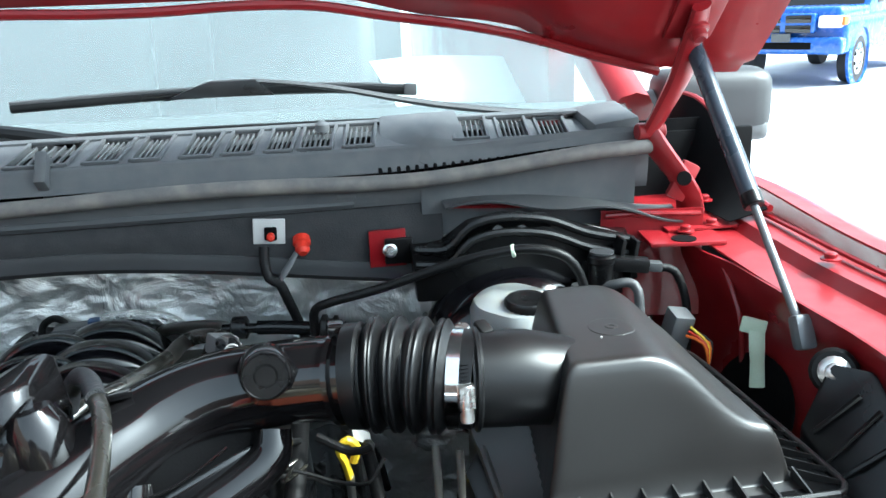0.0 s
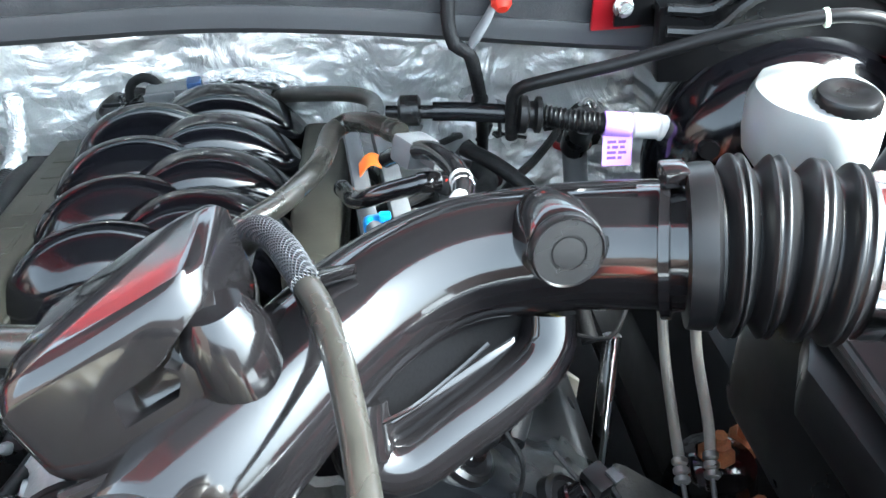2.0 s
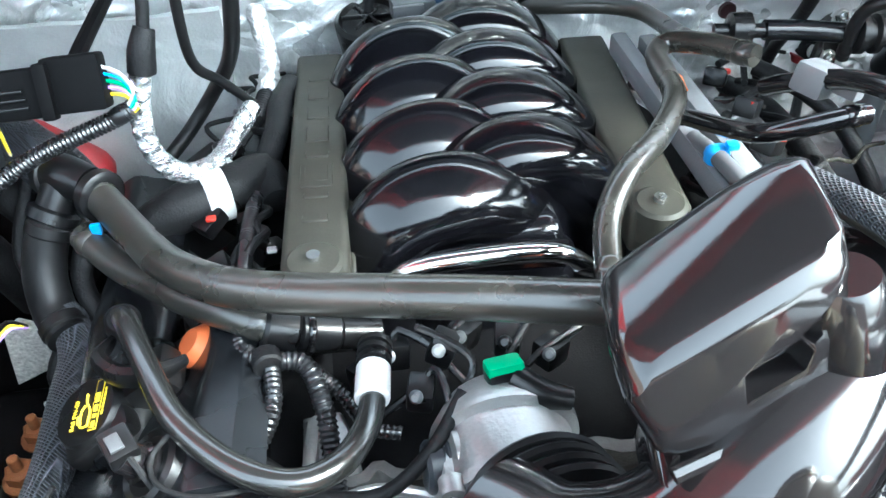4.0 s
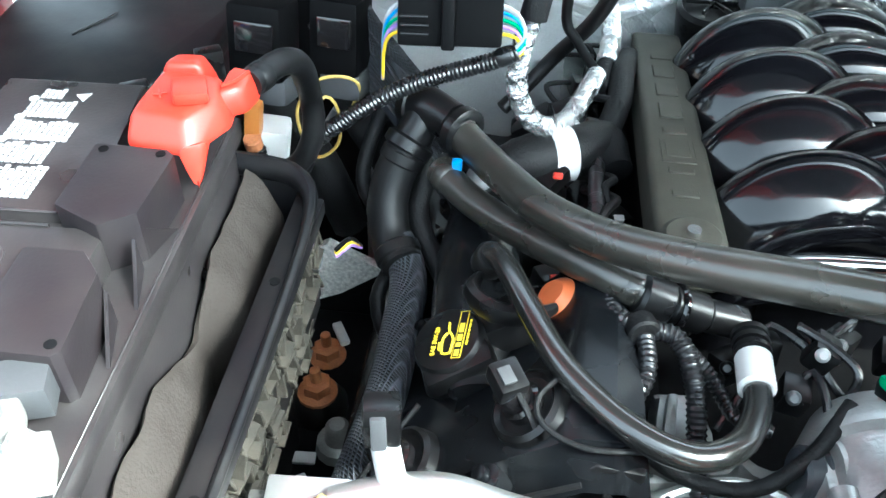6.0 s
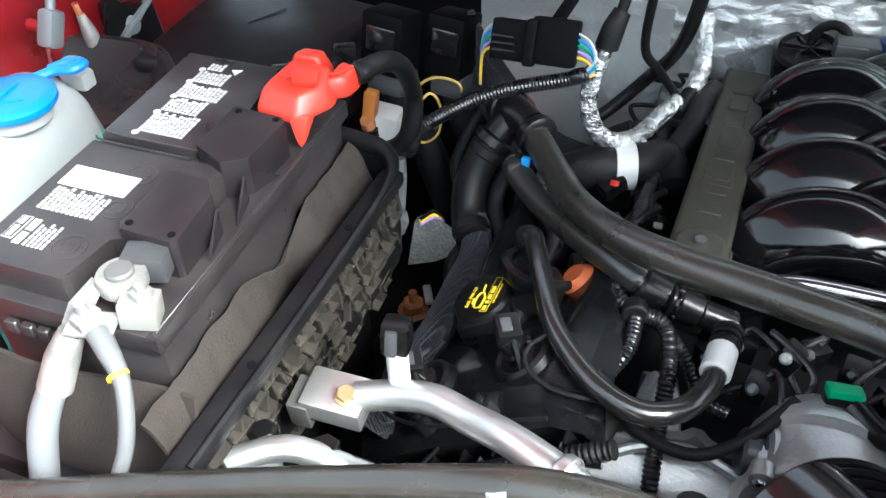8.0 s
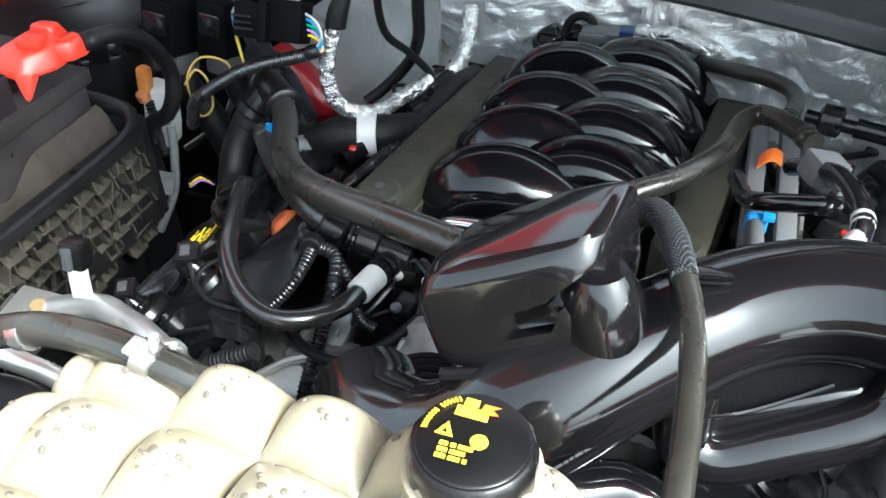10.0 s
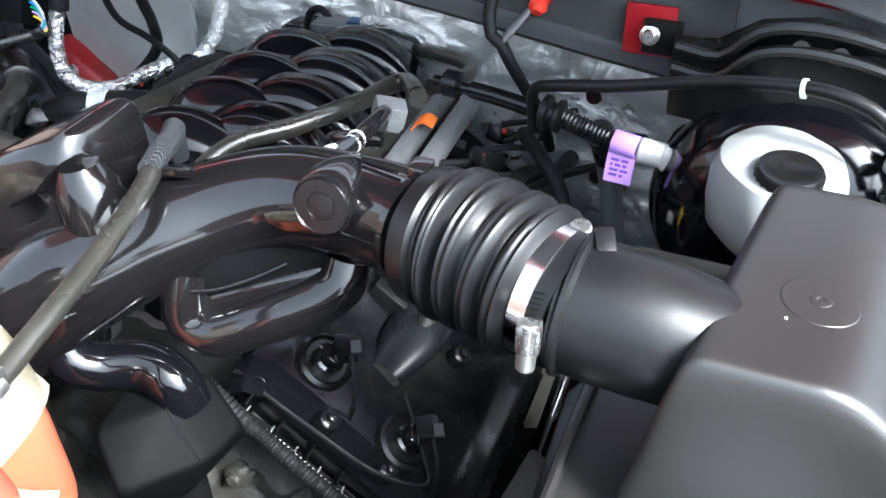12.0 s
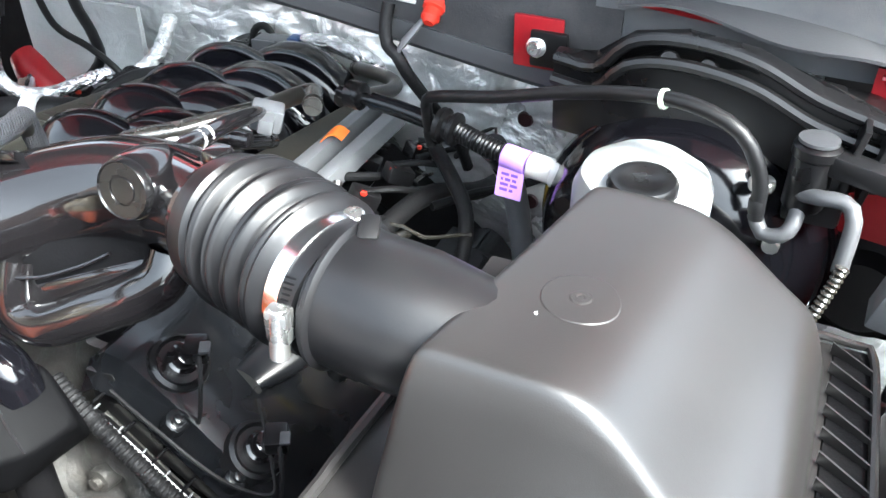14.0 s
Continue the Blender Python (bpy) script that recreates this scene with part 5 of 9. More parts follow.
pv.location += V(0, 0.020, -0.018)
hose("ribbed_conduit", [(0.748, 0.95, 1.178), (0.744, 0.945, 1.16), (0.735, 0.935, 1.13), (0.722, 0.92, 1.10), (0.70, 0.90, 1.07), (0.69, 0.89, 1.0)], 0.0055, HOSE, "thin ribbed grey conduit below the valve", "conduit", ribbed(0.005, 0.15), 10, 0.0012)
gcn = thing("wiring_connector", (0.80, 0.95, 1.12), "grey wiring connector with orange and red wires", "connector")
part("shell", brick_at((0.795, 0.955, 1.155), (0.03, 0.035, 0.05), 0.004, 10, 10, 0), GREYPL, gcn)
for i, m_ in enumerate((ORANGE, REDCAP, YELLOWW, ORANGE, BLACK)):
    part("wire", sweep([(0.80 + 0.003 * i, 0.935, 1.15 + 0.006 * (i % 3)), (0.815 + 0.003 * i, 0.915, 1.145), (0.822, 0.91, 1.115), (0.82, 0.915, 1.06)], 0.0022, 6, 0.01), m_, gcn)
gc = thing("green_clip", (0.868, 0.865, 1.13), "pale green plastic clip hanging on the red fender", "clip")
part("head", brick_at((0.862, 0.872, 1.182), (0.032, 0.006, 0.022), 0.003, 0, 10, -30), PALEGREEN, gc)
part("tongue", sweep([(0.865, 0.868, 1.176), (0.862, 0.860, 1.155), (0.866, 0.864, 1.135), (0.866, 0.86, 1.10)], [0.010, 0.010, 0.009, 0.010], 8, 0.008, None, 0.35), PALEGREEN, gc)
solo("strut_tower_opening", lathe([(0.075, 0), (0.072, 0.004), (0.06, 0.006)], (0.872, 0.88, 1.06), (-1, -0.2, 0.3), 28), DARK, "dark round opening low in the red fender", "opening")
pe = thing("pedal_boot", (0.77, 1.10, 0.98), "black rubber boot in the firewall beside the booster", "boot")
part("boot", lathe([(0.07, 0), (0.066, 0.02), (0.045, 0.03), (0.04, 0.06)], (0.80, 1.20, 1.02), (-0.2, -1, 0.1), 28), RUBBER, pe)

# ---- engine ----
SATIN = mat("oily_black_plastic", (0.004, 0.0045, 0.0055), 0.24, bump=0.05, vary=0.3, dust=0.006, spec=0.34)
eng = thing("engine_block", (-0.09, 1.0, 0.5), "dark engine block with a dusty cast aluminium front cover", "engine")
part("block", block(-0.34, 0.16, 0.76, 1.36, 0.50, 0.93, 0.02), DARK, eng)
part("head", hull([(-0.30, 0.72, 0.98), (-0.52, 0.72, 0.80), (-0.46, 0.72, 0.70), (-0.22, 0.72, 0.90), (-0.30, 1.34, 0.98), (-0.52, 1.34, 0.80), (-0.46, 1.34, 0.70), (-0.22, 1.34, 0.90)], 0.01, 2), DARK, eng)
part("head", hull([(0.12, 0.72, 0.98), (0.36, 0.72, 0.80), (0.30, 0.72, 0.70), (0.06, 0.72, 0.90), (0.12, 1.34, 0.98), (0.36, 1.34, 0.80), (0.30, 1.34, 0.70), (0.06, 1.34, 0.90)], 0.01, 2), DARK, eng)


def front_cover(u, v):
    x = -0.36 + 0.54 * u
    z = 0.56 + 0.44 * v
    y = 0.715 + 0.02 * noise.noise(V(x * 14, z * 14, 1)) + 0.012 * noise.noise(V(x * 40, z * 40, 5)) + 0.05 * ease(0.86, 1.0, z)
    return V(x, y, z)


part("front_cover", sheet(front_cover, 60, 50, 0.01), ALU, eng, "dusty cast aluminium timing cover")
part("cover_rail", sweep([(0.13, 0.704, 0.968), (0.20, 0.704, 0.908), (0.30, 0.708, 0.833), (0.36, 0.71, 0.79)], 0.006, 10, 0.02), ALU, eng)
part("cover_rail", sweep([(-0.31, 0.700, 1.0), (-0.38, 0.700, 0.94), (-0.48, 0.705, 0.865), (-0.54, 0.71, 0.82)], 0.010, 10, 0.02), ALU, eng)
for i, (x, z) in enumerate(((-0.20, 0.97), (-0.12, 0.93), (-0.27, 0.92), (0.05, 0.92), (0.10, 0.86), (0.18, 0.85), (-0.02, 0.86))):
    part("boss", lathe([(0.016, 0), (0.014, 0.018), (0.007, 0.019), (0.007, 0.025)], (x, 0.715, z), (0, -1, 0.1), 12), ALU, eng)
part("cast_rib", brick_at((-0.16, 0.70, 0.90), (0.014, 0.03, 0.20), 0.005, 0, 12, 0), ALU, eng)
part("cast_rib", brick_at((0.04, 0.70, 0.86), (0.014, 0.03, 0.20), 0.005, 0, -18, 0), ALU, eng)

# valve covers: a folded shell over each bank
def valve_cover(sx):
    ox = -0.09
    X = lambda d: ox + sx * d
    vc = thing("valve_cover", (X(0.34), 1.0, 0.85), "black plastic valve cover with ribs along its edge", "valve cover", "valve covers")
    prof = [(0.215, 1.035), (0.235, 1.050), (0.262, 1.046), (0.30, 1.016), (0.345, 0.978), (0.40, 0.935), (0.435, 0.905), (0.455, 0.875), (0.462, 0.84)]
    n = len(prof) - 1
    def f(u, v):
        k = min(int(v * n), n - 1)
        t = v * n - k
        d, z = (prof[k][j] + (prof[k + 1][j] - prof[k][j]) * t for j in (0, 1))
        y = 0.705 + 0.60 * u
        drop = 0.035 * ease(0.03, 0.0, u) + 0.03 * ease(0.97, 1, u)
        bulge = 0.012 * math.exp(-((y - 0.75) / 0.05) ** 2) * math.exp(-((v - 0.45) / 0.3) ** 2)
        dish = 0.014 * ease(0.81, 0.86, y) * math.exp(-((v - 0.5) / 0.22) ** 2)
        valley = 0.075 * ease(0.905, 0.955, y) * ease(0.72, 0.45, v)
        return V(X(d + 0.7 * (bulge - dish - drop * 0.3)), y, z + 0.7 * (bulge - dish) - drop - valley)
    part("shell", sheet(f, 70, 40, 0.004), SATIN, vc)
    part("front_wall", hull([(X(0.215), 0.712, 1.03), (X(0.25), 0.712, 1.035), (X(0.45), 0.712, 0.88), (X(0.455), 0.712, 0.84), (X(0.22), 0.712, 0.97), (X(0.215), 0.73, 1.03), (X(0.25), 0.73, 1.035), (X(0.45), 0.73, 0.88), (X(0.455), 0.73, 0.84), (X(0.22), 0.73, 0.97)], 0.004, 2), BLACK, vc)
    part("edge_loom", sweep([(X(0.20), 0.690, 1.03), (X(0.25), 0.682, 1.0), (X(0.33), 0.680, 0.936), (X(0.40), 0.682, 0.880), (X(0.47), 0.69, 0.81)], 0.0085, 12, 0.0016, ribbed(0.0055, 0.10)), CLOTH, vc)
    part("edge_rail", sweep([(X(0.208), 0.696, 1.00), (X(0.25), 0.694, 0.985), (X(0.33), 0.694, 0.92), (X(0.40), 0.696, 0.865), (X(0.46), 0.70, 0.82)], 0.007, 8, 0.02), BLACK, vc)
    for i in range(7):
        d = 0.235 + 0.031 * i
        z = 1.005 - 0.0262 * i
        part("rib", brick_at((X(d), 0.700, z), (0.003, 0.016, 0.026), 0.001, 0, sx * 38, 0, 1), DARK, vc, smooth=False)
    nv = V(sx * 0.62, -0.08, 0.78).normalized()
    sl = V(sx * 0.78, 0, -0.62)
    for c in ((V(X(0.290), 0.757, 1.024) + nv * 0.012), (V(X(0.380), 0.745, 0.955) + nv * 0.012)):
        part("solenoid_boss", lathe([(0.034, -0.016), (0.030, 0.004), (0.026, 0.007), (0.0225, 0.004)], c, nv, 24), BLACK, vc)
        so = part("solenoid", lathe([(0.016, 0), (0.016, 0.012), (0.013, 0.014), (0.012, 0.028), (0.008, 0.030)], c, nv, 18), GLOSS, vc)
        part("connector", brick_at(c + nv * 0.034 + V(0.004, 0.004, 0), (0.022, 0.026, 0.018), 0.003, 10, 0, 30), BLACK, so)
        part("latch", brick_at(c + nv * 0.045 + V(0.010, 0.002, 0), (0.010, 0.014, 0.004), 0.001, 10, 0, 30), DARKGREY, so)
        part("wire", sweep([c + nv * 0.036 + V(0.012, -0.004, 0), c + nv * 0.032 + V(0.026, -0.022, -0.02), c + nv * 0.012 + V(0.030, -0.030, -0.05), c + V(0.012, -0.045, -0.06)], 0.0024, 6, 0.006), CLOTH, so)
    for y, k in ((0.715, 0.30), (0.90, 0.30), (1.08, 0.30), (0.715, 0.62), (0.90, 0.66), (1.08, 0.66)):
        c = V(X(0.262 + 0.19 * k), y, 1.046 - 0.158 * k) + nv * 0.004
        bs = part("cover_bolt", lathe([(0.013, -0.012), (0.012, 0.004), (0.009, 0.006), (0.006, 0.006), (0.006, 0.012), (0.004, 0.013)], c, nv, 12), SATIN, vc)
    part("hump", sweep([V(X(0.335), 0.80, 0.985) + nv * 0.004, V(X(0.340), 0.86, 0.982) + nv * 0.010, V(X(0.342), 0.95, 0.980) + nv * 0.010, V(X(0.342), 1.10, 0.978) + nv * 0.006], [0.022, 0.036, 0.040, 0.034], 18, 0.012, None, 0.6), SATIN, vc)
    part("wire_loop", sweep([V(X(0.36), 0.77, 0.985) + nv * 0.03, V(X(0.40), 0.735, 0.955) + nv * 0.02, V(X(0.415), 0.715, 0.94) + nv * 0.012, V(X(0.37), 0.700, 0.955) + nv * 0.012, V(X(0.30), 0.697, 1.0) + nv * 0.010, V(X(0.26), 0.70, 1.03)], 0.0022, 6, 0.006), CLOTH, vc)
    for i in range(9):
        d = 0.24 + 0.024 * i
        part("flange_tooth", brick_at((X(d), 0.692, 1.003 - 0.0200 * i), (0.002, 0.010, 0.016), 0.0005, 0, sx * 38, 0, 1), GREYPL, vc, smooth=False)
    return vc, X, nv


vcl, XL, NL = valve_cover(-1)
vcr, XR, NR = valve_cover(1)
vcl.location += V(0.016, 0, 0.016)
vcr.location += V(-0.014, 0, -0.015)
# oil cap with its yellow print
oc = thing("oil_cap", (-0.437, 0.82, 1.0), "black oil filler cap with yellow print", "oil cap")
ocn = V(-0.45, -0.15, 0.9).normalized()
part("neck", rod(V(-0.425, 0.826, 0.93), V(-0.435, 0.82, 1.012), 0.030, 24), BLACK, oc)
part("cap", lathe([(0.030, 0), (0.031, 0.004), (0.031, 0.018), (0.0285, 0.0225), (0.02, 0.0235)], V(-0.432, 0.822, 1.006), ocn, 36), BLACK, oc)
part("grip", brick_at(V(-0.428, 0.800, 1.014), (0.060, 0.024, 0.020), 0.006, 0, -26, 18), BLACK, oc)
part("latch", brick_at(V(-0.413, 0.846, 1.026), (0.010, 0.014, 0.006), 0.0015, 0, -26, 8), DARKGREY, oc)
om = Matrix.Translation(V(-0.4375, 0.8195, 1.0300) + ocn * 0.0003) @ V(0, 0, 1).rotation_difference(ocn).to_matrix().to_4x4() @ pose(0, 0, 0, 0, 0, 82) @ Matrix.Scale(0.84, 4)
lettering("SAE 5W-20", 0.0066, om @ pose(-0.006, 0.0165, 0), YELLOW, oc)
part("print_frame", block(-0.026, 0.026, -0.0150, -0.0055, 0, 0.0005, 0, 1, om), YELLOW, oc)
part("print_frame_inside", block(-0.0252, 0.0252, -0.0142, -0.0063, 0.0005, 0.0007, 0, 1, om), BLACK, oc)
bars(om @ pose(0.004, -0.01025, 0.0006), 1, 0.036, 0.0062, YELLOW, oc, name="print_word", seed=31, height=0.85, thick=0.0003)
part("print_oval", block(-0.0240, -0.0170, -0.0128, -0.0078, 0.0006, 0.0009, 0.0002, 1, om), YELLOW, oc)
bars(om @ pose(0.003, -0.0185, 0), 1, 0.030, 0.0034, YELLOW, oc, name="print_word", seed=33, height=0.6)
for pts in (((-0.020, -0.003), (-0.004, -0.003), (0.004, 0.003), (0.014, 0.0045)), ((-0.020, -0.003), (-0.020, 0.006), (-0.004, 0.008), (0.002, 0.004)), ((-0.016, 0.006), (-0.016, 0.010), (-0.008, 0.011))):
    part("print_can", sweep([om @ V(x, y, 0.0004) for x, y in pts], 0.0010, 6, 0.004), YELLOW, oc)
oc.location += V(0.002, 0.014, 0.002)
ob_ = thing("rubber_plug", (-0.358, 0.885, 1.0), "orange-brown rubber plug in the valve cover", "plug")
part("collar", lathe([(0.024, 0), (0.024, 0.012), (0.016, 0.014)], (-0.355, 0.888, 1.0), NL, 20), BLACK, ob_)
part("plug", lathe([(0.017, 0), (0.021, 0.004), (0.020, 0.018), (0.012, 0.026)], (-0.357, 0.886, 1.008), NL, 18), mat("brown_rubber", (0.42, 0.10, 0.03), 0.5), ob_)
ob_.location += V(0.014, -0.005, 0.018)
rcl = thing("grey_clip_ring", (-0.395, 0.87, 1.0), "grey half ring hose clip on the valve cover", "clip")
part("ring", sweep([(-0.43, 0.885, 1.04), (-0.435, 0.86, 1.045), (-0.415, 0.84, 1.045), (-0.385, 0.84, 1.045), (-0.368, 0.855, 1.04)], [0.004, 0.007, 0.008, 0.007, 0.004], 8, 0.008, None, 1.3), BLACK, rcl)
part("foot", brick_at((-0.40, 0.86, 1.015), (0.05, 0.04, 0.03), 0.008, 0, -35, 0), BLACK, rcl)
rcl.location += V(0.012, -0.004, 0.016)

# ---- intake manifold ----
man = thing("intake_manifold", (-0.09, 1.2, 0.9), "black plastic intake manifold with eight arched runners", "manifold")
part("plenum", block(-0.175, 0.0, 0.96, 1.40, 0.90, 1.03, 0.03, 3), RUNNER, man)
for i in range(4):
    y = 0.998 + 0.096 * i
    zt = 1.070 - 0.003 * i
    part("runner", sweep([(-0.196, y - 0.022, 0.93), (-0.198, y - 0.016, zt - 0.075), (-0.188, y - 0.010, zt - 0.035), (-0.160, y - 0.004, zt - 0.006), (-0.120, y + 0.002, zt + 0.000), (-0.072, y + 0.012, zt - 0.022), (-0.036, y + 0.022, zt - 0.06), (-0.02, y + 0.03, zt - 0.10)], [0.037, 0.039, 0.042, 0.0445, 0.0445, 0.041, 0.037, 0.03], 40, 0.006, square=2.7), RUNNER, man)
    part("runner_seam", sweep([(-0.215, y - 0.048, zt - 0.075), (-0.198, y - 0.046, zt - 0.032), (-0.166, y - 0.041, zt - 0.004), (-0.118, y - 0.035, zt + 0.000), (-0.068, y - 0.026, zt - 0.022)], 0.0016, 6, 0.01), RUNNER, man)
    y += 0.048
    part("runner", sweep([(-0.135, y - 0.012, zt - 0.060), (-0.105, y - 0.008, zt - 0.020), (-0.062, y - 0.002, zt + 0.000), (-0.018, y + 0.002, zt - 0.006), (0.020, y + 0.005, zt - 0.035), (0.043, y + 0.008, zt - 0.075), (0.050, y + 0.01, zt - 0.15)], [0.035, 0.041, 0.0445, 0.0445, 0.042, 0.039, 0.036], 40, 0.006, square=2.7), RUNNER, man)
    part("runner_seam", sweep([(-0.10, y - 0.043, zt - 0.014), (-0.06, y - 0.040, zt + 0.000), (-0.015, y - 0.036, zt - 0.006), (0.025, y - 0.032, zt - 0.036)], 0.0016, 6, 0.01), RUNNER, man)
    part("runner_boss", lathe([(0.010, -0.03), (0.009, 0.004), (0.006, 0.006), (0.003, 0.004)], (0.052, y - 0.020, zt - 0.055), (0.5, -0.4, 0.8), 12), RUNNER, man)
part("front_face", hull([(-0.19, 0.965, 1.05), (-0.02, 0.965, 1.055), (-0.01, 0.955, 0.98), (-0.20, 0.955, 0.98), (-0.19, 1.02, 1.06), (-0.02, 1.02, 1.06), (-0.01, 1.02, 0.97), (-0.20, 1.02, 0.97)], 0.012, 3), RUNNER, man)
for k in range(3):
    part("front_rib", sweep([(-0.20, 0.957 - 0.006 * k, 1.022 - 0.018 * k), (-0.15, 0.950 - 0.006 * k, 1.046 - 0.018 * k), (-0.09, 0.948 - 0.006 * k, 1.052 - 0.018 * k), (-0.02, 0.950 - 0.006 * k, 1.046 - 0.018 * k)], 0.005, 8, 0.012), RUNNER, man)
part("rear_cap", lathe([(0.042, -0.06), (0.044, 0), (0.044, 0.012), (0.038, 0.016), (0.034, 0.010), (0.012, 0.010)], (-0.174, 1.391, 1.053), (-0.1, -0.2, 1), 28), BLACK, man)
for i in range(6):
    a = i * math.pi / 3
    part("cap_spoke", brick_at(V(-0.174, 1.391, 1.066) + V(math.cos(a) * 0.018, math.sin(a) * 0.018, 0.001), (0.034, 0.004, 0.006), 0.001, 0, 0, math.degrees(a), 1), BLACK, man)
mc = thing("map_sensor", (-0.11, 1.38, 1.05), "grey sensor connector with a blue lock behind the manifold", "sensor")
part("body", brick_at((-0.118, 1.385, 1.078), (0.055, 0.032, 0.026), 0.004, 0, 0, 6), GREYPL, mc)
part("lock", brick_at((-0.082, 1.395, 1.085), (0.020, 0.024, 0.018), 0.003, 0, 0, 6), mat("navy_plastic", (0.02, 0.05, 0.14), 0.4), mc)
part("rib", brick_at((-0.125, 1.366, 1.080), (0.04, 0.006, 0.02), 0.002, 0, 0, 6), GREYPL, mc)
part("cable", sweep([(-0.175, 1.40, 1.05), (-0.170, 1.405, 1.085), (-0.150, 1.405, 1.098), (-0.132, 1.40, 1.090), (-0.128, 1.395, 1.07)], 0.0065, 10, 0.006), CLOTH, mc)
hose("foil_tube", [(-0.07, 1.40, 1.085), (-0.02, 1.405, 1.088), (0.04, 1.405, 1.075), (0.06, 1.42, 1.05)], 0.014, FOILTAPE, "silver wrapped pipe in front of the firewall", "pipe")

# long dusty covers over the fuel rails, with raised plain bars for the mark
def rail_cover(x, y0, y1, z0, z1, w, mark):
    rc_ = thing("rail_cover", (x, (y0 + y1) / 2, z0 - 0.05), "long dusty grey-green plastic rail cover beside the manifold", "cover", "rail covers")
    L = y1 - y0
    tilt = math.degrees(math.atan2(z1 - z0, L))
    yaw = -1 if mark else -3
    m = at((x, (y0 + y1) / 2, (z0 + z1) / 2), tilt, 0, yaw)
    part("shell", block(-w / 2, w / 2, -L / 2, L / 2, -0.05, 0, 0.007, 3, m), OLIVE, rc_)
    part("side_lip", block(w / 2 - 0.002, w / 2 + 0.004, -L / 2 + 0.02, L / 2 - 0.02, -0.05, -0.03, 0.002, 1, m), OLIVE, rc_)
    if mark:
        for y, h in ((-0.155, 0.012), (-0.115, 0.010), (-0.075, 0.03), (-0.035, 0.014), (0.01, 0.034), (0.06, 0.03), (0.11, 0.032), (0.15, 0.012)):
            part("raised_mark", block(-0.012, 0.012, y - h / 2, y + h / 2, -0.001, 0.0016, 0.0012, 1, m), OLIVE, rc_)
        part("mark_frame", block(-0.016, 0.016, -0.10, -0.055, -0.001, 0.001, 0.0008, 1, m), OLIVE, rc_)
    part("end_boss", lathe([(0.026, -0.03), (0.026, 0.004), (0.022, 0.007), (0.008, 0.006)], m @ V(0.0, -L / 2 + 0.01, -0.004), (0, 0, 1), 24), OLIVE, rc_)
    part("end_screw", lathe([(0.006, 0), (0.006, 0.005)], m @ V(0, -L / 2 + 0.012, 0.002), (0, 0, 1), 10), STEEL, rc_)
    part("stand", block(-w * 0.4, w * 0.4, -L * 0.45, L * 0.45, -0.12, -0.045, 0.004, 1, m), DARK, rc_)
    return rc_
rail_cover(-0.245, 0.905, 1.368, 1.088, 1.034, 0.058, True)
rail_cover(0.082, 0.96, 1.345, 1.066, 1.040, 0.058, False)

# right of the manifold: grey foam strips, orange tag, injectors
for x0, x1, zz in ((0.122, 0.142, 1.072), (0.158, 0.180, 1.066)):
    solo("foam_strip", brick_at(((x0 + x1) / 2, 1.11, zz - 0.012), (x1 - x0, 0.36, 0.028), 0.005, -1, 0, 3), mat("grey_foam", (0.13, 0.135, 0.14), 0.9, bump=0.3), "grey foam covered strip beside the manifold", "strip", "foam strips")
solo("orange_tag", sheet(lambda u, v: V(0.130 + 0.026 * u, 1.125 + 0.022 * v + 0.012 * u, 1.076 + 0.010 * math.sin(3 * u) + 0.004 * v), 10, 4, 0.0015), ORANGE, "bright orange tag wrapped round a foam strip", "tag")
bcl = thing("fuel_quick_clip", (0.14, 1.0, 1.05), "bright blue quick-connect clip on a grey fuel pipe", "clip")
part("clip", lathe([(0.010, 0), (0.0125, 0.003), (0.0125, 0.013), (0.010, 0.016)], (0.140, 1.022, 1.078), (0.1, -1, 0.2), 16, lobes=lambda t, k: 1 + 0.1 * math.cos(4 * t)), BLUEPL, bcl)
part("pipe", sweep([(0.135, 1.06, 1.07), (0.141, 1.0, 1.083), (0.146, 0.95, 1.085), (0.155, 0.90, 1.07), (0.16, 0.86, 1.03)], 0.009, 12, 0.01), GREYPL, bcl)
part("tab", brick_at((0.152, 1.010, 1.094), (0.012, 0.010, 0.007), 0.002), BLUEPL, bcl)
for i in range(4):
    y = 0.90 + 0.10 * i
    for sx in (1, -1):
        x = -0.09 + sx * 0.285
        ic = thing("coil_connector", (x, y, 0.97), "black ignition coil connector with a red lock", "connector", "coil connectors")
        part("coil", brick_at((x, y, 0.985), (0.050, 0.034, 0.05), 0.006, 0, sx * 35, 0), BLACK, ic)
        part("plug", brick_at((x + sx * -0.028, y - 0.012, 1.025), (0.03, 0.022, 0.018), 0.003, 0, sx * 20, 15), BLACK, ic)
        part("red_lock", brick_at((x + sx * -0.03, y - 0.024, 1.034), (0.008, 0.006, 0.006), 0.001), REDCAP, ic)
        part("lead", sweep([(x + sx * -0.04, y - 0.012, 1.025), (x + sx * -0.055, y + 0.01, 1.035), (x + sx * -0.06, y + 0.045, 1.02), (x + sx * -0.05, y + 0.08, 1.0)], 0.005, 8, 0.008, ribbed(0.006, 0.12)), CLOTH, ic)

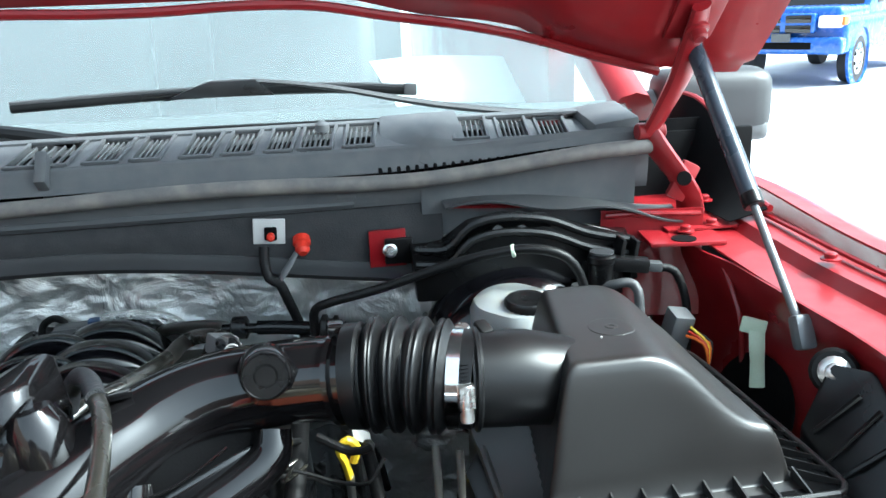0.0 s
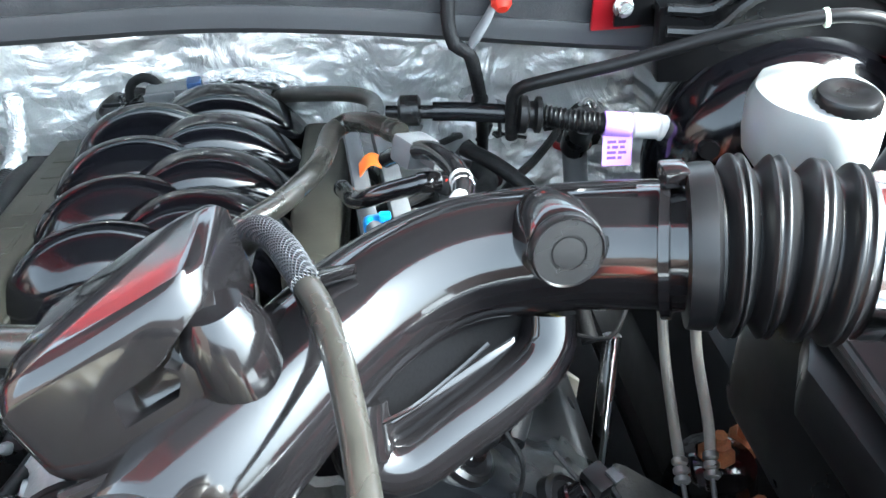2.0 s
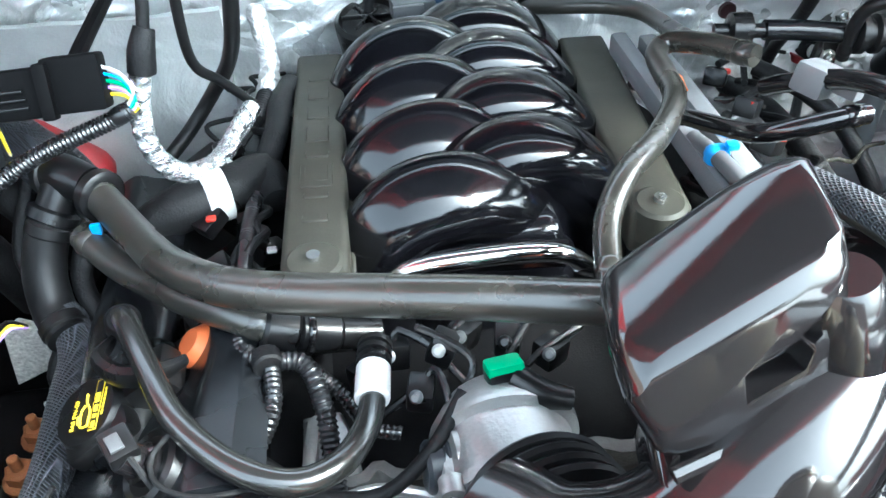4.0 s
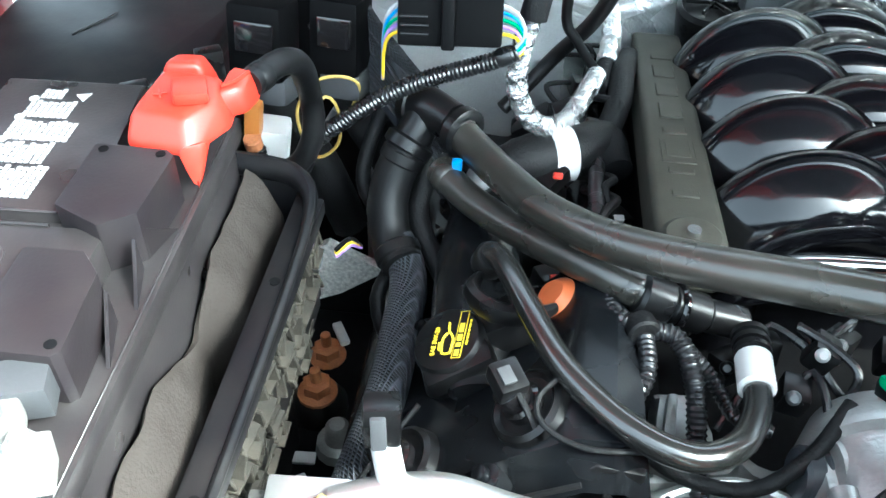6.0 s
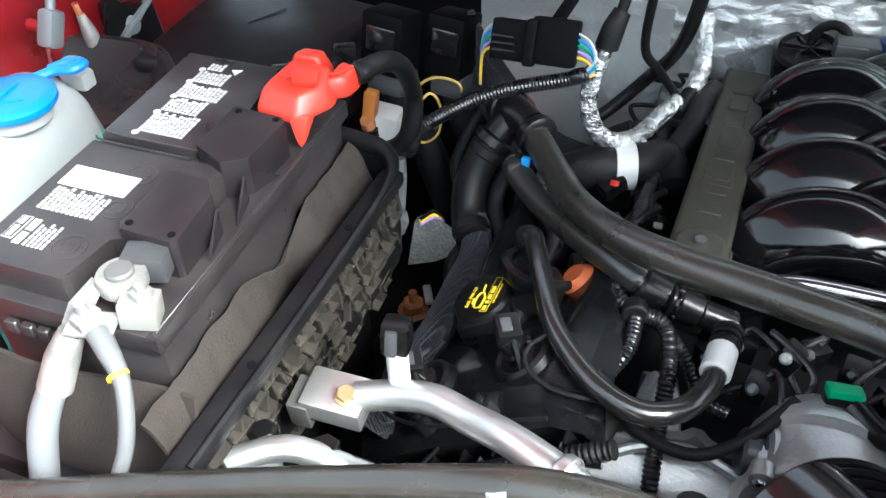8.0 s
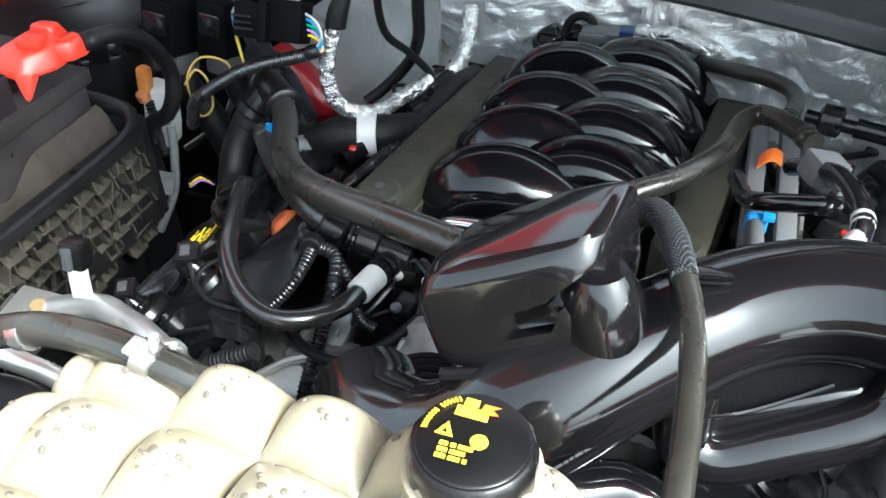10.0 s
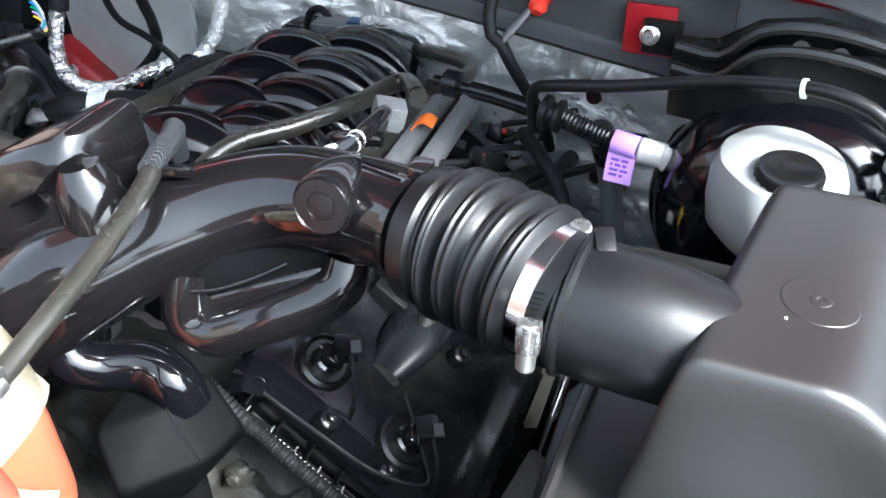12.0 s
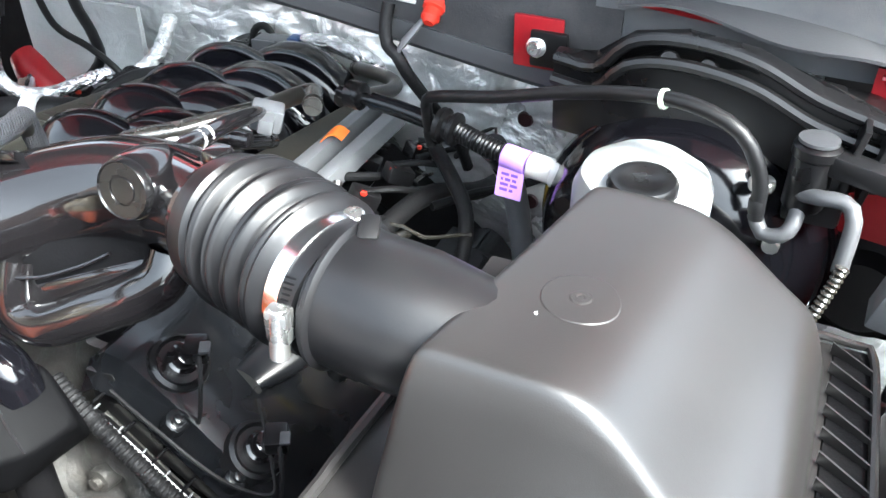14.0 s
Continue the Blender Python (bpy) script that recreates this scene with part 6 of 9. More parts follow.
# throttle body and its ring in front of the manifold
tb = thing("throttle_body", (-0.14, 0.75, 0.95), "cast aluminium throttle body with a black rubber collar", "throttle body")
part("housing", lathe([(0.052, 0), (0.060, 0.004), (0.060, 0.014), (0.053, 0.018), (0.053, 0.06), (0.060, 0.064), (0.060, 0.075), (0.045, 0.10)], (-0.120, 0.705, 1.000), (0.0, 1, 0.0), 36), CASTALU, tb)
part("motor", brick_at((-0.157, 0.74, 0.985), (0.05, 0.07, 0.08), 0.012, 0, 10, 0), CASTALU, tb)
SLATE = mat("slate_plastic", (0.030, 0.034, 0.040), 0.35)
part("motor_cap", lathe([(0.018, 0), (0.021, 0.002), (0.021, 0.010), (0.019, 0.012), (0.021, 0.014), (0.021, 0.024), (0.018, 0.027), (0.001, 0.028)], (-0.160, 0.752, 1.006), (-1, -0.10, 0.1), 28), SLATE, tb)
part("motor_flange", lathe([(0.022, 0), (0.028, 0.001), (0.028, 0.007), (0.023, 0.009), (0.023, 0.012), (0.030, 0.013), (0.030, 0.018), (0.024, 0.02)], (-0.148, 0.753, 1.005), (-1, -0.10, 0.1), 28), CASTALU, tb)
for k in range(3):
    a = 2.1 * k + 0.4
    part("flange_bolt", lathe([(0.0055, 0), (0.0055, 0.004), (0.003, 0.005)], V(-0.120, 0.700, 1.000) + V(math.cos(a), 0, math.sin(a)) * 0.064, (0, -1, 0.1), 6), STEEL, tb)
    part("bolt_lug", lathe([(0.010, -0.012), (0.010, 0.003), (0.008, 0.004)], V(-0.120, 0.706, 1.000) + V(math.cos(a), 0, math.sin(a)) * 0.062, (0, -1, 0.0), 14), CASTALU, tb)
part("hose_stub", rod((-0.150, 0.790, 1.010), (-0.128, 0.755, 1.036), 0.011, 18), CASTALU, tb)
part("stub_bead", lathe([(0.010, 0), (0.0145, 0.001), (0.0145, 0.006), (0.010, 0.007)], (-0.132, 0.761, 1.031), (0.45, -0.75, 0.5), 18), CASTALU, tb)
for k in range(4):
    part("collar_ring", lathe([(0.050, 0), (0.060, 0.002), (0.062, 0.006), (0.060, 0.010), (0.050, 0.012)], V(-0.108, 0.708, 1.012) + V(0.003, -0.013, 0.006) * k, (0.2, -1, 0.35), 36), RUBBER, tb)
tb.location += V(0.010, 0.002, 0.004)
eb_ = thing("front_bracket", (-0.24, 0.79, 0.93), "rough cast aluminium bracket bolted beside the throttle body", "bracket")
part("plate", prism([(-0.272, 0.823, 1.0), (-0.238, 0.826, 1.0), (-0.228, 0.790, 0.998), (-0.222, 0.752, 0.992), (-0.282, 0.742, 0.992), (-0.266, 0.785, 0.996)], (0, 0, -0.03), (0, 0, 0), 0.005), CASTALU, eb_)
part("rib", prism([(-0.262, 0.815, 1.0), (-0.254, 0.815, 1.0), (-0.262, 0.750, 0.994), (-0.272, 0.750, 0.994)], (0, 0, 0), (0, 0, 0.012), 0.003), CASTALU, eb_)
part("bolt", lathe([(0.009, 0), (0.009, 0.007), (0.005, 0.008)], (-0.242, 0.775, 0.997), (0, -0.1, 1), 6), STEEL, eb_)
part("casting", hull([(-0.315, 0.706, 0.965), (-0.285, 0.740, 0.990), (-0.225, 0.760, 0.992), (-0.160, 0.752, 0.985), (-0.150, 0.715, 0.968), (-0.30, 0.700, 0.90), (-0.15, 0.705, 0.90), (-0.16, 0.76, 0.90), (-0.29, 0.75, 0.90)], 0.010, 3), CASTALU, eb_)
part("casting_rib", sweep([(-0.300, 0.712, 0.975), (-0.262, 0.735, 0.994), (-0.215, 0.748, 0.997), (-0.165, 0.740, 0.988)], 0.005, 8, 0.01), CASTALU, eb_)
gs = thing("green_sensor", (-0.118, 0.81, 1.0), "black sensor with a green connector on the throttle body", "sensor")
part("green_cap", brick_at((-0.114, 0.790, 1.056), (0.030, 0.020, 0.010), 0.004, -20, 0, 8), GREENPL, gs)
part("body", brick_at((-0.112, 0.786, 1.040), (0.032, 0.024, 0.036), 0.005, -20, 0, 8), BLACK, gs)
part("nozzle", sweep([(-0.108, 0.785, 1.046), (-0.088, 0.772, 1.040), (-0.065, 0.768, 1.034)], [0.014, 0.012, 0.009], 14, 0.008), BLACK, gs)
gs.location += V(0.006, 0.007, 0.011)
hose("chrome_pipe", [(-0.20, 0.93, 1.02), (-0.17, 0.925, 1.056), (-0.11, 0.92, 1.068), (-0.04, 0.92, 1.065), (0.0, 0.93, 1.03)], 0.009, CHROME, "bright metal pipe in front of the manifold", "pipe")

# ---- battery, its tray and blanket ----
LEADGREY = mat("dull_lead_post", (0.12, 0.12, 0.118), 0.5, 0.4, 0.2, 150, 0.2)
VENT = mat("vent_cover_plastic", (0.010, 0.0078, 0.0092), 0.42, spec=0.3, bump=0.05, vary=0.15, dust=0.02)
bat = thing("battery", (-0.69, 0.73, 0.99), "dark car battery with white printed labels", "battery")
part("case", block(-0.775, -0.610, 0.576, 0.902, 0.992, 1.160, 0.006), BATT, bat)
part("ledge", block(-0.780, -0.6055, 0.568, 0.909, 1.152, 1.171, 0.003), BATT, bat)
part("ledge_line", block(-0.6100, -0.6088, 0.574, 0.904, 1.1705, 1.1722, 0.0004, 1), BATT, bat)
part("front_panel", prism([(-0.777, 0.580, 1.170), (-0.688, 0.580, 1.170), (-0.684, 0.584, 1.170), (-0.682, 0.632, 1.170), (-0.660, 0.634, 1.170), (-0.640, 0.708, 1.170), (-0.640, 0.7415, 1.170), (-0.777, 0.7415, 1.170)], (0, 0, 0), (0, 0, 0.027), 0.003), BATT, bat, angle=25)
part("rear_panel", prism([(-0.777, 0.7515, 1.170), (-0.640, 0.7515, 1.170), (-0.640, 0.812, 1.170), (-0.668, 0.816, 1.170), (-0.672, 0.906, 1.170), (-0.779, 0.906, 1.170)], (0, 0, 0), (0, 0, 0.027), 0.003), BATT, bat, angle=25)
part("channel", block(-0.775, -0.632, 0.739, 0.754, 1.170, 1.190, 0.001, 1), BATT, bat)
part("channel_lip", sweep([(-0.772, 0.7535, 1.1975), (-0.755, 0.7525, 1.1975), (-0.70, 0.7525, 1.1975), (-0.676, 0.7525, 1.1975)], 0.0012, 6, 0.01), BATT, bat)
part("channel_lip", sweep([(-0.776, 0.745, 1.1975), (-0.764, 0.741, 1.1975), (-0.70, 0.7405, 1.1975), (-0.676, 0.7405, 1.1975)], 0.0012, 6, 0.01), BATT, bat)
part("vent_cover", prism([(-0.6735, 0.638, 1.188), (-0.670, 0.632, 1.188), (-0.624, 0.630, 1.188), (-0.620, 0.634, 1.188), (-0.6235, 0.692, 1.188), (-0.638, 0.709, 1.188), (-0.674, 0.7095, 1.188)], (0, 0, -0.018), (0, 0, 0.021), 0.0016, 2), VENT, bat, angle=25)
part("vent_cover", prism([(-0.673, 0.748, 1.188), (-0.640, 0.731, 1.188), (-0.620, 0.744, 1.188), (-0.616, 0.804, 1.188), (-0.622, 0.810, 1.188), (-0.672, 0.8135, 1.188)], (0, 0, -0.018), (0, 0, 0.021), 0.0016, 2), VENT, bat, angle=25)
for p in ((-0.666, 0.640), (-0.627, 0.638), (-0.664, 0.806), (-0.625, 0.804)):
    part("screw_hole", lathe([(0.0034, 0), (0.0034, 0.001)], (*p, 1.2086), (0, 0, 1), 10), DARK, bat)
for y0, y1 in ((0.690, 0.655), (0.735, 0.700), (0.745, 0.775)):
    part("gusset", prism([(-0.6215, y0, 1.171), (-0.6215, y0, 1.196), (-0.613, y1, 1.171)], (-0.0012, 0, 0), (0.0012, 0, 0)), VENT, bat, smooth=False)
for p in ((-0.704, 0.612), (-0.704, 0.708), (-0.698, 0.664), (-0.730, 0.806)):
    for r in (0.0135, 0.0075):
        part("filler_ring", sweep([V(p[0] + r * math.cos(a * math.pi / 8), p[1] + r * math.sin(a * math.pi / 8), 1.1970) for a in range(17)], 0.0007, 6, 0.004), BATT, bat)
lm = lambda x, y, r: at((x, y, 1.1971), 0, 0, r)
part("blank_label", block(-0.0325, 0.0325, -0.0135, 0.0135, 0, 0.0007, 0.0003, 1, lm(-0.7325, 0.6895, 0)), PAPER, bat, "white paper label, its lettering gone")
bars(lm(-0.734, 0.659, 90), 12, 0.030, 0.0046, PRINT, bat, seed=2, height=0.62)
bars(lm(-0.7315, 0.616, 90), 5, 0.028, 0.0042, PRINT, bat, seed=3, height=0.5)
bars(lm(-0.7475, 0.619, 90), 1, 0.034, 0.008, PRINT, bat, seed=13, height=0.8)
part("print_badge", block(-0.0135, 0.0135, -0.0052, 0.0052, 0, 0.0006, 0.0002, 1, lm(-0.7585, 0.619, 90)), PRINT, bat)
part("print_badge_inside", block(-0.0125, 0.0125, -0.0042, 0.0042, 0.0006, 0.0009, 0, 1, lm(-0.7585, 0.619, 90)), BATT, bat)
bars(lm(-0.7585, 0.619, 90) @ pose(0, 0, 0.0008), 1, 0.023, 0.0060, PRINT, bat, seed=23, height=0.75, thick=0.0004)
for k, (x, y, n, w) in enumerate(((-0.724, 0.782, 11, 0.034), (-0.727, 0.813, 9, 0.024), (-0.725, 0.840, 11, 0.026), (-0.730, 0.866, 8, 0.022), (-0.735, 0.886, 4, 0.013))):
    bars(lm(x, y, 90), n, w, 0.0043, PRINT, bat, seed=40 + k, height=0.72)
for y in (0.762, 0.797, 0.826, 0.854, 0.878):
    part("print_symbol", lathe([(0.0036, 0), (0.0036, 0.0007), (0.0026, 0.0007), (0.0026, 0.0002)], (-0.747, y, 1.1971), (0, 0, 1), 12), PRINT, bat)
part("print_symbol", lathe([(0.0065, 0), (0.0065, 0.0007), (0.0035, 0.0007), (0.0035, 0.0002)], (-0.712, 0.884, 1.1971), (0, 0, 1), 3), PRINT, bat)
for i in range(4):
    part("end_tooth", block(-0.748 + 0.015 * i, -0.737 + 0.015 * i, 0.564, 0.570, 1.136, 1.148, 0.001, 1), BATT, bat)
bat.rotation_euler = (0, 0, radians(2.3))

tc_ = thing("terminal_cover", (-0.63, 0.86, 1.16), "bright red plastic cover over the positive battery terminal", "terminal cover")
part("shell", hull([(-0.663, 0.822, 1.197), (-0.614, 0.818, 1.197), (-0.596, 0.858, 1.197), (-0.602, 0.893, 1.197), (-0.656, 0.900, 1.197), (-0.660, 0.838, 1.220), (-0.622, 0.834, 1.221), (-0.606, 0.858, 1.222), (-0.610, 0.884, 1.224), (-0.652, 0.888, 1.226)], 0.005, 3), REDCAP, tc_)
part("rear_hood", hull([(-0.656, 0.880, 1.20), (-0.620, 0.884, 1.20), (-0.622, 0.918, 1.20), (-0.654, 0.914, 1.20), (-0.652, 0.882, 1.232), (-0.624, 0.885, 1.232), (-0.628, 0.904, 1.229), (-0.648, 0.902, 1.229)], 0.005, 3), REDCAP, tc_)
part("skirt", hull([(-0.624, 0.818, 1.206), (-0.606, 0.828, 1.206), (-0.610, 0.820, 1.174), (-0.615, 0.816, 1.174), (-0.622, 0.828, 1.19), (-0.606, 0.84, 1.20)], 0.003, 2), REDCAP, tc_)
part("lid", brick_at((-0.623, 0.858, 1.2265), (0.024, 0.026, 0.009), 0.003, 0, 4, 22), REDCAP, tc_)
part("cable_ear", hull([(-0.606, 0.862, 1.200), (-0.590, 0.874, 1.200), (-0.585, 0.898, 1.200), (-0.604, 0.902, 1.200), (-0.608, 0.866, 1.221), (-0.594, 0.876, 1.221), (-0.591, 0.895, 1.223), (-0.606, 0.898, 1.227)], 0.004, 2), REDCAP, tc_)
part("ear_ridge", sweep([(-0.606, 0.872, 1.2235), (-0.599, 0.878, 1.2230), (-0.592, 0.892, 1.2240)], 0.0016, 6, 0.004), REDCAP, tc_)
part("plus_mark", brick_at((-0.644, 0.856, 1.2235), (0.010, 0.0018, 0.0016), 0.0004, 2, 0, 20, 1), REDCAP, tc_)
part("plus_mark", brick_at((-0.644, 0.856, 1.2235), (0.0018, 0.010, 0.0016), 0.0004, 2, 0, 20, 1), REDCAP, tc_)

ng = thing("battery_clamp", (-0.645, 0.60, 1.16), "pale lead clamp on the negative battery post", "battery clamp")
part("post", lathe([(0.011, -0.03), (0.0108, 0.004), (0.0095, 0.0055), (0.001, 0.006)], (-0.627, 0.597, 1.187), (0, 0, 1), 24), LEADGREY, ng)
part("ring", lathe([(0.012, 0), (0.0185, 0.0), (0.0190, 0.002), (0.0190, 0.010), (0.0180, 0.012), (0.0115, 0.012)], (-0.627, 0.597, 1.176), (0, 0, 1), 28), LEAD, ng)
part("ear", prism([(-0.645, 0.602, 1.176), (-0.640, 0.582, 1.176), (-0.628, 0.578, 1.176), (-0.612, 0.584, 1.176), (-0.610, 0.597, 1.176)], (0, 0, 0), (0, 0, 0.0115), 0.0012), LEAD, ng)
part("bolt_block", brick_at((-0.603, 0.583, 1.172), (0.028, 0.022, 0.024), 0.002, 0, 6, 22), LEAD, ng)
part("bolt", lathe([(0.0085, 0), (0.0085, 0.006), (0.005, 0.007), (0.005, 0.012)], (-0.600, 0.585, 1.184), (0.1, 0.05, 1), 6), LEAD, ng)
part("split_cover", brick_at((-0.622, 0.621, 1.180), (0.034, 0.024, 0.022), 0.0015, 0, 0, 18), DARKGREY, ng)
part("strap", prism([(-0.648, 0.590, 1.184), (-0.634, 0.582, 1.184), (-0.634, 0.560, 1.172), (-0.640, 0.545, 1.150), (-0.660, 0.546, 1.148), (-0.658, 0.570, 1.172)], (0, 0, -0.004), (0, 0, 0.0), 0.001), LEAD, ng)
part("barrel", sweep([(-0.648, 0.556, 1.158), (-0.654, 0.545, 1.140), (-0.660, 0.532, 1.115)], [0.010, 0.013, 0.0135], 14, 0.006), LEAD, ng)
part("foot_plate", brick_at((-0.630, 0.560, 1.168), (0.036, 0.022, 0.004), 0.001, 10, 0, 15), LEAD, ng)
part("stud", rod((-0.630, 0.560, 1.160), (-0.630, 0.557, 1.194), 0.0045, 12), LEAD, ng)
part("stud_nut", lathe([(0.011, 0), (0.011, 0.010), (0.008, 0.012)], (-0.630, 0.559, 1.171), (0, -0.1, 1), 6), LEAD, ng)
part("thick_cable", sweep([(-0.660, 0.532, 1.118), (-0.666, 0.518, 1.095), (-0.670, 0.505, 1.06), (-0.675, 0.495, 1.00), (-0.67, 0.50, 0.90)], [0.011, 0.0115, 0.0115, 0.011, 0.011], 14, 0.01), mat("grey_tape", (0.12, 0.125, 0.135), 0.6, bump=0.2), ng)
part("thin_cable", sweep([(-0.622, 0.556, 1.166), (-0.606, 0.546, 1.160), (-0.590, 0.534, 1.146), (-0.582, 0.512, 1.11), (-0.592, 0.49, 1.06), (-0.60, 0.48, 0.98)], [0.009, 0.008, 0.006, 0.006, 0.006, 0.006], 12, 0.008), GREYPL, ng)
part("cable_band", lathe([(0.0075, 0), (0.0082, 0), (0.0082, 0.003), (0.0075, 0.003)], (-0.596, 0.538, 1.152), (0.7, -0.5, -0.5), 14), YELLOWW, ng)
ng.location += V(-0.015, 0.002, 0.012)

bl = thing("battery_blanket", (-0.69, 0.73, 0.95), "grey-brown felt heat blanket wrapped round the battery", "blanket")
def blank(u, v):
    y = 0.53 + 0.375 * u
    edge = 0.752 + 0.012 * (0.5 - v)
    lobe = ease(edge, edge + 0.045, y) if y > edge else ease(edge, edge - 0.075, y) ** 0.8
    z = 1.010 + (0.086 + 0.030 * lobe) * v
    x = -0.6035 - 0.04 * (y - 0.73) + (0.002 + 0.020 * lobe) * min(1, (1.0 - v) * 2.6) ** 0.5 * (0.55 + 0.45 * ease(0, 0.5, v))
    return V(x + 0.002 * noise.noise(V(y * 20, z * 20, 0)) + 0.0014 * noise.noise(V(y * 70, z * 50, 3)) + 0.003 * noise.noise(V(y * 30, z * 9, 7)), y, z)
part("side_flap", sheet(blank, 110, 26, 0.004), BLANKET, bl)
part("front_flap", sheet(lambda u, v: V(-0.79 + 0.215 * u, 0.562 - 0.012 * math.sin(math.pi * v) - 0.008 * math.sin(5 * u), 0.95 + 0.17 * v), 30, 14, 0.004), BLANKET, bl)

tr = thing("battery_tray", (-0.69, 0.73, 0.9), "black plastic battery tray with a dirty honeycomb side wall", "battery tray")
part("floor", block(-0.82, -0.58, 0.53, 0.90, 0.955, 0.990, 0.008), MATT, tr)
part("rim", sweep([(-0.552, 0.52, 1.106), (-0.551, 0.70, 1.107), (-0.553, 0.86, 1.110), (-0.570, 0.912, 1.113), (-0.62, 0.928, 1.113), (-0.76, 0.93, 1.113)], [0.0035, 0.0035, 0.004, 0.009, 0.009, 0.009], 10, 0.012, None, 1.2), MATT, tr)
part("ledge", block(-0.572, -0.548, 0.50, 0.90, 1.092, 1.107, 0.003), MATT, tr)
part("inner_wall", block(-0.575, -0.568, 0.52, 0.92, 0.96, 1.10, 0.002), MATT, tr)
part("back_wall", block(-0.80, -0.57, 0.922, 0.934, 0.96, 1.105, 0.004), MATT, tr)
# honeycomb of thin broken ribs, dusty, standing off the wall
web_mesh = [mesh_of("web", brick_at((0, 0, 0), (0.016, 0.0032, 0.020 + 0.003 * k), 0.0008, 12 - 24 * (k % 2), 0, -8 + 8 * k, 1), DIRTY, (0, 0, 0), False) for k in range(3)]
floor_mesh = mesh_of("web", brick_at((0, 0, 0), (0.017, 0.026, 0.0034), 0.0008, 0, 16, 0, 1), DIRTY, (0, 0, 0), False)
rng = random.Random(8)
for r in range(6):
    for c in range(15):
        for me in (web_mesh[(c + r) % 2], web_mesh[(c + r + 1) % 2 * 2], floor_mesh):
            if rng.random() < 0.12:
                continue
            o = new("web", me)
            o.parent = tr
            o.location = V(-0.560 - 0.0035 * r + rng.uniform(-0.004, 0.004), 0.505 + 0.027 * c + 0.013 * (r % 2) + (0.009 if me is web_mesh[0] else -0.004), 1.086 - 0.026 * r - (0.012 if me is floor_mesh else 0)) - place_of(tr)
            o.rotation_euler = (rng.uniform(-0.10, 0.10), rng.uniform(-0.14, 0.14), rng.uniform(-0.10, 0.10))
for p in ((-0.566, 0.80), (-0.564, 0.62)):
    part("tray_bolt_hole", lathe([(0.004, 0), (0.004, 0.001)], (p[0] + 0.004, p[1], 1.1072), (0, 0, 1), 10), DARK, tr)
part("stand", block(-0.80, -0.60, 0.56, 0.90, 0.60, 0.958, 0.01), DARK, tr)

# ---- washer bottle ----
wr = thing("washer_reservoir", (-0.88, 0.74, 0.95), "milky washer fluid bottle, blue-green fluid inside, blue flip cap", "reservoir")
part("bottle", loft([(1.118, -0.986, -0.864, 0.602, 0.858), (1.145, -0.985, -0.872, 0.604, 0.856), (1.160, -0.983, -0.882, 0.610, 0.852), (1.171, -0.978, -0.894, 0.620, 0.845), (1.177, -0.968, -0.906, 0.635, 0.832), (1.179, -0.95, -0.92, 0.66, 0.81)]), TANKWHITE, wr)
part("fluid_part", loft([(0.95, -0.985, -0.850, 0.60, 0.86), (1.06, -0.986, -0.851, 0.60, 0.86), (1.09, -0.986, -0.856, 0.601, 0.859), (1.1182, -0.986, -0.864, 0.602, 0.858)]), mat("teal_fluid_plastic", (0.13, 0.36, 0.32), 0.38, sss=0.4, bump=0.03), wr)
part("neck", rod((-0.914, 0.762, 1.165), (-0.914, 0.762, 1.186), 0.034, 28), TANKWHITE, wr)
cap_ = part("cap", lathe([(0.041, 0), (0.043, 0.003), (0.043, 0.008), (0.039, 0.011), (0.030, 0.0125), (0.001, 0.013)], (-0.914, 0.762, 1.184), (0, 0, 1), 36), BLUECAP, wr, "bright blue flip cap")
part("cap_mark", sweep([(-0.934, 0.752, 1.197), (-0.914, 0.742, 1.1975), (-0.892, 0.757, 1.197)], 0.0018, 6, 0.006), BLUECAP, cap_)
part("cap_mark", sweep([(-0.914, 0.745, 1.197), (-0.916, 0.762, 1.1985), (-0.919, 0.779, 1.197)], 0.0018, 6, 0.006), BLUECAP, cap_)
part("hinge_loop", sweep([(-0.925, 0.798, 1.188), (-0.908, 0.818, 1.192), (-0.89, 0.824, 1.194), (-0.888, 0.838, 1.194), (-0.905, 0.838, 1.192), (-0.92, 0.822, 1.188)], 0.0055, 8, 0.006), BLUECAP, wr)
part("tab", brick_at((-0.905, 0.86, 1.165), (0.03, 0.02, 0.02), 0.004), TANKWHITE, wr)
for ob in wr.children:
    if ob.name.split(".")[0] in ("neck", "cap", "hinge_loop"):
        ob.location += V(0.012, 0.008, 0.002)
hk = thing("wiring_hook", (-0.815, 0.61, 1.05), "black plastic wiring hook beside the washer bottle", "hook")
part("hook", sweep([(-0.825, 0.585, 1.05), (-0.825, 0.59, 1.13), (-0.815, 0.61, 1.15), (-0.802, 0.62, 1.14), (-0.80, 0.618, 1.11)], [0.018, 0.014, 0.012, 0.01, 0.008], 10, 0.008), BLACK, hk)

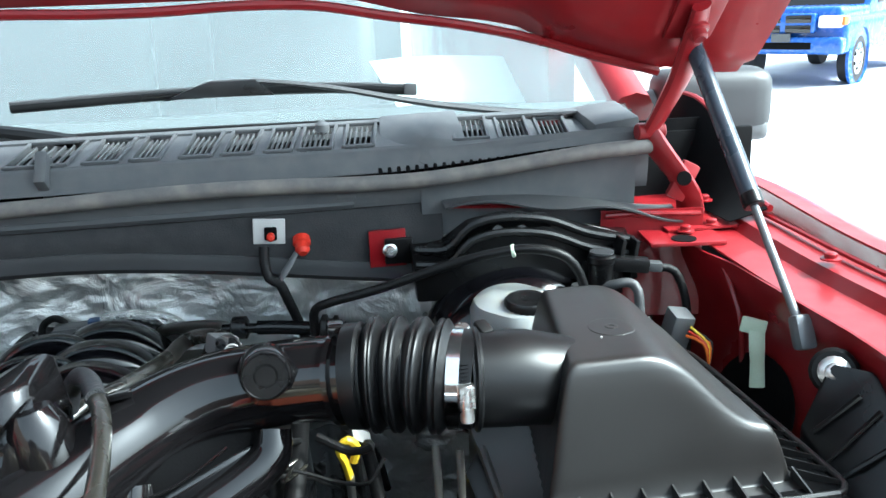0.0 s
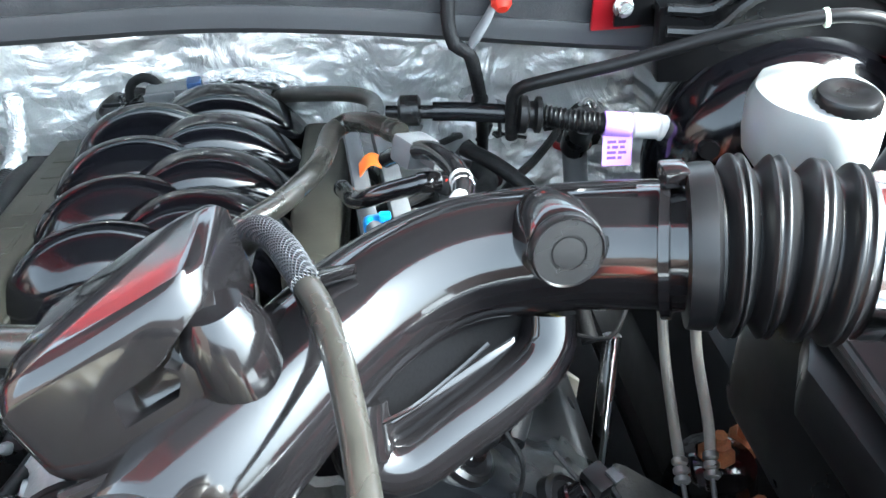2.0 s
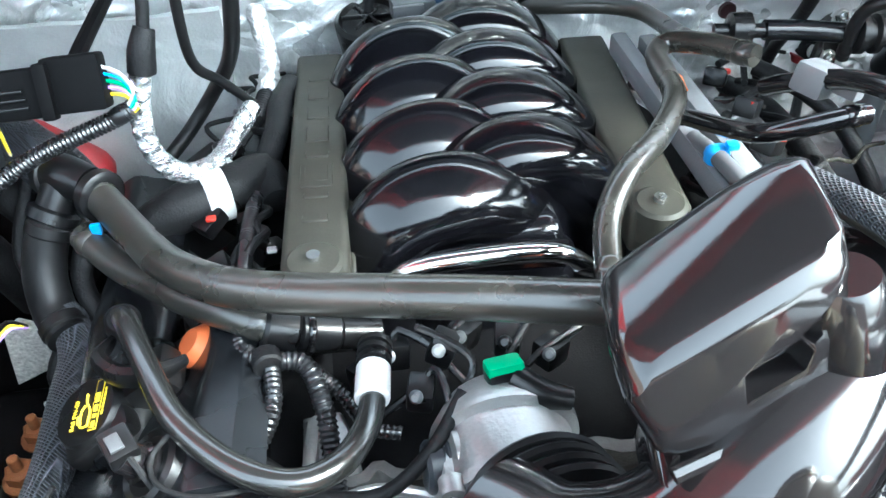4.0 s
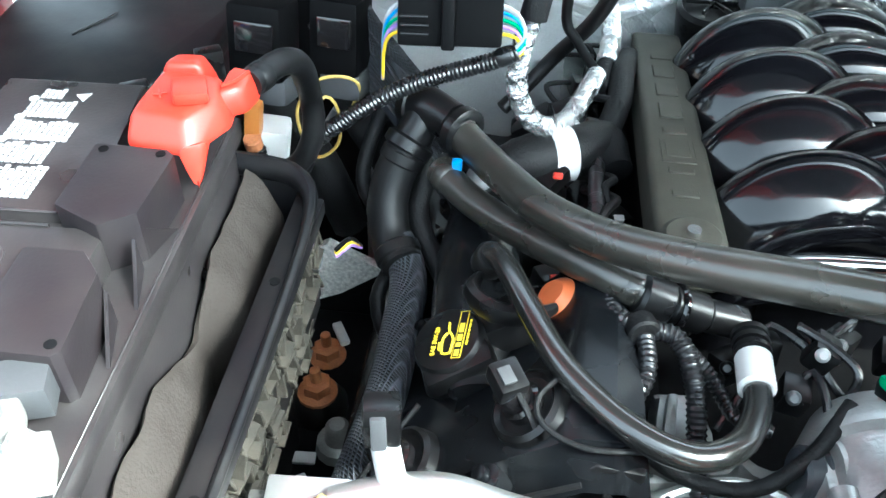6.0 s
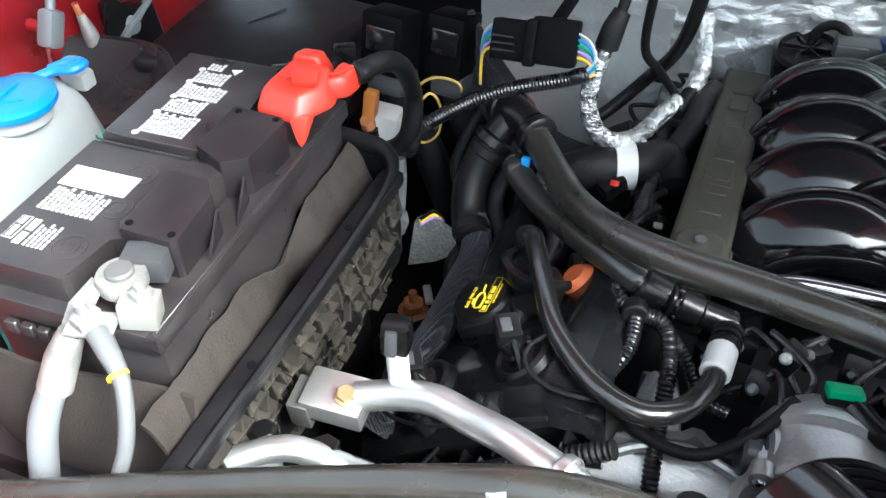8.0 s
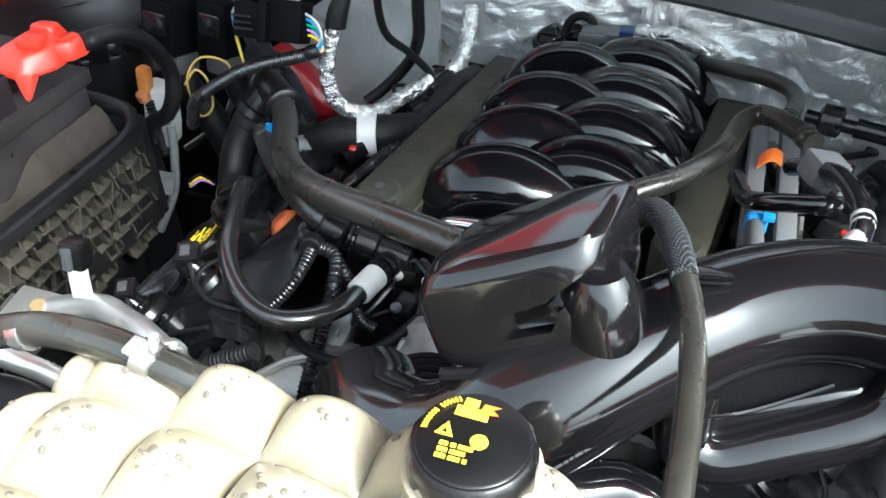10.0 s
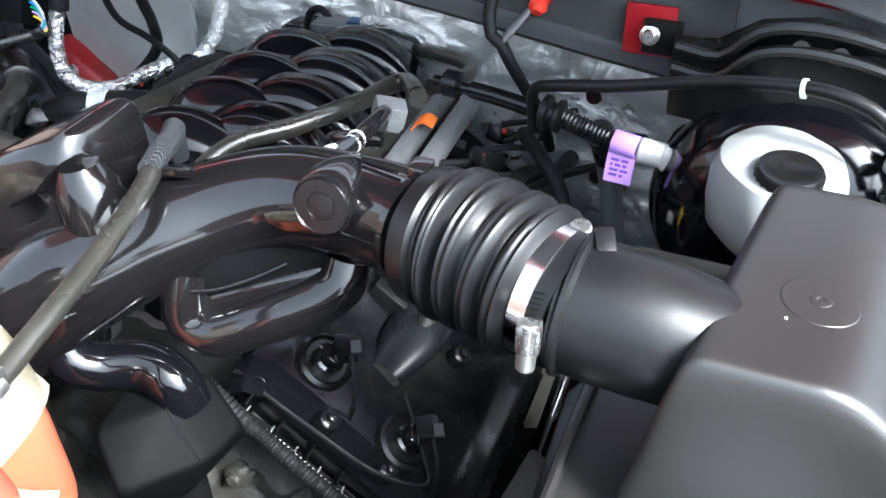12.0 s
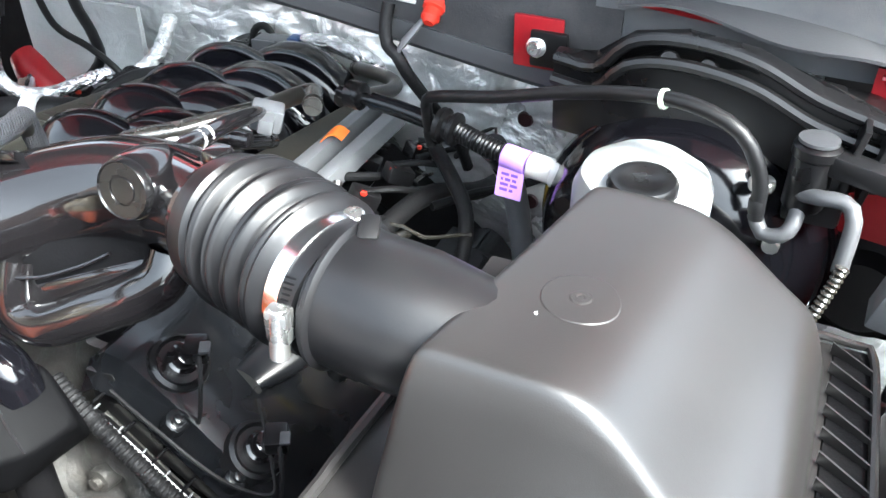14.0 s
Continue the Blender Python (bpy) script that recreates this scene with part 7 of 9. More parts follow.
# ---- fuse box and ducts behind the battery ----
fb_ = thing("fuse_box", (-0.81, 1.06, 0.95), "flat black fuse box with a smooth lid", "fuse box")
part("lid", hull([(-0.93, 0.965, 1.128), (-0.76, 0.995, 1.128), (-0.70, 1.05, 1.124), (-0.70, 1.20, 1.125), (-0.94, 1.22, 1.13), (-0.93, 0.965, 1.105), (-0.76, 0.995, 1.105), (-0.70, 1.05, 1.10), (-0.70, 1.20, 1.10), (-0.94, 1.22, 1.105)], 0.008, 3), MATT, fb_)
part("base", hull([(-0.92, 0.975, 1.106), (-0.76, 1.0, 1.106), (-0.705, 1.055, 1.104), (-0.705, 1.20, 1.104), (-0.93, 1.21, 1.106), (-0.90, 0.99, 0.93), (-0.76, 1.01, 0.93), (-0.72, 1.06, 0.93), (-0.72, 1.18, 0.93), (-0.90, 1.20, 0.93)], 0.008, 2), BLACK, fb_)
for x, y in ((-0.795, 0.975), (-0.745, 1.005), (-0.715, 1.03), (-0.70, 1.075)):
    part("latch", brick_at((x, y, 1.118), (0.026, 0.016, 0.030), 0.003, 0, 0, 30), BLACK, fb_)
for i in range(4):
    part("lid_mark", brick_at((-0.84 + 0.006 * i, 1.10 + 0.011 * i, 1.1295), (0.02, 0.003, 0.001), 0.0004, 0, 0, 70, 1), MATT, fb_)
du = thing("air_duct", (-0.93, 0.93, 0.95), "black curved plastic duct beside the battery", "duct")
def duct_face(u, v):
    """A wide moulded channel: rolled lip, upright band, groove, then an apron falling towards the bottle."""
    prof = [(0.022, 1.118), (0.014, 1.132), (0.002, 1.134), (-0.006, 1.124), (-0.024, 1.098), (-0.028, 1.094), (-0.031, 1.097), (-0.060, 1.082), (-0.10, 1.055), (-0.13, 0.99)]
    s = v * (len(prof) - 1)
    k = min(int(s), len(prof) - 2)
    dy, z = (prof[k][i] + (prof[k + 1][i] - prof[k][i]) * (s - k) for i in (0, 1))
    x = -1.03 + 0.205 * u
    y = 0.972 + 0.016 * math.sin(math.pi * min(1, u * 1.15)) - 0.045 * ease(0.55, 1.0, u)
    return V(x + 0.25 * dy * ease(0.5, 1, u), y + dy * (1 - 0.3 * ease(0.6, 1, u)), z - 0.012 * ease(0.7, 1, u))


part("channel", sheet(duct_face, 40, 54, 0.004), mat("liner_plastic", (0.015, 0.015, 0.016), 0.33, bump=0.03, spec=0.6), du)
part("clip_slot", brick_at((-0.930, 0.976, 1.119), (0.008, 0.003, 0.006), 0.001, 30, 0, 0, 1), DARK, du)
# connector stack behind the fuse box
for x, y, z, s in ((-0.655, 1.11, 1.13, 0.056), (-0.582, 1.13, 1.13, 0.05)):
    cs = thing("harness_connector", (x, y, 0.95), "large black harness connector with a cloth-taped cable", "connector", "harness connectors")
    part("housing", brick_at((x, y, z), (s, 0.05, 0.075), 0.006, -12, 0, -8), DULL, cs)
    part("collar", brick_at((x + 0.004, y - 0.008, z - 0.048), (s * 0.9, 0.045, 0.03), 0.008, -12, 0, -8), DARKGREY, cs)
    part("lever", brick_at((x, y - 0.028, z + 0.015), (s * 0.7, 0.006, 0.03), 0.003, -12, 0, -8), GLOSS, cs)
    part("wire_sheath", sweep([(x + 0.005, y - 0.01, z - 0.055), (x + 0.018, y - 0.005, z - 0.10), (x + 0.045, y + 0.0, z - 0.15), (x + 0.07, y + 0.01, z - 0.24)], [0.018, 0.02, 0.022, 0.022], 12, 0.012), CLOTH, cs)
bc_ = thing("inline_connector", (-0.468, 1.08, 1.14), "black inline connector with coloured wires at both ends", "connector")
part("half", brick_at((-0.492, 1.08, 1.176), (0.046, 0.030, 0.044), 0.004, -25, 0, 4), DULL, bc_)
part("half", brick_at((-0.446, 1.084, 1.180), (0.050, 0.034, 0.050), 0.004, -25, 0, 4), DULL, bc_)
part("grip", brick_at((-0.468, 1.066, 1.184), (0.012, 0.02, 0.05), 0.003, -25, 0, 4), DULL, bc_)
for i in range(4):
    part("rib", brick_at((-0.498, 1.0625 - 0.001 * i, 1.163 + 0.009 * i), (0.026, 0.003, 0.003), 0.001, -25, 0, 4, 1), BLACK, bc_)
cols = (YELLOWW, PURPLE, GREENPL, BLUEPL, WHITE)
for i, m_ in enumerate(cols):
    part("wire", sweep([(-0.513, 1.078 + 0.004 * (i % 2), 1.165 + 0.007 * i), (-0.524, 1.080, 1.158 + 0.006 * i), (-0.531, 1.088, 1.140 + 0.004 * i), (-0.536, 1.10, 1.10)], 0.0018, 6, 0.006), m_, bc_)
    part("wire", sweep([(-0.422, 1.086, 1.165 + 0.007 * i), (-0.408, 1.084, 1.163 + 0.006 * i), (-0.400, 1.082, 1.150 + 0.004 * i), (-0.42, 1.08, 1.14)], 0.0018, 6, 0.006), m_, bc_)
part("standoff", sweep([(-0.46, 1.10, 1.175), (-0.46, 1.20, 1.17), (-0.46, 1.34, 1.16)], 0.008, 8, 0.03), DARK, bc_)
hose("corrugated_conduit", [(-0.405, 1.083, 1.150), (-0.43, 1.082, 1.138), (-0.49, 1.075, 1.118), (-0.53, 1.067, 1.10), (-0.574, 1.059, 1.07), (-0.60, 1.06, 1.045), (-0.62, 1.07, 1.0)], 0.0085, LOOM, "black corrugated wiring conduit", "conduit", ribbed(0.0042, 0.08), 12, 0.0010)
hose("battery_cable", [(-0.594, 0.895, 1.212), (-0.582, 0.935, 1.208), (-0.578, 0.970, 1.185), (-0.584, 1.01, 1.13), (-0.584, 1.008, 1.095), (-0.60, 1.005, 1.06), (-0.64, 1.005, 1.03), (-0.66, 1.01, 0.97)], 0.0105, RUBBER, "thick black battery cable arching off the red terminal", "cable")
PALEWIRE = mat("pale_yellow_wire", (0.42, 0.29, 0.075), 0.45)
hose("yellow_wire", [(-0.60, 1.05, 1.08), (-0.585, 1.06, 1.10), (-0.575, 1.068, 1.08), (-0.578, 1.07, 1.04), (-0.60, 1.07, 1.020), (-0.615, 1.075, 1.035), (-0.62, 1.08, 1.07), (-0.60, 1.085, 1.10), (-0.575, 1.09, 1.105), (-0.56, 1.10, 1.09), (-0.57, 1.10, 1.06)], 0.0017, PALEWIRE, "loop of thin yellow wire", "wire", step=0.006, seg=8)
fl = thing("fuse_link", (-0.65, 1.03, 1.0), "amber fuse link on a white block behind the battery", "fuse")
part("base", brick_at((-0.645, 1.045, 1.03), (0.04, 0.035, 0.09), 0.006, 0, 10, 10), WHITE, fl)
part("link", brick_at((-0.648, 1.030, 1.085), (0.016, 0.016, 0.045), 0.004, 0, 8, 0), mat("amber_plastic", (0.35, 0.13, 0.03), 0.35), fl)
part("screw", rod((-0.648, 1.022, 1.062), (-0.648, 1.018, 1.075), 0.009, 10), RUSTY, fl)
part("spring_wire", sweep([(-0.645, 1.025, 1.06), (-0.643, 1.024, 1.03), (-0.645, 1.03, 0.97)], 0.006, 8, 0.0015, ribbed(0.005, 0.2)), RUBBER, fl)
solo("red_bracket_end", sweep([(-0.592, 1.20, 1.035), (-0.58, 1.205, 1.02), (-0.572, 1.21, 0.995)], [0.014, 0.018, 0.016], 18, 0.006), mat("shaded_red", (0.20, 0.008, 0.012), 0.4), "red painted bracket end behind the coolant tee", "bracket")
solo("bracket_bolt", lathe([(0.009, 0), (0.009, 0.004), (0.006, 0.006)], (-0.58, 1.186, 1.025), (0, -1, 0.4), 14), STEEL, "zinc bolt on the red bracket", "bolt")
for p, z in (((-0.597, 1.013), 0.778), ((-0.589, 0.938), 0.806)):
    nt_ = thing("rusty_nut", (*p, z - 0.2), "rusty nut on a black suspension mount", "nut", "rusty nuts")
    part("cup", lathe([(0.030, -0.2), (0.032, -0.02), (0.022, -0.005), (0.018, -0.004)], (*p, z), (0, 0, 1), 20), BLACK, nt_)
    part("washer", lathe([(0.022, 0), (0.022, 0.005), (0.014, 0.008)], (*p, z - 0.006), (0, 0, 1), 16), RUSTY, nt_)
    part("nut", lathe([(0.016, 0), (0.016, 0.014), (0.012, 0.017)], (*p, z), (0, 0, 1), 6), RUSTY, nt_)
    part("stud", rod((*p, z + 0.012), (*p, z + 0.034), 0.006, 10), RUSTY, nt_)
solo("damper_stud", lathe([(0.024, 0), (0.022, 0.012), (0.014, 0.016), (0.012, 0.034), (0.008, 0.038)], (-0.547, 0.86, 0.82), (0, 0, 1), 14), LEAD, "dull grey stud nut on the suspension mount", "nut")
solo("shock_tower", block(-0.68, -0.50, 0.78, 1.10, 0.55, 0.775, 0.03, 3), DARK, "black suspension mount below the battery tray", "mount")
for p in ((-0.586, 1.040, 0.785), (-0.575, 0.82, 0.80), (-0.52, 1.0, 0.79)):
    solo("white_clip", brick_at(p, (0.012, 0.035, 0.008), 0.003, 0, 0, 30), TAPE, "small white plastic clip", "clip", "white clips")

# added panel in place of daylit ground seen past the suspension mount
sp = thing("lit_ground_panel", (-0.60, 1.02, 0.7), "pale speckled panel standing in for daylit ground behind the suspension mount", "pad")
part("pad", prism([(-0.625, 1.09, 0.869), (-0.606, 1.09, 0.882), (-0.553, 1.09, 0.850), (-0.536, 1.09, 0.847), (-0.596, 1.09, 0.801), (-0.639, 1.09, 0.780)], (0, 0, 0), (0, 0.012, 0), 0.002), SPECKLE, sp)
part("backing", block(-0.70, -0.54, 1.103, 1.113, 0.66, 0.84, 0.003), DARK, sp)

# small fittings on the inner fender beside the battery
fbm = thing("fender_button", (-0.975, 0.91, 1.12), "round bright fastener button on the duct", "fastener")
part("button", lathe([(0.017, 0), (0.017, 0.003), (0.012, 0.006), (0.001, 0.007)], (-0.966, 0.912, 1.134), (0.7, -0.6, 0.4), 20), LEAD, fbm)
part("shank", rod((-0.966, 0.912, 1.134), (-1.0, 0.945, 1.115), 0.007, 10), STEEL, fbm)
gl = thing("ground_lug", (-1.0, 0.985, 1.11), "tan and white ground lug on the red fender", "lug")
part("lug", sweep([(-0.998, 0.985, 1.115), (-0.996, 0.982, 1.140), (-1.0, 0.980, 1.165)], [0.008, 0.010, 0.005], 10, 0.006), LEAD, gl)
part("tip", rod((-1.0, 0.980, 1.163), (-1.002, 0.978, 1.180), 0.004, 8), RUSTY, gl)
wk = thing("wiring_bracket", (-1.0, 1.04, 1.05), "black plastic wiring bracket on the red fender", "bracket")
part("plate", prism([(-1.0, 1.00, 1.08), (-1.0, 1.01, 1.165), (-1.0, 1.035, 1.170), (-1.0, 1.05, 1.145), (-1.0, 1.10, 1.135), (-1.0, 1.11, 1.07)], (0, 0, 0), (0.012, -0.006, 0), 0.003), BLACK, wk)
part("bolt", lathe([(0.013, 0), (0.012, 0.006), (0.006, 0.008)], (-0.990, 1.045, 1.122), (1, -0.4, 0.3), 14), GREYPL, wk)
part("stay", rod((-0.980, 1.003, 1.112), (-0.997, 1.135, 1.150), 0.0055, 10), GREYSTEEL, wk)

# ---- coolant tank ----
ct = thing("coolant_reservoir", (-0.09, 0.43, 1.0), "yellowed translucent coolant tank moulded in bulging cells", "coolant tank")


def tank_top(u, v):
    a, b = 2 * u - 1, 2 * v - 1
    x = -0.096 + 0.204 * a * math.sqrt(1 - 0.22 * b ** 4)
    y = 0.424 + 0.135 * b * math.sqrt(1 - 0.22 * a ** 4)
    # bulging cells in a skewed grid, grooves between them
    gx, gy = (x + 0.333) / 0.070, (y - 0.272) / 0.072 + 0.10 * math.sin(x * 9)
    cell = (abs(math.sin(math.pi * gx)) * abs(math.sin(math.pi * gy))) ** 0.55
    du_, dv_ = max(0, 1 - min(u, 1 - u) / 0.10), max(0, 1 - min(v, 1 - v) / 0.15)
    edge = math.sqrt(max(0.0, 1 - du_ ** 2.4 - dv_ ** 2.4))
    crown = 0.020 * math.exp(-((x - 0.015) ** 2 + (y - 0.503) ** 2) / 0.045 ** 2)
    return V(x, y, 1.150 + 0.048 * edge + 0.036 * cell * edge + crown)


top = part("tank_top", sheet(tank_top, 150, 96), TANNED, ct)
part("tank_body", block(-0.290, 0.088, 0.297, 0.548, 1.00, 1.160, 0.045, 5), mat("coolant_filled_plastic", (0.46, 0.11, 0.055), 0.35, vary=0.1, scale=20, sss=0.3), ct, "orange coolant showing through the tank wall")
part("seam_flange", block(-0.285, 0.075, 0.300, 0.540, 1.146, 1.150, 0.002), TANNED, ct)
# pits of the cells as raised dark dots, their shade put into the colour
rng = random.Random(4)
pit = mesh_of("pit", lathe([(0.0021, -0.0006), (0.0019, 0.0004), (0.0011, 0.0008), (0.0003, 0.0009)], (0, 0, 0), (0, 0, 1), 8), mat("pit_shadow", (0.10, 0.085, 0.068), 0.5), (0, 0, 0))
for cx in range(6):
    for cy in range(4):
        for k in range(13):
            a, rr = 2.4 * k + rng.uniform(-0.8, 0.8), 0.023 * ((k + 0.5) / 13) ** 0.5 * rng.uniform(0.7, 1.1)
            x = -0.333 + 0.070 * (cx + 0.5) + rr * math.cos(a)
            y = 0.272 + 0.072 * (cy + 0.5) - 0.0072 * math.sin(x * 9) + rr * 0.9 * math.sin(a)
            if (x - 0.015) ** 2 + (y - 0.503) ** 2 < 0.002 or y > 0.53 or x > 0.085 or x < -0.28:
                continue
            u0, v0 = ((x + 0.096) / 0.204 + 1) / 2, ((y - 0.424) / 0.135 + 1) / 2
            p = tank_top(u0, v0)
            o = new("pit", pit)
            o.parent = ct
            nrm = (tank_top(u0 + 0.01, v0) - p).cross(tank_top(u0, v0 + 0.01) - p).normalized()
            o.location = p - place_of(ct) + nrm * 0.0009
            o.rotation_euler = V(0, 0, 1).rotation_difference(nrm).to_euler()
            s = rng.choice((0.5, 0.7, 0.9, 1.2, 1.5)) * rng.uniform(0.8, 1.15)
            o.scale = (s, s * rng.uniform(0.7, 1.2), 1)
part("filler_neck", lathe([(0.042, -0.02), (0.039, 0.004), (0.037, 0.018), (0.0345, 0.034)], (0.015, 0.503, 1.225), (0, 0, 1), 32), TANNED, ct)
kc = new("cap")
kc.parent = ct
kc.location = V(0.015, 0.503, 1.245) - ct.location
tagged(kc, "black screw cap with yellow warning print")
part("skirt", lathe([(0.0335, 0.005), (0.0350, 0.007), (0.0345, 0.022), (0.032, 0.0265), (0.0305, 0.0275)], (0.015, 0.503, 1.246), (0, 0, 1), 64, lobes=lambda t, k: 1 + (0.014 * max(-0.6, math.cos(14 * t)) if k in (1, 2) else 0)), BLACK, kc)
part("top_disc", lathe([(0.0305, 0.026), (0.0305, 0.029), (0.029, 0.030), (0.001, 0.030)], (0.015, 0.503, 1.246), (0, 0, 1), 48), BLACK, kc)
km = at((0.015, 0.503, 1.2762), 0, 0, 3)
part("print_book", block(-0.014, 0.004, 0.0115, 0.0185, 0, 0.0005, 0.0003, 1, km), YELLOW, kc)
part("print_book", block(-0.011, -0.003, 0.0192, 0.0245, 0, 0.0005, 0.0003, 1, km), YELLOW, kc)
part("print_flame", prism([km @ V(-0.002, 0.015, 0.0005), km @ V(0.009, 0.017, 0.0005), km @ V(0.005, 0.020, 0.0005), km @ V(0.009, 0.0225, 0.0005), km @ V(0.0, 0.0225, 0.0005)], (0, 0, 0), (0, 0, 0.0004)), ORANGE, kc, smooth=False)
part("print_triangle", prism([km @ V(-0.020, -0.003, 0), km @ V(-0.010, -0.003, 0), km @ V(-0.015, 0.006, 0)], (0, 0, 0), (0, 0, 0.0006)), YELLOW, kc, smooth=False)
part("print_triangle_mark", prism([km @ V(-0.0165, -0.0015, 0), km @ V(-0.0135, -0.0015, 0), km @ V(-0.015, 0.002, 0)], (0, 0, 0.0005), (0, 0, 0.0009)), BLACK, kc, smooth=False)
part("print_sign", lathe([(0.0048, 0), (0.0048, 0.0005), (0.003, 0.0005)], km @ V(0.004, -0.002, 0), (0, 0, 1), 16), YELLOW, kc)
bars(km @ pose(-0.005, -0.0120, 0), 3, 0.021, 0.0040, YELLOW, kc, seed=9, height=0.62)
for i in range(14):
    a = radians(122 + 4.6 * i)
    if i != 6:
        part("print_arc", brick_at(km @ V(0.0265 * math.cos(a), 0.0265 * math.sin(a), 0.0003), (0.0030, 0.0011, 0.0006), 0, 0, 0, math.degrees(a) + 12, 1), YELLOW, kc, smooth=False)
part("cream_collar", lathe([(0.034, 0), (0.0385, 0.001), (0.0385, 0.005), (0.034, 0.006)], (0.015, 0.503, 1.248), (0, 0, 1), 40), TANNED, ct)

# hoses of the tank
uh = thing("upper_tank_hose", (-0.35, 0.51, 1.15), "dark grey hose with steel spring clamps at the coolant tank", "hose")
part("hose", sweep([(-0.72, 0.46, 1.06), (-0.60, 0.485, 1.10), (-0.50, 0.50, 1.140), (-0.42, 0.508, 1.175), (-0.355, 0.512, 1.205), (-0.315, 0.515, 1.219), (-0.27, 0.518, 1.222), (-0.225, 0.520, 1.214), (-0.195, 0.522, 1.205)], 0.0122, 18, 0.01), HOSE, uh)
band((-0.332, 0.513, 1.212), (1, 0.03, 0.35), 0.0131, 0.012, STEEL, uh)
band((-0.233, 0.519, 1.217), (1, 0.02, -0.2), 0.0133, 0.014, STEEL, uh)
part("clamp_ear", brick_at((-0.236, 0.515, 1.2320), (0.011, 0.015, 0.004), 0.0015, 0, 8, 0), CLAMPST, uh)
part("clamp_ear", brick_at((-0.227, 0.523, 1.2340), (0.006, 0.006, 0.009), 0.0015, 0, 8, 20), CLAMPST, uh)
part("nipple", rod((-0.21, 0.521, 1.209), (-0.15, 0.526, 1.190), 0.0108, 16), TANNED, uh)
uh.location += V(0.015, 0.003, 0.007)
oh = thing("overflow_hose", (0.10, 0.6, 1.18), "dark grey hose crossing the intake tube to the coolant tank", "hose")
part("hose", sweep([(0.048, 0.775, 1.232), (0.060, 0.765, 1.248), (0.073, 0.745, 1.252), (0.085, 0.712, 1.256), (0.100, 0.674, 1.256), (0.110, 0.632, 1.252), (0.116, 0.590, 1.245), (0.120, 0.545, 1.239), (0.123, 0.500, 1.232), (0.126, 0.465, 1.227), (0.127, 0.440, 1.208)], 0.0084, 18, 0.008), HOSE, oh)
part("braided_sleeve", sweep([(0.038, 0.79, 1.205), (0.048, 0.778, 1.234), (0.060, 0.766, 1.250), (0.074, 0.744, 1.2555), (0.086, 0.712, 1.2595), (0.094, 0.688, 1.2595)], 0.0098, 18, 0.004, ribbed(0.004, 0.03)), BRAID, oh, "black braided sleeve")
band((0.1245, 0.478, 1.229), (0, -1, -0.2), 0.0096, 0.009, STEEL, oh)
part("clamp_ear", brick_at((0.121, 0.480, 1.2405), (0.013, 0.010, 0.004), 0.0015, -10, 0, 10), STEEL, oh)
part("clamp_ear", brick_at((0.132, 0.479, 1.2405), (0.005, 0.010, 0.007), 0.0015, -10, 0, 10), STEEL, oh)
rp_ = thing("tank_outlet", (0.12, 0.45, 1.1), "orange-red sleeve with cream connector on the coolant tank", "outlet")
part("sleeve", sweep([(0.112, 0.458, 1.218), (0.116, 0.452, 1.195), (0.122, 0.452, 1.165), (0.126, 0.455, 1.13)], [0.014, 0.017, 0.018, 0.016], 18, 0.008), mat("orange_red_rubber", (0.42, 0.055, 0.03), 0.5), rp_)
part("connector", sweep([(0.122, 0.462, 1.150), (0.134, 0.470, 1.144), (0.146, 0.478, 1.138)], [0.010, 0.009, 0.011], 14, 0.006), TANNED, rp_)
rp_.location += V(0.014, -0.016, 0.006)

# radiator top panel, fan shroud
sr = thing("radiator_shroud", (0.0, 0.35, 0.6), "dark glossy radiator shroud at the front of the bay", "shroud")
part("shroud_top", hull([(0.16, 0.30, 1.17), (0.44, 0.30, 1.165), (0.46, 0.44, 1.16), (0.40, 0.478, 1.163), (0.30, 0.472, 1.168), (0.16, 0.44, 1.17), (0.16, 0.30, 1.05), (0.46, 0.30, 1.05), (0.46, 0.46, 1.05), (0.16, 0.45, 1.05)], 0.014, 3), GLOSS, sr)
part("shroud_left", hull([(-0.80, 0.30, 1.05), (-0.34, 0.30, 1.06), (-0.34, 0.46, 1.05), (-0.55, 0.50, 1.03), (-0.80, 0.47, 1.03), (-0.80, 0.30, 0.80), (-0.34, 0.30, 0.80), (-0.34, 0.48, 0.80), (-0.80, 0.48, 0.80)], 0.02, 3), DARKGREY, sr)
part("shroud_rim", sweep([(-0.56, 0.53, 1.03), (-0.45, 0.55, 1.055), (-0.37, 0.54, 1.055), (-0.30, 0.50, 1.03)], 0.022, 12, 0.012), MATT, sr)
part("core", block(-0.72, 0.56, 0.22, 0.33, 0.50, 1.04, 0.01), DARK, sr)
part("support_beam", block(-0.95, 0.83, 0.10, 0.26, 1.04, 1.12, 0.02), BLACK, sr)
part("front_shield", block(-0.95, 0.83, -0.20, 0.12, 1.00, 1.06, 0.02), MATT, sr)

# aluminium refrigerant lines
ac = thing("refrigerant_line", (-0.45, 0.66, 0.95), "bare aluminium refrigerant line with a bolted block fitting", "pipe")
part("block", brick_at((-0.510, 0.660, 1.040), (0.056, 0.040, 0.026), 0.003, 8, 0, 3), ALUTUBE, ac)
part("block_side", brick_at((-0.540, 0.655, 1.028), (0.02, 0.034, 0.034), 0.003, 8, 0, 3), ALU, ac)
part("bolt", lathe([(0.011, 0), (0.011, 0.003), (0.008, 0.004), (0.008, 0.009)], (-0.498, 0.655, 1.053), (0.1, -0.2, 1), 6), mat("brass_bolt", (0.34, 0.25, 0.13), 0.45, 0.6), ac)
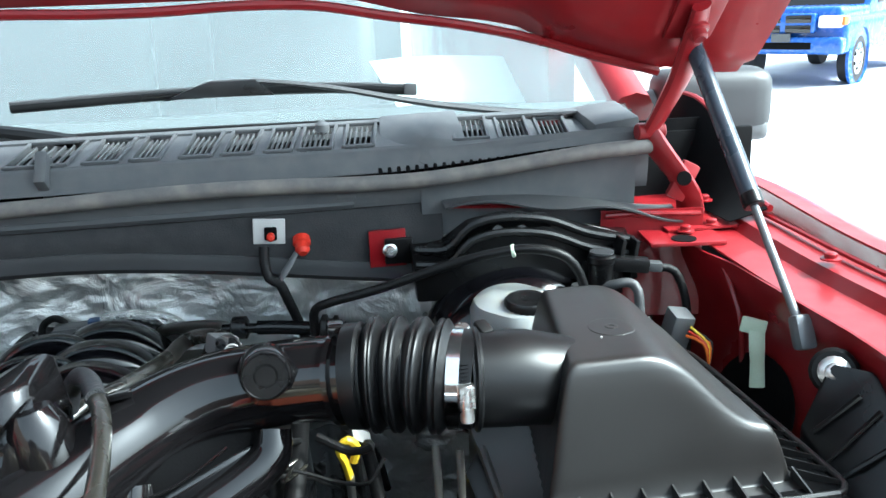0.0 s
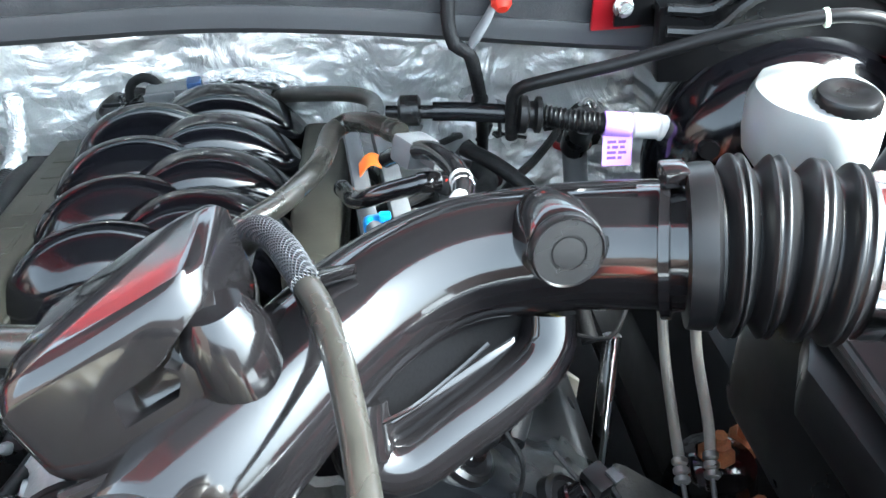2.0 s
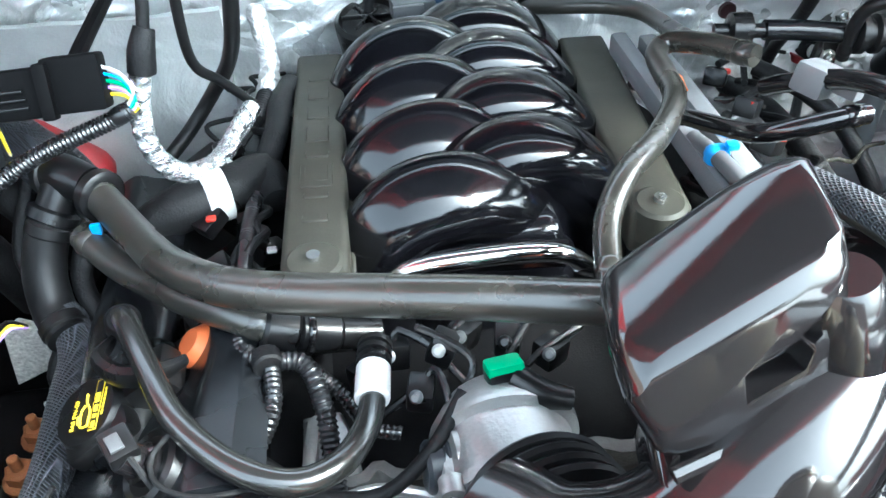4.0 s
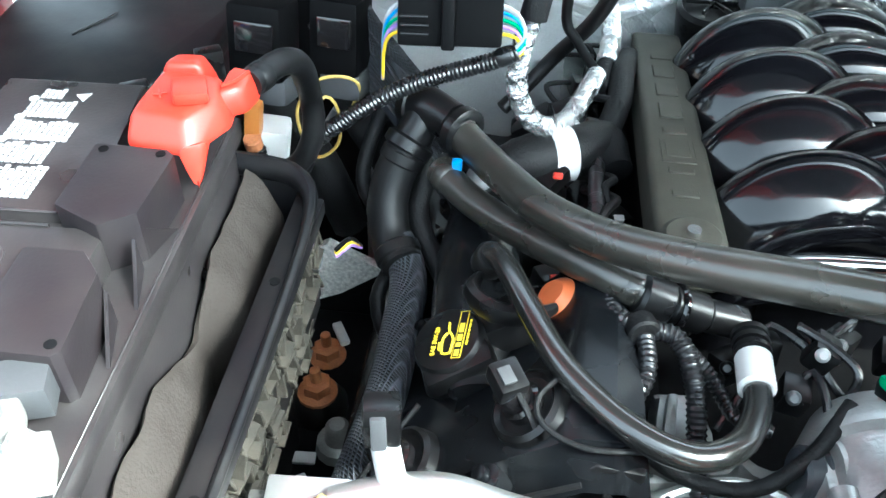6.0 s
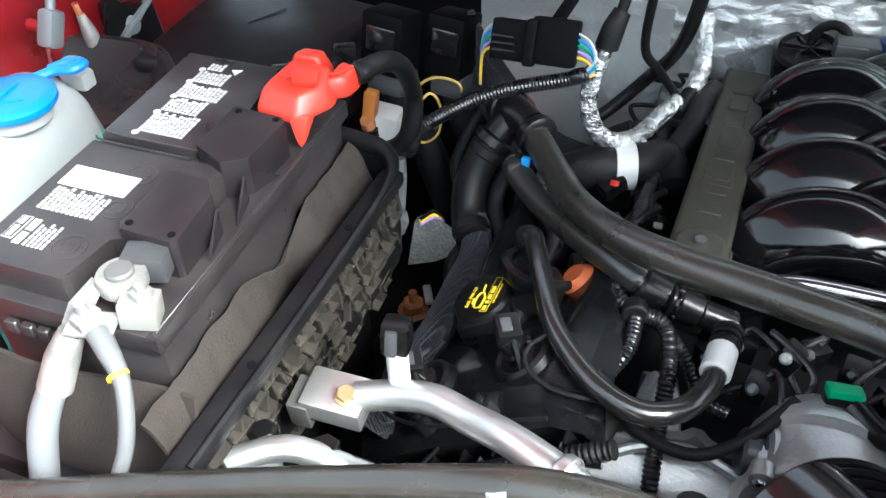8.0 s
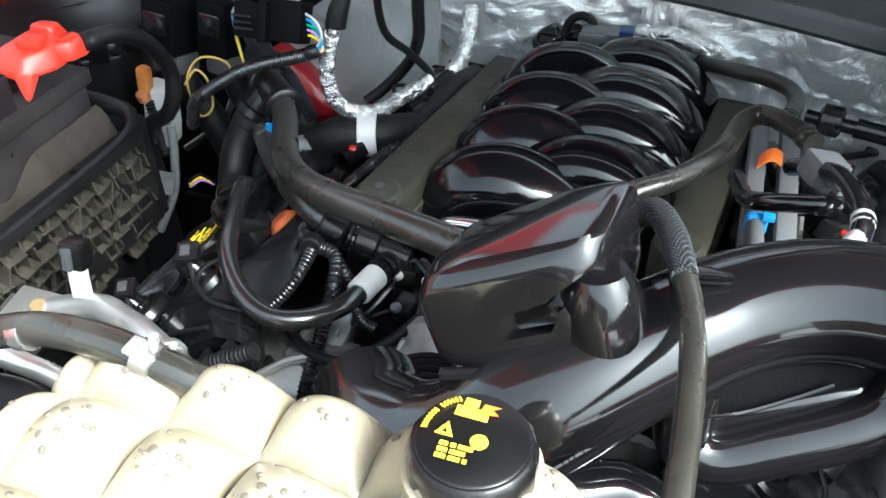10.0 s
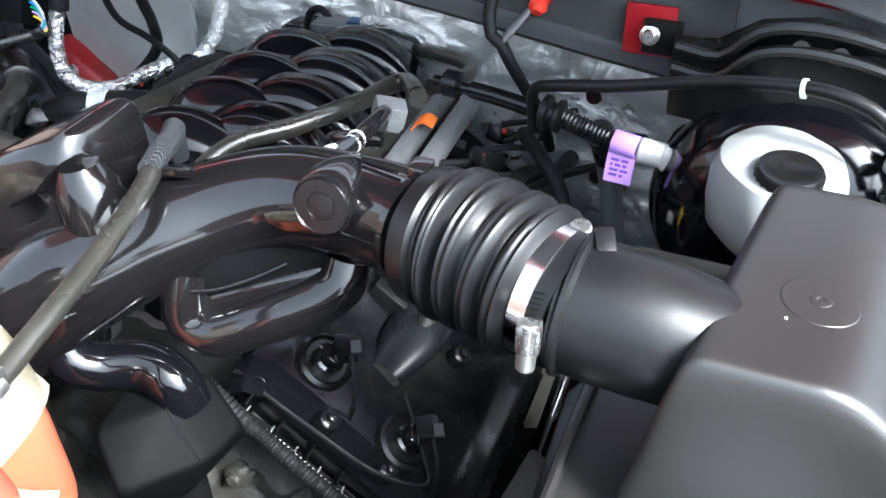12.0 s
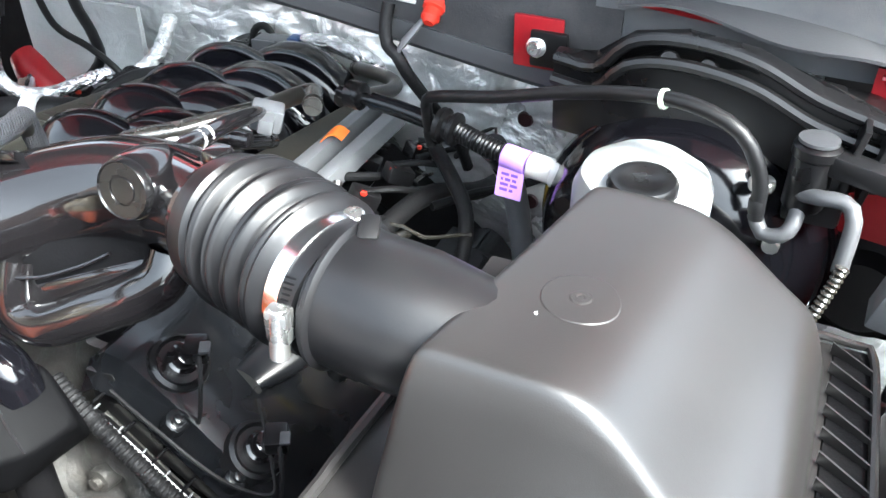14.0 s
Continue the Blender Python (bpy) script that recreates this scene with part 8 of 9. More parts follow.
part("pipe", sweep([(-0.492, 0.662, 1.048), (-0.455, 0.668, 1.060), (-0.42, 0.665, 1.072), (-0.385, 0.652, 1.080), (-0.35, 0.635, 1.095), (-0.31, 0.615, 1.105), (-0.27, 0.60, 1.10), (-0.22, 0.59, 1.06)], 0.0135, 18, 0.008), ALUTUBE, ac)
part("port", rod((-0.456, 0.674, 1.066), (-0.462, 0.684, 1.095), 0.0095, 16), WHITE, ac)
part("port_plug", brick_at((-0.464, 0.690, 1.108), (0.024, 0.022, 0.030), 0.004, -15, 0, 10), BLACK, ac)
part("port_latch", brick_at((-0.464, 0.678, 1.110), (0.010, 0.006, 0.024), 0.002, -15, 0, 10), DARKGREY, ac)
part("low_pipe", sweep([(-0.56, 0.565, 1.05), (-0.52, 0.59, 1.055), (-0.48, 0.60, 1.04), (-0.43, 0.605, 1.02), (-0.40, 0.61, 0.95)], 0.011, 14, 0.01), ALUTUBE, ac)
part("collar", lathe([(0.016, 0), (0.018, 0.003), (0.018, 0.010), (0.014, 0.014)], (-0.305, 0.612, 1.105), (1, -0.4, 0.1), 18), ALUTUBE, ac)
for x, y in ((-0.545, 0.595), (-0.49, 0.60)):
    vcap = thing("service_valve", (x, y, 0.95), "white plastic fitting with a black service cap", "valve", "service valves")
    part("stem", rod((x, y, 0.97), (x - 0.004, y + 0.004, 1.03), 0.011, 14), TAPE if x < -0.52 else BLACK, vcap)
    part("cap", lathe([(0.013, 0), (0.013, 0.022), (0.010, 0.025)], (x - 0.004, y + 0.004, 1.028), (0, 0.1, 1), 6), BLACK, vcap)

# ---- coolant tee and the big hoses ----
te = thing("coolant_tee", (-0.475, 1.07, 1.0), "black plastic coolant tee joining two hoses", "tee")
part("body", sweep([(-0.505, 1.10, 1.075), (-0.490, 1.085, 1.082), (-0.462, 1.066, 1.078)], [0.021, 0.021, 0.020], 20, 0.006), BLACK, te)
part("branch", sweep([(-0.488, 1.083, 1.08), (-0.498, 1.070, 1.062), (-0.508, 1.060, 1.045)], 0.019, 18, 0.006), BLACK, te)
for p, d, r in (((-0.500, 1.096, 1.077), (-1, 0.9, -0.2), 0.026), ((-0.452, 1.056, 1.075), (1, -0.9, 0), 0.025), ((-0.505, 1.063, 1.050), (-0.5, -0.6, -0.8), 0.025)):
    part("collar", lathe([(r * 0.8, -0.008), (r, -0.005), (r, 0.005), (r * 0.8, 0.008)], p, d, 24), BLACK, te)
hose("coolant_hose", [(-0.46, 1.064, 1.076), (-0.435, 1.03, 1.074), (-0.405, 0.98, 1.082), (-0.370, 0.925, 1.094), (-0.32, 0.875, 1.110), (-0.26, 0.84, 1.126), (-0.20, 0.815, 1.140), (-0.13, 0.792, 1.150), (-0.06, 0.775, 1.152), (0.02, 0.765, 1.145), (0.09, 0.77, 1.12)], 0.0162, HOSE, "thick dark grey coolant hose sweeping across the engine front", seg=22)
hose("coolant_hose", [(-0.505, 1.062, 1.05), (-0.517, 1.048, 1.025), (-0.522, 1.030, 1.0), (-0.515, 1.005, 0.975), (-0.500, 0.98, 0.965)], 0.021, RUBBER, "bent black rubber coolant hose below the tee", seg=20)
hose("braided_hose", [(-0.510, 1.004, 0.975), (-0.497, 0.985, 0.962), (-0.490, 0.955, 0.955), (-0.490, 0.914, 0.955), (-0.489, 0.846, 0.955), (-0.494, 0.792, 0.953), (-0.500, 0.751, 0.950), (-0.51, 0.71, 0.93)], 0.0185, BRAIDLIGHT, "thick hose in a black braided sleeve", seg=22)
hose("lower_hose", [(-0.470, 1.03, 1.048), (-0.435, 0.99, 1.045), (-0.39, 0.945, 1.052), (-0.35, 0.905, 1.065), (-0.31, 0.875, 1.072), (-0.285, 0.868, 1.065)], 0.0146, HOSE, "second dark coolant hose under the first", seg=18)
qk = thing("quick_coupling", (-0.26, 0.87, 1.0), "black ribbed quick coupling on a coolant hose", "coupling")
for a, b, r in (((-0.295, 0.868, 1.066), (-0.268, 0.87, 1.054), 0.021), ((-0.268, 0.87, 1.054), (-0.235, 0.876, 1.040), 0.017), ((-0.235, 0.876, 1.040), (-0.20, 0.882, 1.028), 0.014)):
    part("section", rod(a, b, r, 18), BLACK, qk)
part("ring", rod((-0.262, 0.871, 1.051), (-0.256, 0.872, 1.049), 0.0205, 18), GLOSS, qk)
part("blue_lock", brick_at((-0.452, 1.018, 1.064), (0.010, 0.006, 0.012), 0.002), BLUEPL, qk)
vh = thing("vent_hose", (-0.31, 0.76, 1.0), "shiny black bent vent hose with a white taped end", "hose")
part("hose", sweep([(-0.418, 0.905, 1.040), (-0.410, 0.895, 1.066), (-0.398, 0.872, 1.078), (-0.374, 0.818, 1.080), (-0.348, 0.768, 1.080), (-0.306, 0.727, 1.077), (-0.266, 0.713, 1.072), (-0.234, 0.728, 1.068), (-0.215, 0.762, 1.062), (-0.209, 0.795, 1.058)], 0.0102, 18, 0.008), VENTRUBBER, vh)
part("elbow_joint", lathe([(0.0118, 0), (0.0150, 0.002), (0.0150, 0.016), (0.0125, 0.019)], (-0.4135, 0.900, 1.050), (0.25, -0.35, 0.9), 18), BLACK, vh)
part("white_end", rod((-0.2105, 0.785, 1.0595), (-0.2075, 0.820, 1.056), 0.0138, 20), TAPE, vh, "white tape band")
for k in range(3):
    part("black_end", lathe([(0.010, 0), (0.0145, 0.001), (0.0145, 0.007), (0.010, 0.009)], V(-0.2075, 0.820, 1.056) + V(0.001, 0.010, -0.002) * k, (0.1, 1, -0.2), 18), BLACK, vh)

hose("valve_hose", [(0.175, 1.05, 1.165), (0.150, 1.09, 1.158), (0.122, 1.130, 1.142), (0.104, 1.115, 1.138), (0.098, 1.07, 1.142), (0.086, 1.01, 1.152), (0.055, 0.96, 1.150), (0.016, 0.919, 1.147), (-0.01, 0.88, 1.13), (-0.02, 0.83, 1.11)], 0.0112, HOSE, "dark hose with a faded print bending round the manifold", seg=16)
hose("valve_hose", [(0.025, 1.40, 1.058), (0.07, 1.36, 1.075), (0.12, 1.33, 1.085), (0.150, 1.30, 1.090), (0.158, 1.25, 1.10), (0.150, 1.15, 1.13)], 0.0105, HOSE, "dark hose along the back of the manifold", seg=14)
hose("breather_pipe", [(0.110, 1.055, 1.105), (0.118, 0.99, 1.135), (0.126, 0.93, 1.165), (0.150, 0.905, 1.185), (0.184, 0.901, 1.194), (0.198, 0.902, 1.194)], 0.0085, GLOSS, "shiny bent black breather pipe", seg=14)

# ---- evaporative line with its tag, wiring ----
ev = thing("evap_line", (0.32, 1.1, 1.08), "black corrugated line across the firewall with a white end", "line")
part("pipe", sweep([(0.165, 1.125, 1.148), (0.20, 1.119, 1.148), (0.24, 1.116, 1.146), (0.32, 1.107, 1.140), (0.40, 1.088, 1.130), (0.44, 1.083, 1.127)], 0.0075, 12, 0.01), BLACK, ev)
part("corrugated_sleeve", sweep([(0.215, 1.118, 1.148), (0.25, 1.115, 1.146), (0.295, 1.109, 1.142)], 0.0105, 14, 0.006), SATIN, ev)
part("corrugated_sleeve", sweep([(0.335, 1.104, 1.139), (0.37, 1.095, 1.134), (0.415, 1.086, 1.129)], 0.0115, 14, 0.0013, ribbed(0.0052, 0.09)), BLACK, ev)
part("grommet", lathe([(0.014, 0), (0.021, 0.003), (0.021, 0.010), (0.015, 0.013), (0.015, 0.018), (0.020, 0.021), (0.020, 0.026), (0.012, 0.029)], (0.306, 1.109, 1.141), (1, -0.12, -0.08), 22), RUBBER, ev)
part("joint", lathe([(0.012, 0), (0.017, 0.003), (0.017, 0.022), (0.012, 0.025)], (0.178, 1.123, 1.149), (1, -0.1, 0), 18), BLACK, ev)
part("white_end", lathe([(0.012, 0), (0.014, 0.002), (0.014, 0.028), (0.016, 0.030), (0.016, 0.042), (0.011, 0.045)], (0.428, 1.085, 1.128), (1, -0.06, -0.08), 16, lobes=lambda t, k: 1 + 0.06 * math.cos(4 * t)), WHITE, ev, "white plastic end fitting")
part("tail", sweep([(0.47, 1.081, 1.125), (0.485, 1.07, 1.125), (0.498, 1.05, 1.126)], 0.007, 10, 0.006), BLACK, ev)
part("tag_wrap", lathe([(0.0135, 0), (0.014, 0.001), (0.014, 0.028), (0.0135, 0.029)], (0.398, 1.088, 1.131), (1, -0.1, -0.1), 18), PURPLE, ev, "purple paper tag")
tm = at((0.411, 1.074, 1.108), 78, 0, -6)
part("tag", block(-0.016, 0.016, -0.020, 0.016, 0, 0.0008, 0, 1, tm), PURPLE, ev, "purple paper tag")
bars(tm @ pose(0, -0.002, 0.0008), 4, 0.022, 0.006, mat("violet_ink", (0.12, 0.05, 0.35), 0.6), ev, seed=12, thick=0.0003)
part("drop_leg", sweep([(0.380, 1.098, 1.132), (0.382, 1.125, 1.105), (0.384, 1.148, 1.073)], 0.0165, 16, 0.008), BLACK, ev)
part("drop_pipe", sweep([(0.384, 1.146, 1.078), (0.389, 1.155, 1.045), (0.394, 1.162, 1.010), (0.402, 1.17, 0.94)], 0.0150, 16, 0.008), GREYPL, ev)
ev.location.z += 0.005
for p in ((0.313, 1.370, 1.026), (0.334, 1.375, 0.895)):
    fhn = V(p[0], firewall_y(p[0], p[2]) - 0.010, p[2])
    solo("firewall_hole", lathe([(0.013, 0), (0.0115, 0.004), (0.0105, 0.003), (0.004, 0.003)], fhn, (0, -1, 0), 18), mat("dark_hole", (0.02, 0.004, 0.005), 0.5), "dark round hole punched through the foil", "hole", "firewall holes")
dw = thing("pressure_switch", (0.19, 0.97, 1.13), "grey connector with clear sleeve on a bent black hose", "connector")
part("body", brick_at((0.190, 0.985, 1.176), (0.034, 0.030, 0.026), 0.005, 0, 15, 30), GREYPL, dw)
part("collar", brick_at((0.205, 0.962, 1.180), (0.016, 0.022, 0.016), 0.003, 0, 15, 30), GREYPL, dw)
part("hose", sweep([(0.165, 1.02, 1.150), (0.175, 1.00, 1.165), (0.198, 0.955, 1.192), (0.212, 0.895, 1.210), (0.215, 0.855, 1.215), (0.210, 0.82, 1.218)], 0.0085, 12, 0.008), GLOSS, dw)
part("tip", lathe([(0.007, 0), (0.009, 0.008), (0.0095, 0.016), (0.006, 0.020)], (0.211, 0.835, 1.217), (-0.2, -1, 0.1), 14), WHITE, dw)
for k in range(2):
    part("print_ring", lathe([(0.0088, 0), (0.0091, 0.001), (0.0091, 0.003), (0.0088, 0.004)], (0.2145, 0.864 - 0.010 * k, 1.2145), (0, -1, 0.1), 14), PRINT, dw)
dw.location += V(-0.008, -0.030, 0.020)
jc = thing("injector_harness", (0.20, 1.0, 1.0), "black wiring with small connectors and red locks beside the manifold", "harness")
for i in range(5):
    y = 0.92 + 0.075 * i
    b_ = part("plug", brick_at((0.225 + 0.008 * (i % 2), y, 1.055 - 0.004 * i), (0.036, 0.026, 0.022), 0.004, 0, 25, 20 + 10 * i), BLACK, jc)
    part("lock", brick_at((0.232, y - 0.012, 1.068 - 0.004 * i), (0.007, 0.006, 0.005), 0.001), REDCAP, b_)
    part("lead", sweep([(0.225, y, 1.055), (0.255, y + 0.02, 1.055), (0.265, y + 0.05, 1.04), (0.262, y + 0.09, 1.02)], 0.0045, 8, 0.008), CLOTH, jc)
part("trunk", sweep([(0.25, 0.86, 0.98), (0.262, 0.95, 1.02), (0.268, 1.05, 1.03), (0.275, 1.15, 1.02), (0.30, 1.25, 0.98), (0.30, 1.34, 0.95)], 0.013, 12, 0.012), CLOTH, jc)
part("trunk", sweep([(0.26, 1.20, 1.06), (0.30, 1.16, 1.05), (0.34, 1.12, 1.02), (0.36, 1.05, 0.97), (0.37, 0.98, 0.92)], 0.010, 12, 0.012), CLOTH, jc)
solo("paper_label", brick_at((0.352, 1.02, 1.01), (0.034, 0.026, 0.001), 0.0003, 25, 35, 20, 1), PAPER, "white printed label on black plastic", "label")
# left bank wiring
lw = thing("wiring_loom", (-0.30, 0.95, 1.0), "corrugated black wiring loom over the valve cover", "loom")
cor = ribbed(0.0046, 0.10)
part("branch", sweep([(-0.315, 1.10, 1.02), (-0.318, 1.034, 1.03), (-0.318, 0.955, 1.042), (-0.310, 0.895, 1.052), (-0.312, 0.855, 1.058), (-0.292, 0.836, 1.060), (-0.262, 0.832, 1.055), (-0.249, 0.80, 1.04), (-0.245, 0.76, 1.01), (-0.238, 0.70, 0.97), (-0.225, 0.67, 0.90), (-0.22, 0.66, 0.80)], 0.0076, 12, 0.0011, cor), LOOM, lw)
part("branch", sweep([(-0.288, 0.836, 1.06), (-0.286, 0.80, 1.052), (-0.296, 0.782, 1.035), (-0.318, 0.762, 1.01), (-0.335, 0.74, 0.975)], 0.0068, 12, 0.0011, cor), LOOM, lw)
part("branch", sweep([(-0.262, 0.832, 1.055), (-0.235, 0.815, 1.035), (-0.215, 0.79, 1.02), (-0.19, 0.78, 1.02)], 0.0060, 12, 0.0011, cor), LOOM, lw)
part("plain_lead", sweep([(-0.30, 0.775, 1.01), (-0.26, 0.745, 1.005), (-0.21, 0.735, 1.01), (-0.17, 0.755, 1.03), (-0.14, 0.79, 1.05)], 0.006, 10, 0.01), CLOTH, lw)
part("tape", rod((-0.292, 0.842, 1.06), (-0.288, 0.826, 1.062), 0.0125, 14), CLOTH, lw)
bt_ = thing("taped_trunk", (-0.38, 1.10, 1.0), "thick cloth-taped wiring trunk with a white band", "harness")
part("trunk", sweep([(-0.44, 1.065, 1.02), (-0.40, 1.08, 1.028), (-0.36, 1.102, 1.026), (-0.32, 1.14, 1.018), (-0.305, 1.10, 1.01)], [0.018, 0.026, 0.027, 0.022, 0.016], 16, 0.008, lambda s: 1 + 0.03 * math.sin(s * 400)), CLOTH, bt_)
part("white_band", lathe([(0.0272, 0), (0.0285, 0.001), (0.0285, 0.024), (0.0272, 0.025)], (-0.378, 1.092, 1.027), (0.9, 0.35, 0.0), 22), TAPE, bt_, "white tape band")
part("grey_end", sweep([(-0.43, 1.06, 1.01), (-0.445, 1.05, 1.02), (-0.448, 1.035, 1.0)], [0.012, 0.016, 0.012], 12, 0.006), GREYPL, bt_)
part("riser", sweep([(-0.32, 1.14, 1.02), (-0.305, 1.19, 1.035), (-0.300, 1.24, 1.04), (-0.29, 1.30, 1.03)], 0.014, 12, 0.01), CLOTH, bt_)
bt_.location += V(0.012, 0, 0.002)
fs = thing("foil_sleeved_cable", (-0.37, 1.15, 1.0), "cable in a bright silver foil sleeve hanging in a loop", "cable")
part("sleeve", sweep([(-0.394, 1.108, 1.178), (-0.402, 1.10, 1.145), (-0.404, 1.092, 1.11), (-0.392, 1.085, 1.082), (-0.372, 1.095, 1.062), (-0.350, 1.13, 1.050), (-0.332, 1.175, 1.054), (-0.318, 1.220, 1.054)], 0.0105, 18, 0.002, lambda s: 1 + 0.05 * math.sin(s * 520) + 0.03 * math.sin(s * 1190)), FOILTAPE, fs)
part("sleeve", sweep([(-0.305, 1.27, 1.040), (-0.300, 1.31, 1.055), (-0.306, 1.345, 1.078), (-0.312, 1.37, 1.10)], 0.012, 14, 0.004, lambda s: 1 + 0.06 * math.sin(s * 300)), FOILTAPE, fs)
part("tape_end", sweep([(-0.394, 1.108, 1.172), (-0.390, 1.112, 1.192), (-0.384, 1.12, 1.21)], [0.0135, 0.013, 0.010], 12, 0.006), CLOTH, fs)
part("riser", sweep([(-0.386, 1.118, 1.205), (-0.380, 1.128, 1.24), (-0.376, 1.14, 1.30)], 0.006, 10, 0.012), CLOTH, fs)
part("white_clip", brick_at((-0.343, 1.125, 1.038), (0.016, 0.014, 0.020), 0.003), TAPE, fs)
part("conduit", sweep([(-0.316, 1.215, 1.040), (-0.31, 1.24, 1.040), (-0.305, 1.27, 1.04)], 0.010, 12, 0.0015, cor), CLOTH, fs)
hose("hanging_cable", [(-0.352, 1.16, 1.30), (-0.358, 1.155, 1.22), (-0.361, 1.176, 1.141), (-0.345, 1.215, 1.095), (-0.325, 1.24, 1.055), (-0.300, 1.24, 1.025), (-0.292, 1.22, 1.01)], 0.0055, RUBBER, "thin black cable hanging from the cowl", "cable")
hose("hanging_cable", [(-0.300, 1.17, 1.32), (-0.312, 1.178, 1.195), (-0.330, 1.215, 1.12), (-0.362, 1.25, 1.06), (-0.395, 1.24, 1.02), (-0.42, 1.22, 1.0)], 0.0085, RUBBER, "flat black cable hanging in front of the foil", "cable")
for i in range(2, 7):
    r0 = random.Random(30 + i)
    pts = [(-0.60 + 0.03 * i, 1.15 - 0.01 * i, 1.08 - 0.012 * i)]
    for k in range(4):
        p = pts[-1]
        pts.append((p[0] + r0.uniform(-0.02, 0.05), p[1] - 0.05 + r0.uniform(-0.02, 0.02), p[2] - 0.045 + r0.uniform(-0.03, 0.02)))
    hose("harness_strand", pts, r0.choice((0.006, 0.008, 0.011)), CLOTH, "black taped harness strand behind the battery", "cable", group="harness strands", seg=10)
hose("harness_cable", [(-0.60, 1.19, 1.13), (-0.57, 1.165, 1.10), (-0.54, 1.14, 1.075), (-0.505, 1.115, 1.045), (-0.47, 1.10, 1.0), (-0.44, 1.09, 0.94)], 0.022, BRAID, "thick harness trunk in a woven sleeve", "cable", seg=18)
hose("thin_tube", [(-0.60, 1.005, 1.04), (-0.597, 0.995, 1.0), (-0.60, 0.98, 0.95), (-0.615, 0.95, 0.90)], 0.006, GREYPL, "thin grey tube behind the battery tray", "tube")
pcn = thing("grey_plug", (-0.575, 0.96, 0.93), "grey wiring plug with purple and yellow wires", "plug")
part("body", brick_at((-0.592, 0.955, 0.985), (0.034, 0.024, 0.024), 0.005, 0, 20, 30), GREYPL, pcn)
for i, m_ in enumerate((PURPLE, YELLOWW, BLACK)):
    part("wire", sweep([(-0.565, 0.975, 0.972 + 0.004 * i), (-0.552, 0.985, 0.980 + 0.004 * i), (-0.545, 1.0, 0.965)], 0.0025, 6, 0.006), m_, pcn)
# right front: dipstick, steel tubes and mounts under the bellows
ds = thing("dipstick", (0.33, 0.97, 0.8), "yellow dipstick handle on a steel tube", "dipstick")
part("tube", rod((0.335, 0.99, 0.75), (0.33, 0.97, 0.98), 0.006, 10), STEEL, ds)
part("handle", sweep([(0.33, 0.97, 0.975), (0.325, 0.968, 1.00), (0.318, 0.966, 1.022), (0.330, 0.964, 1.036), (0.342, 0.966, 1.022), (0.336, 0.968, 1.00)], 0.006, 8, 0.006), YELLOWW, ds)
rs = thing("support_rod", (0.366, 0.908, 0.55), "bright steel tube with a blue lower end beside the engine", "tube")
part("tube", rod((0.402, 1.0, 0.91), (0.372, 0.922, 0.715), 0.011, 16), CHROME, rs)
part("slot", brick_at((0.385, 0.945, 0.785), (0.006, 0.012, 0.12), 0.002, -22, 9, 0), GREYSTEEL, rs)
part("blue_end", rod((0.374, 0.928, 0.73), (0.366, 0.908, 0.68), 0.015, 14), BLUEPL, rs)
part("foot", rod((0.366, 0.908, 0.68), (0.36, 0.89, 0.55), 0.012, 14), DARK, rs)
for pts in (((0.458, 1.02, 0.98), (0.454, 0.97, 0.905), (0.447, 0.905, 0.862), (0.441, 0.862, 0.844)), ((0.490, 1.0, 0.98), (0.485, 0.955, 0.915), (0.476, 0.885, 0.878), (0.468, 0.85, 0.862))):
    tl = thing("brake_tube", (pts[3][0], pts[3][1], 0.7), "pale grey sleeved tube with a crimped steel fitting", "tube", "brake tubes")
    part("sleeve", sweep(pts, 0.0062, 12, 0.01), mat("pale_sleeve", (0.22, 0.21, 0.19), 0.4), tl)
    c = Vector(pts[3])
    d = (c - Vector(pts[2])).normalized()
    for k in range(3):
        part("crimp", lathe([(0.006, 0), (0.0085, 0.002), (0.0085, 0.007), (0.006, 0.009)], c + d * (0.010 * k - 0.004), d, 12), STEEL, tl)
    part("tail", sweep([c + d * 0.02, c + d * 0.07 + V(0.01, 0, -0.03), c + V(0.05, 0.0, -0.14)], 0.003, 8, 0.02), DARKGREY, tl)
pt = thing("heat_shield_tab", (0.37, 1.03, 0.8), "pale bent sheet metal tab beside the steel tube", "tab")
part("tab", prism([(0.323, 1.03, 0.816), (0.35, 1.03, 0.836), (0.377, 1.03, 0.809), (0.372, 1.03, 0.741), (0.355, 1.03, 0.693), (0.336, 1.03, 0.685)], (0, 0, 0), (0.002, 0.006, 0), 0.001), mat("pale_tab_metal", (0.24, 0.225, 0.20), 0.6, 0.2), pt)
part("stay", sweep([(0.385, 1.036, 0.91), (0.38, 1.10, 0.92), (0.37, 1.2, 0.90)], 0.006, 8, 0.02), DARK, pt)
em = thing("engine_mount", (0.50, 0.86, 0.66), "black engine mount with rusty nuts", "mount")
part("cup", lathe([(0.05, 0), (0.055, 0.05), (0.045, 0.10), (0.03, 0.11)], (0.50, 0.89, 0.70), (0, 0, 1), 24), GLOSS, em)
for p in ((0.50, 0.893, 0.815), (0.556, 0.929, 0.795), (0.53, 0.835, 0.77)):
    part("nut", lathe([(0.022, -0.02), (0.022, -0.004), (0.014, 0), (0.014, 0.014), (0.008, 0.016), (0.008, 0.026)], p, (0, 0, 1), 8), RUSTY, em)
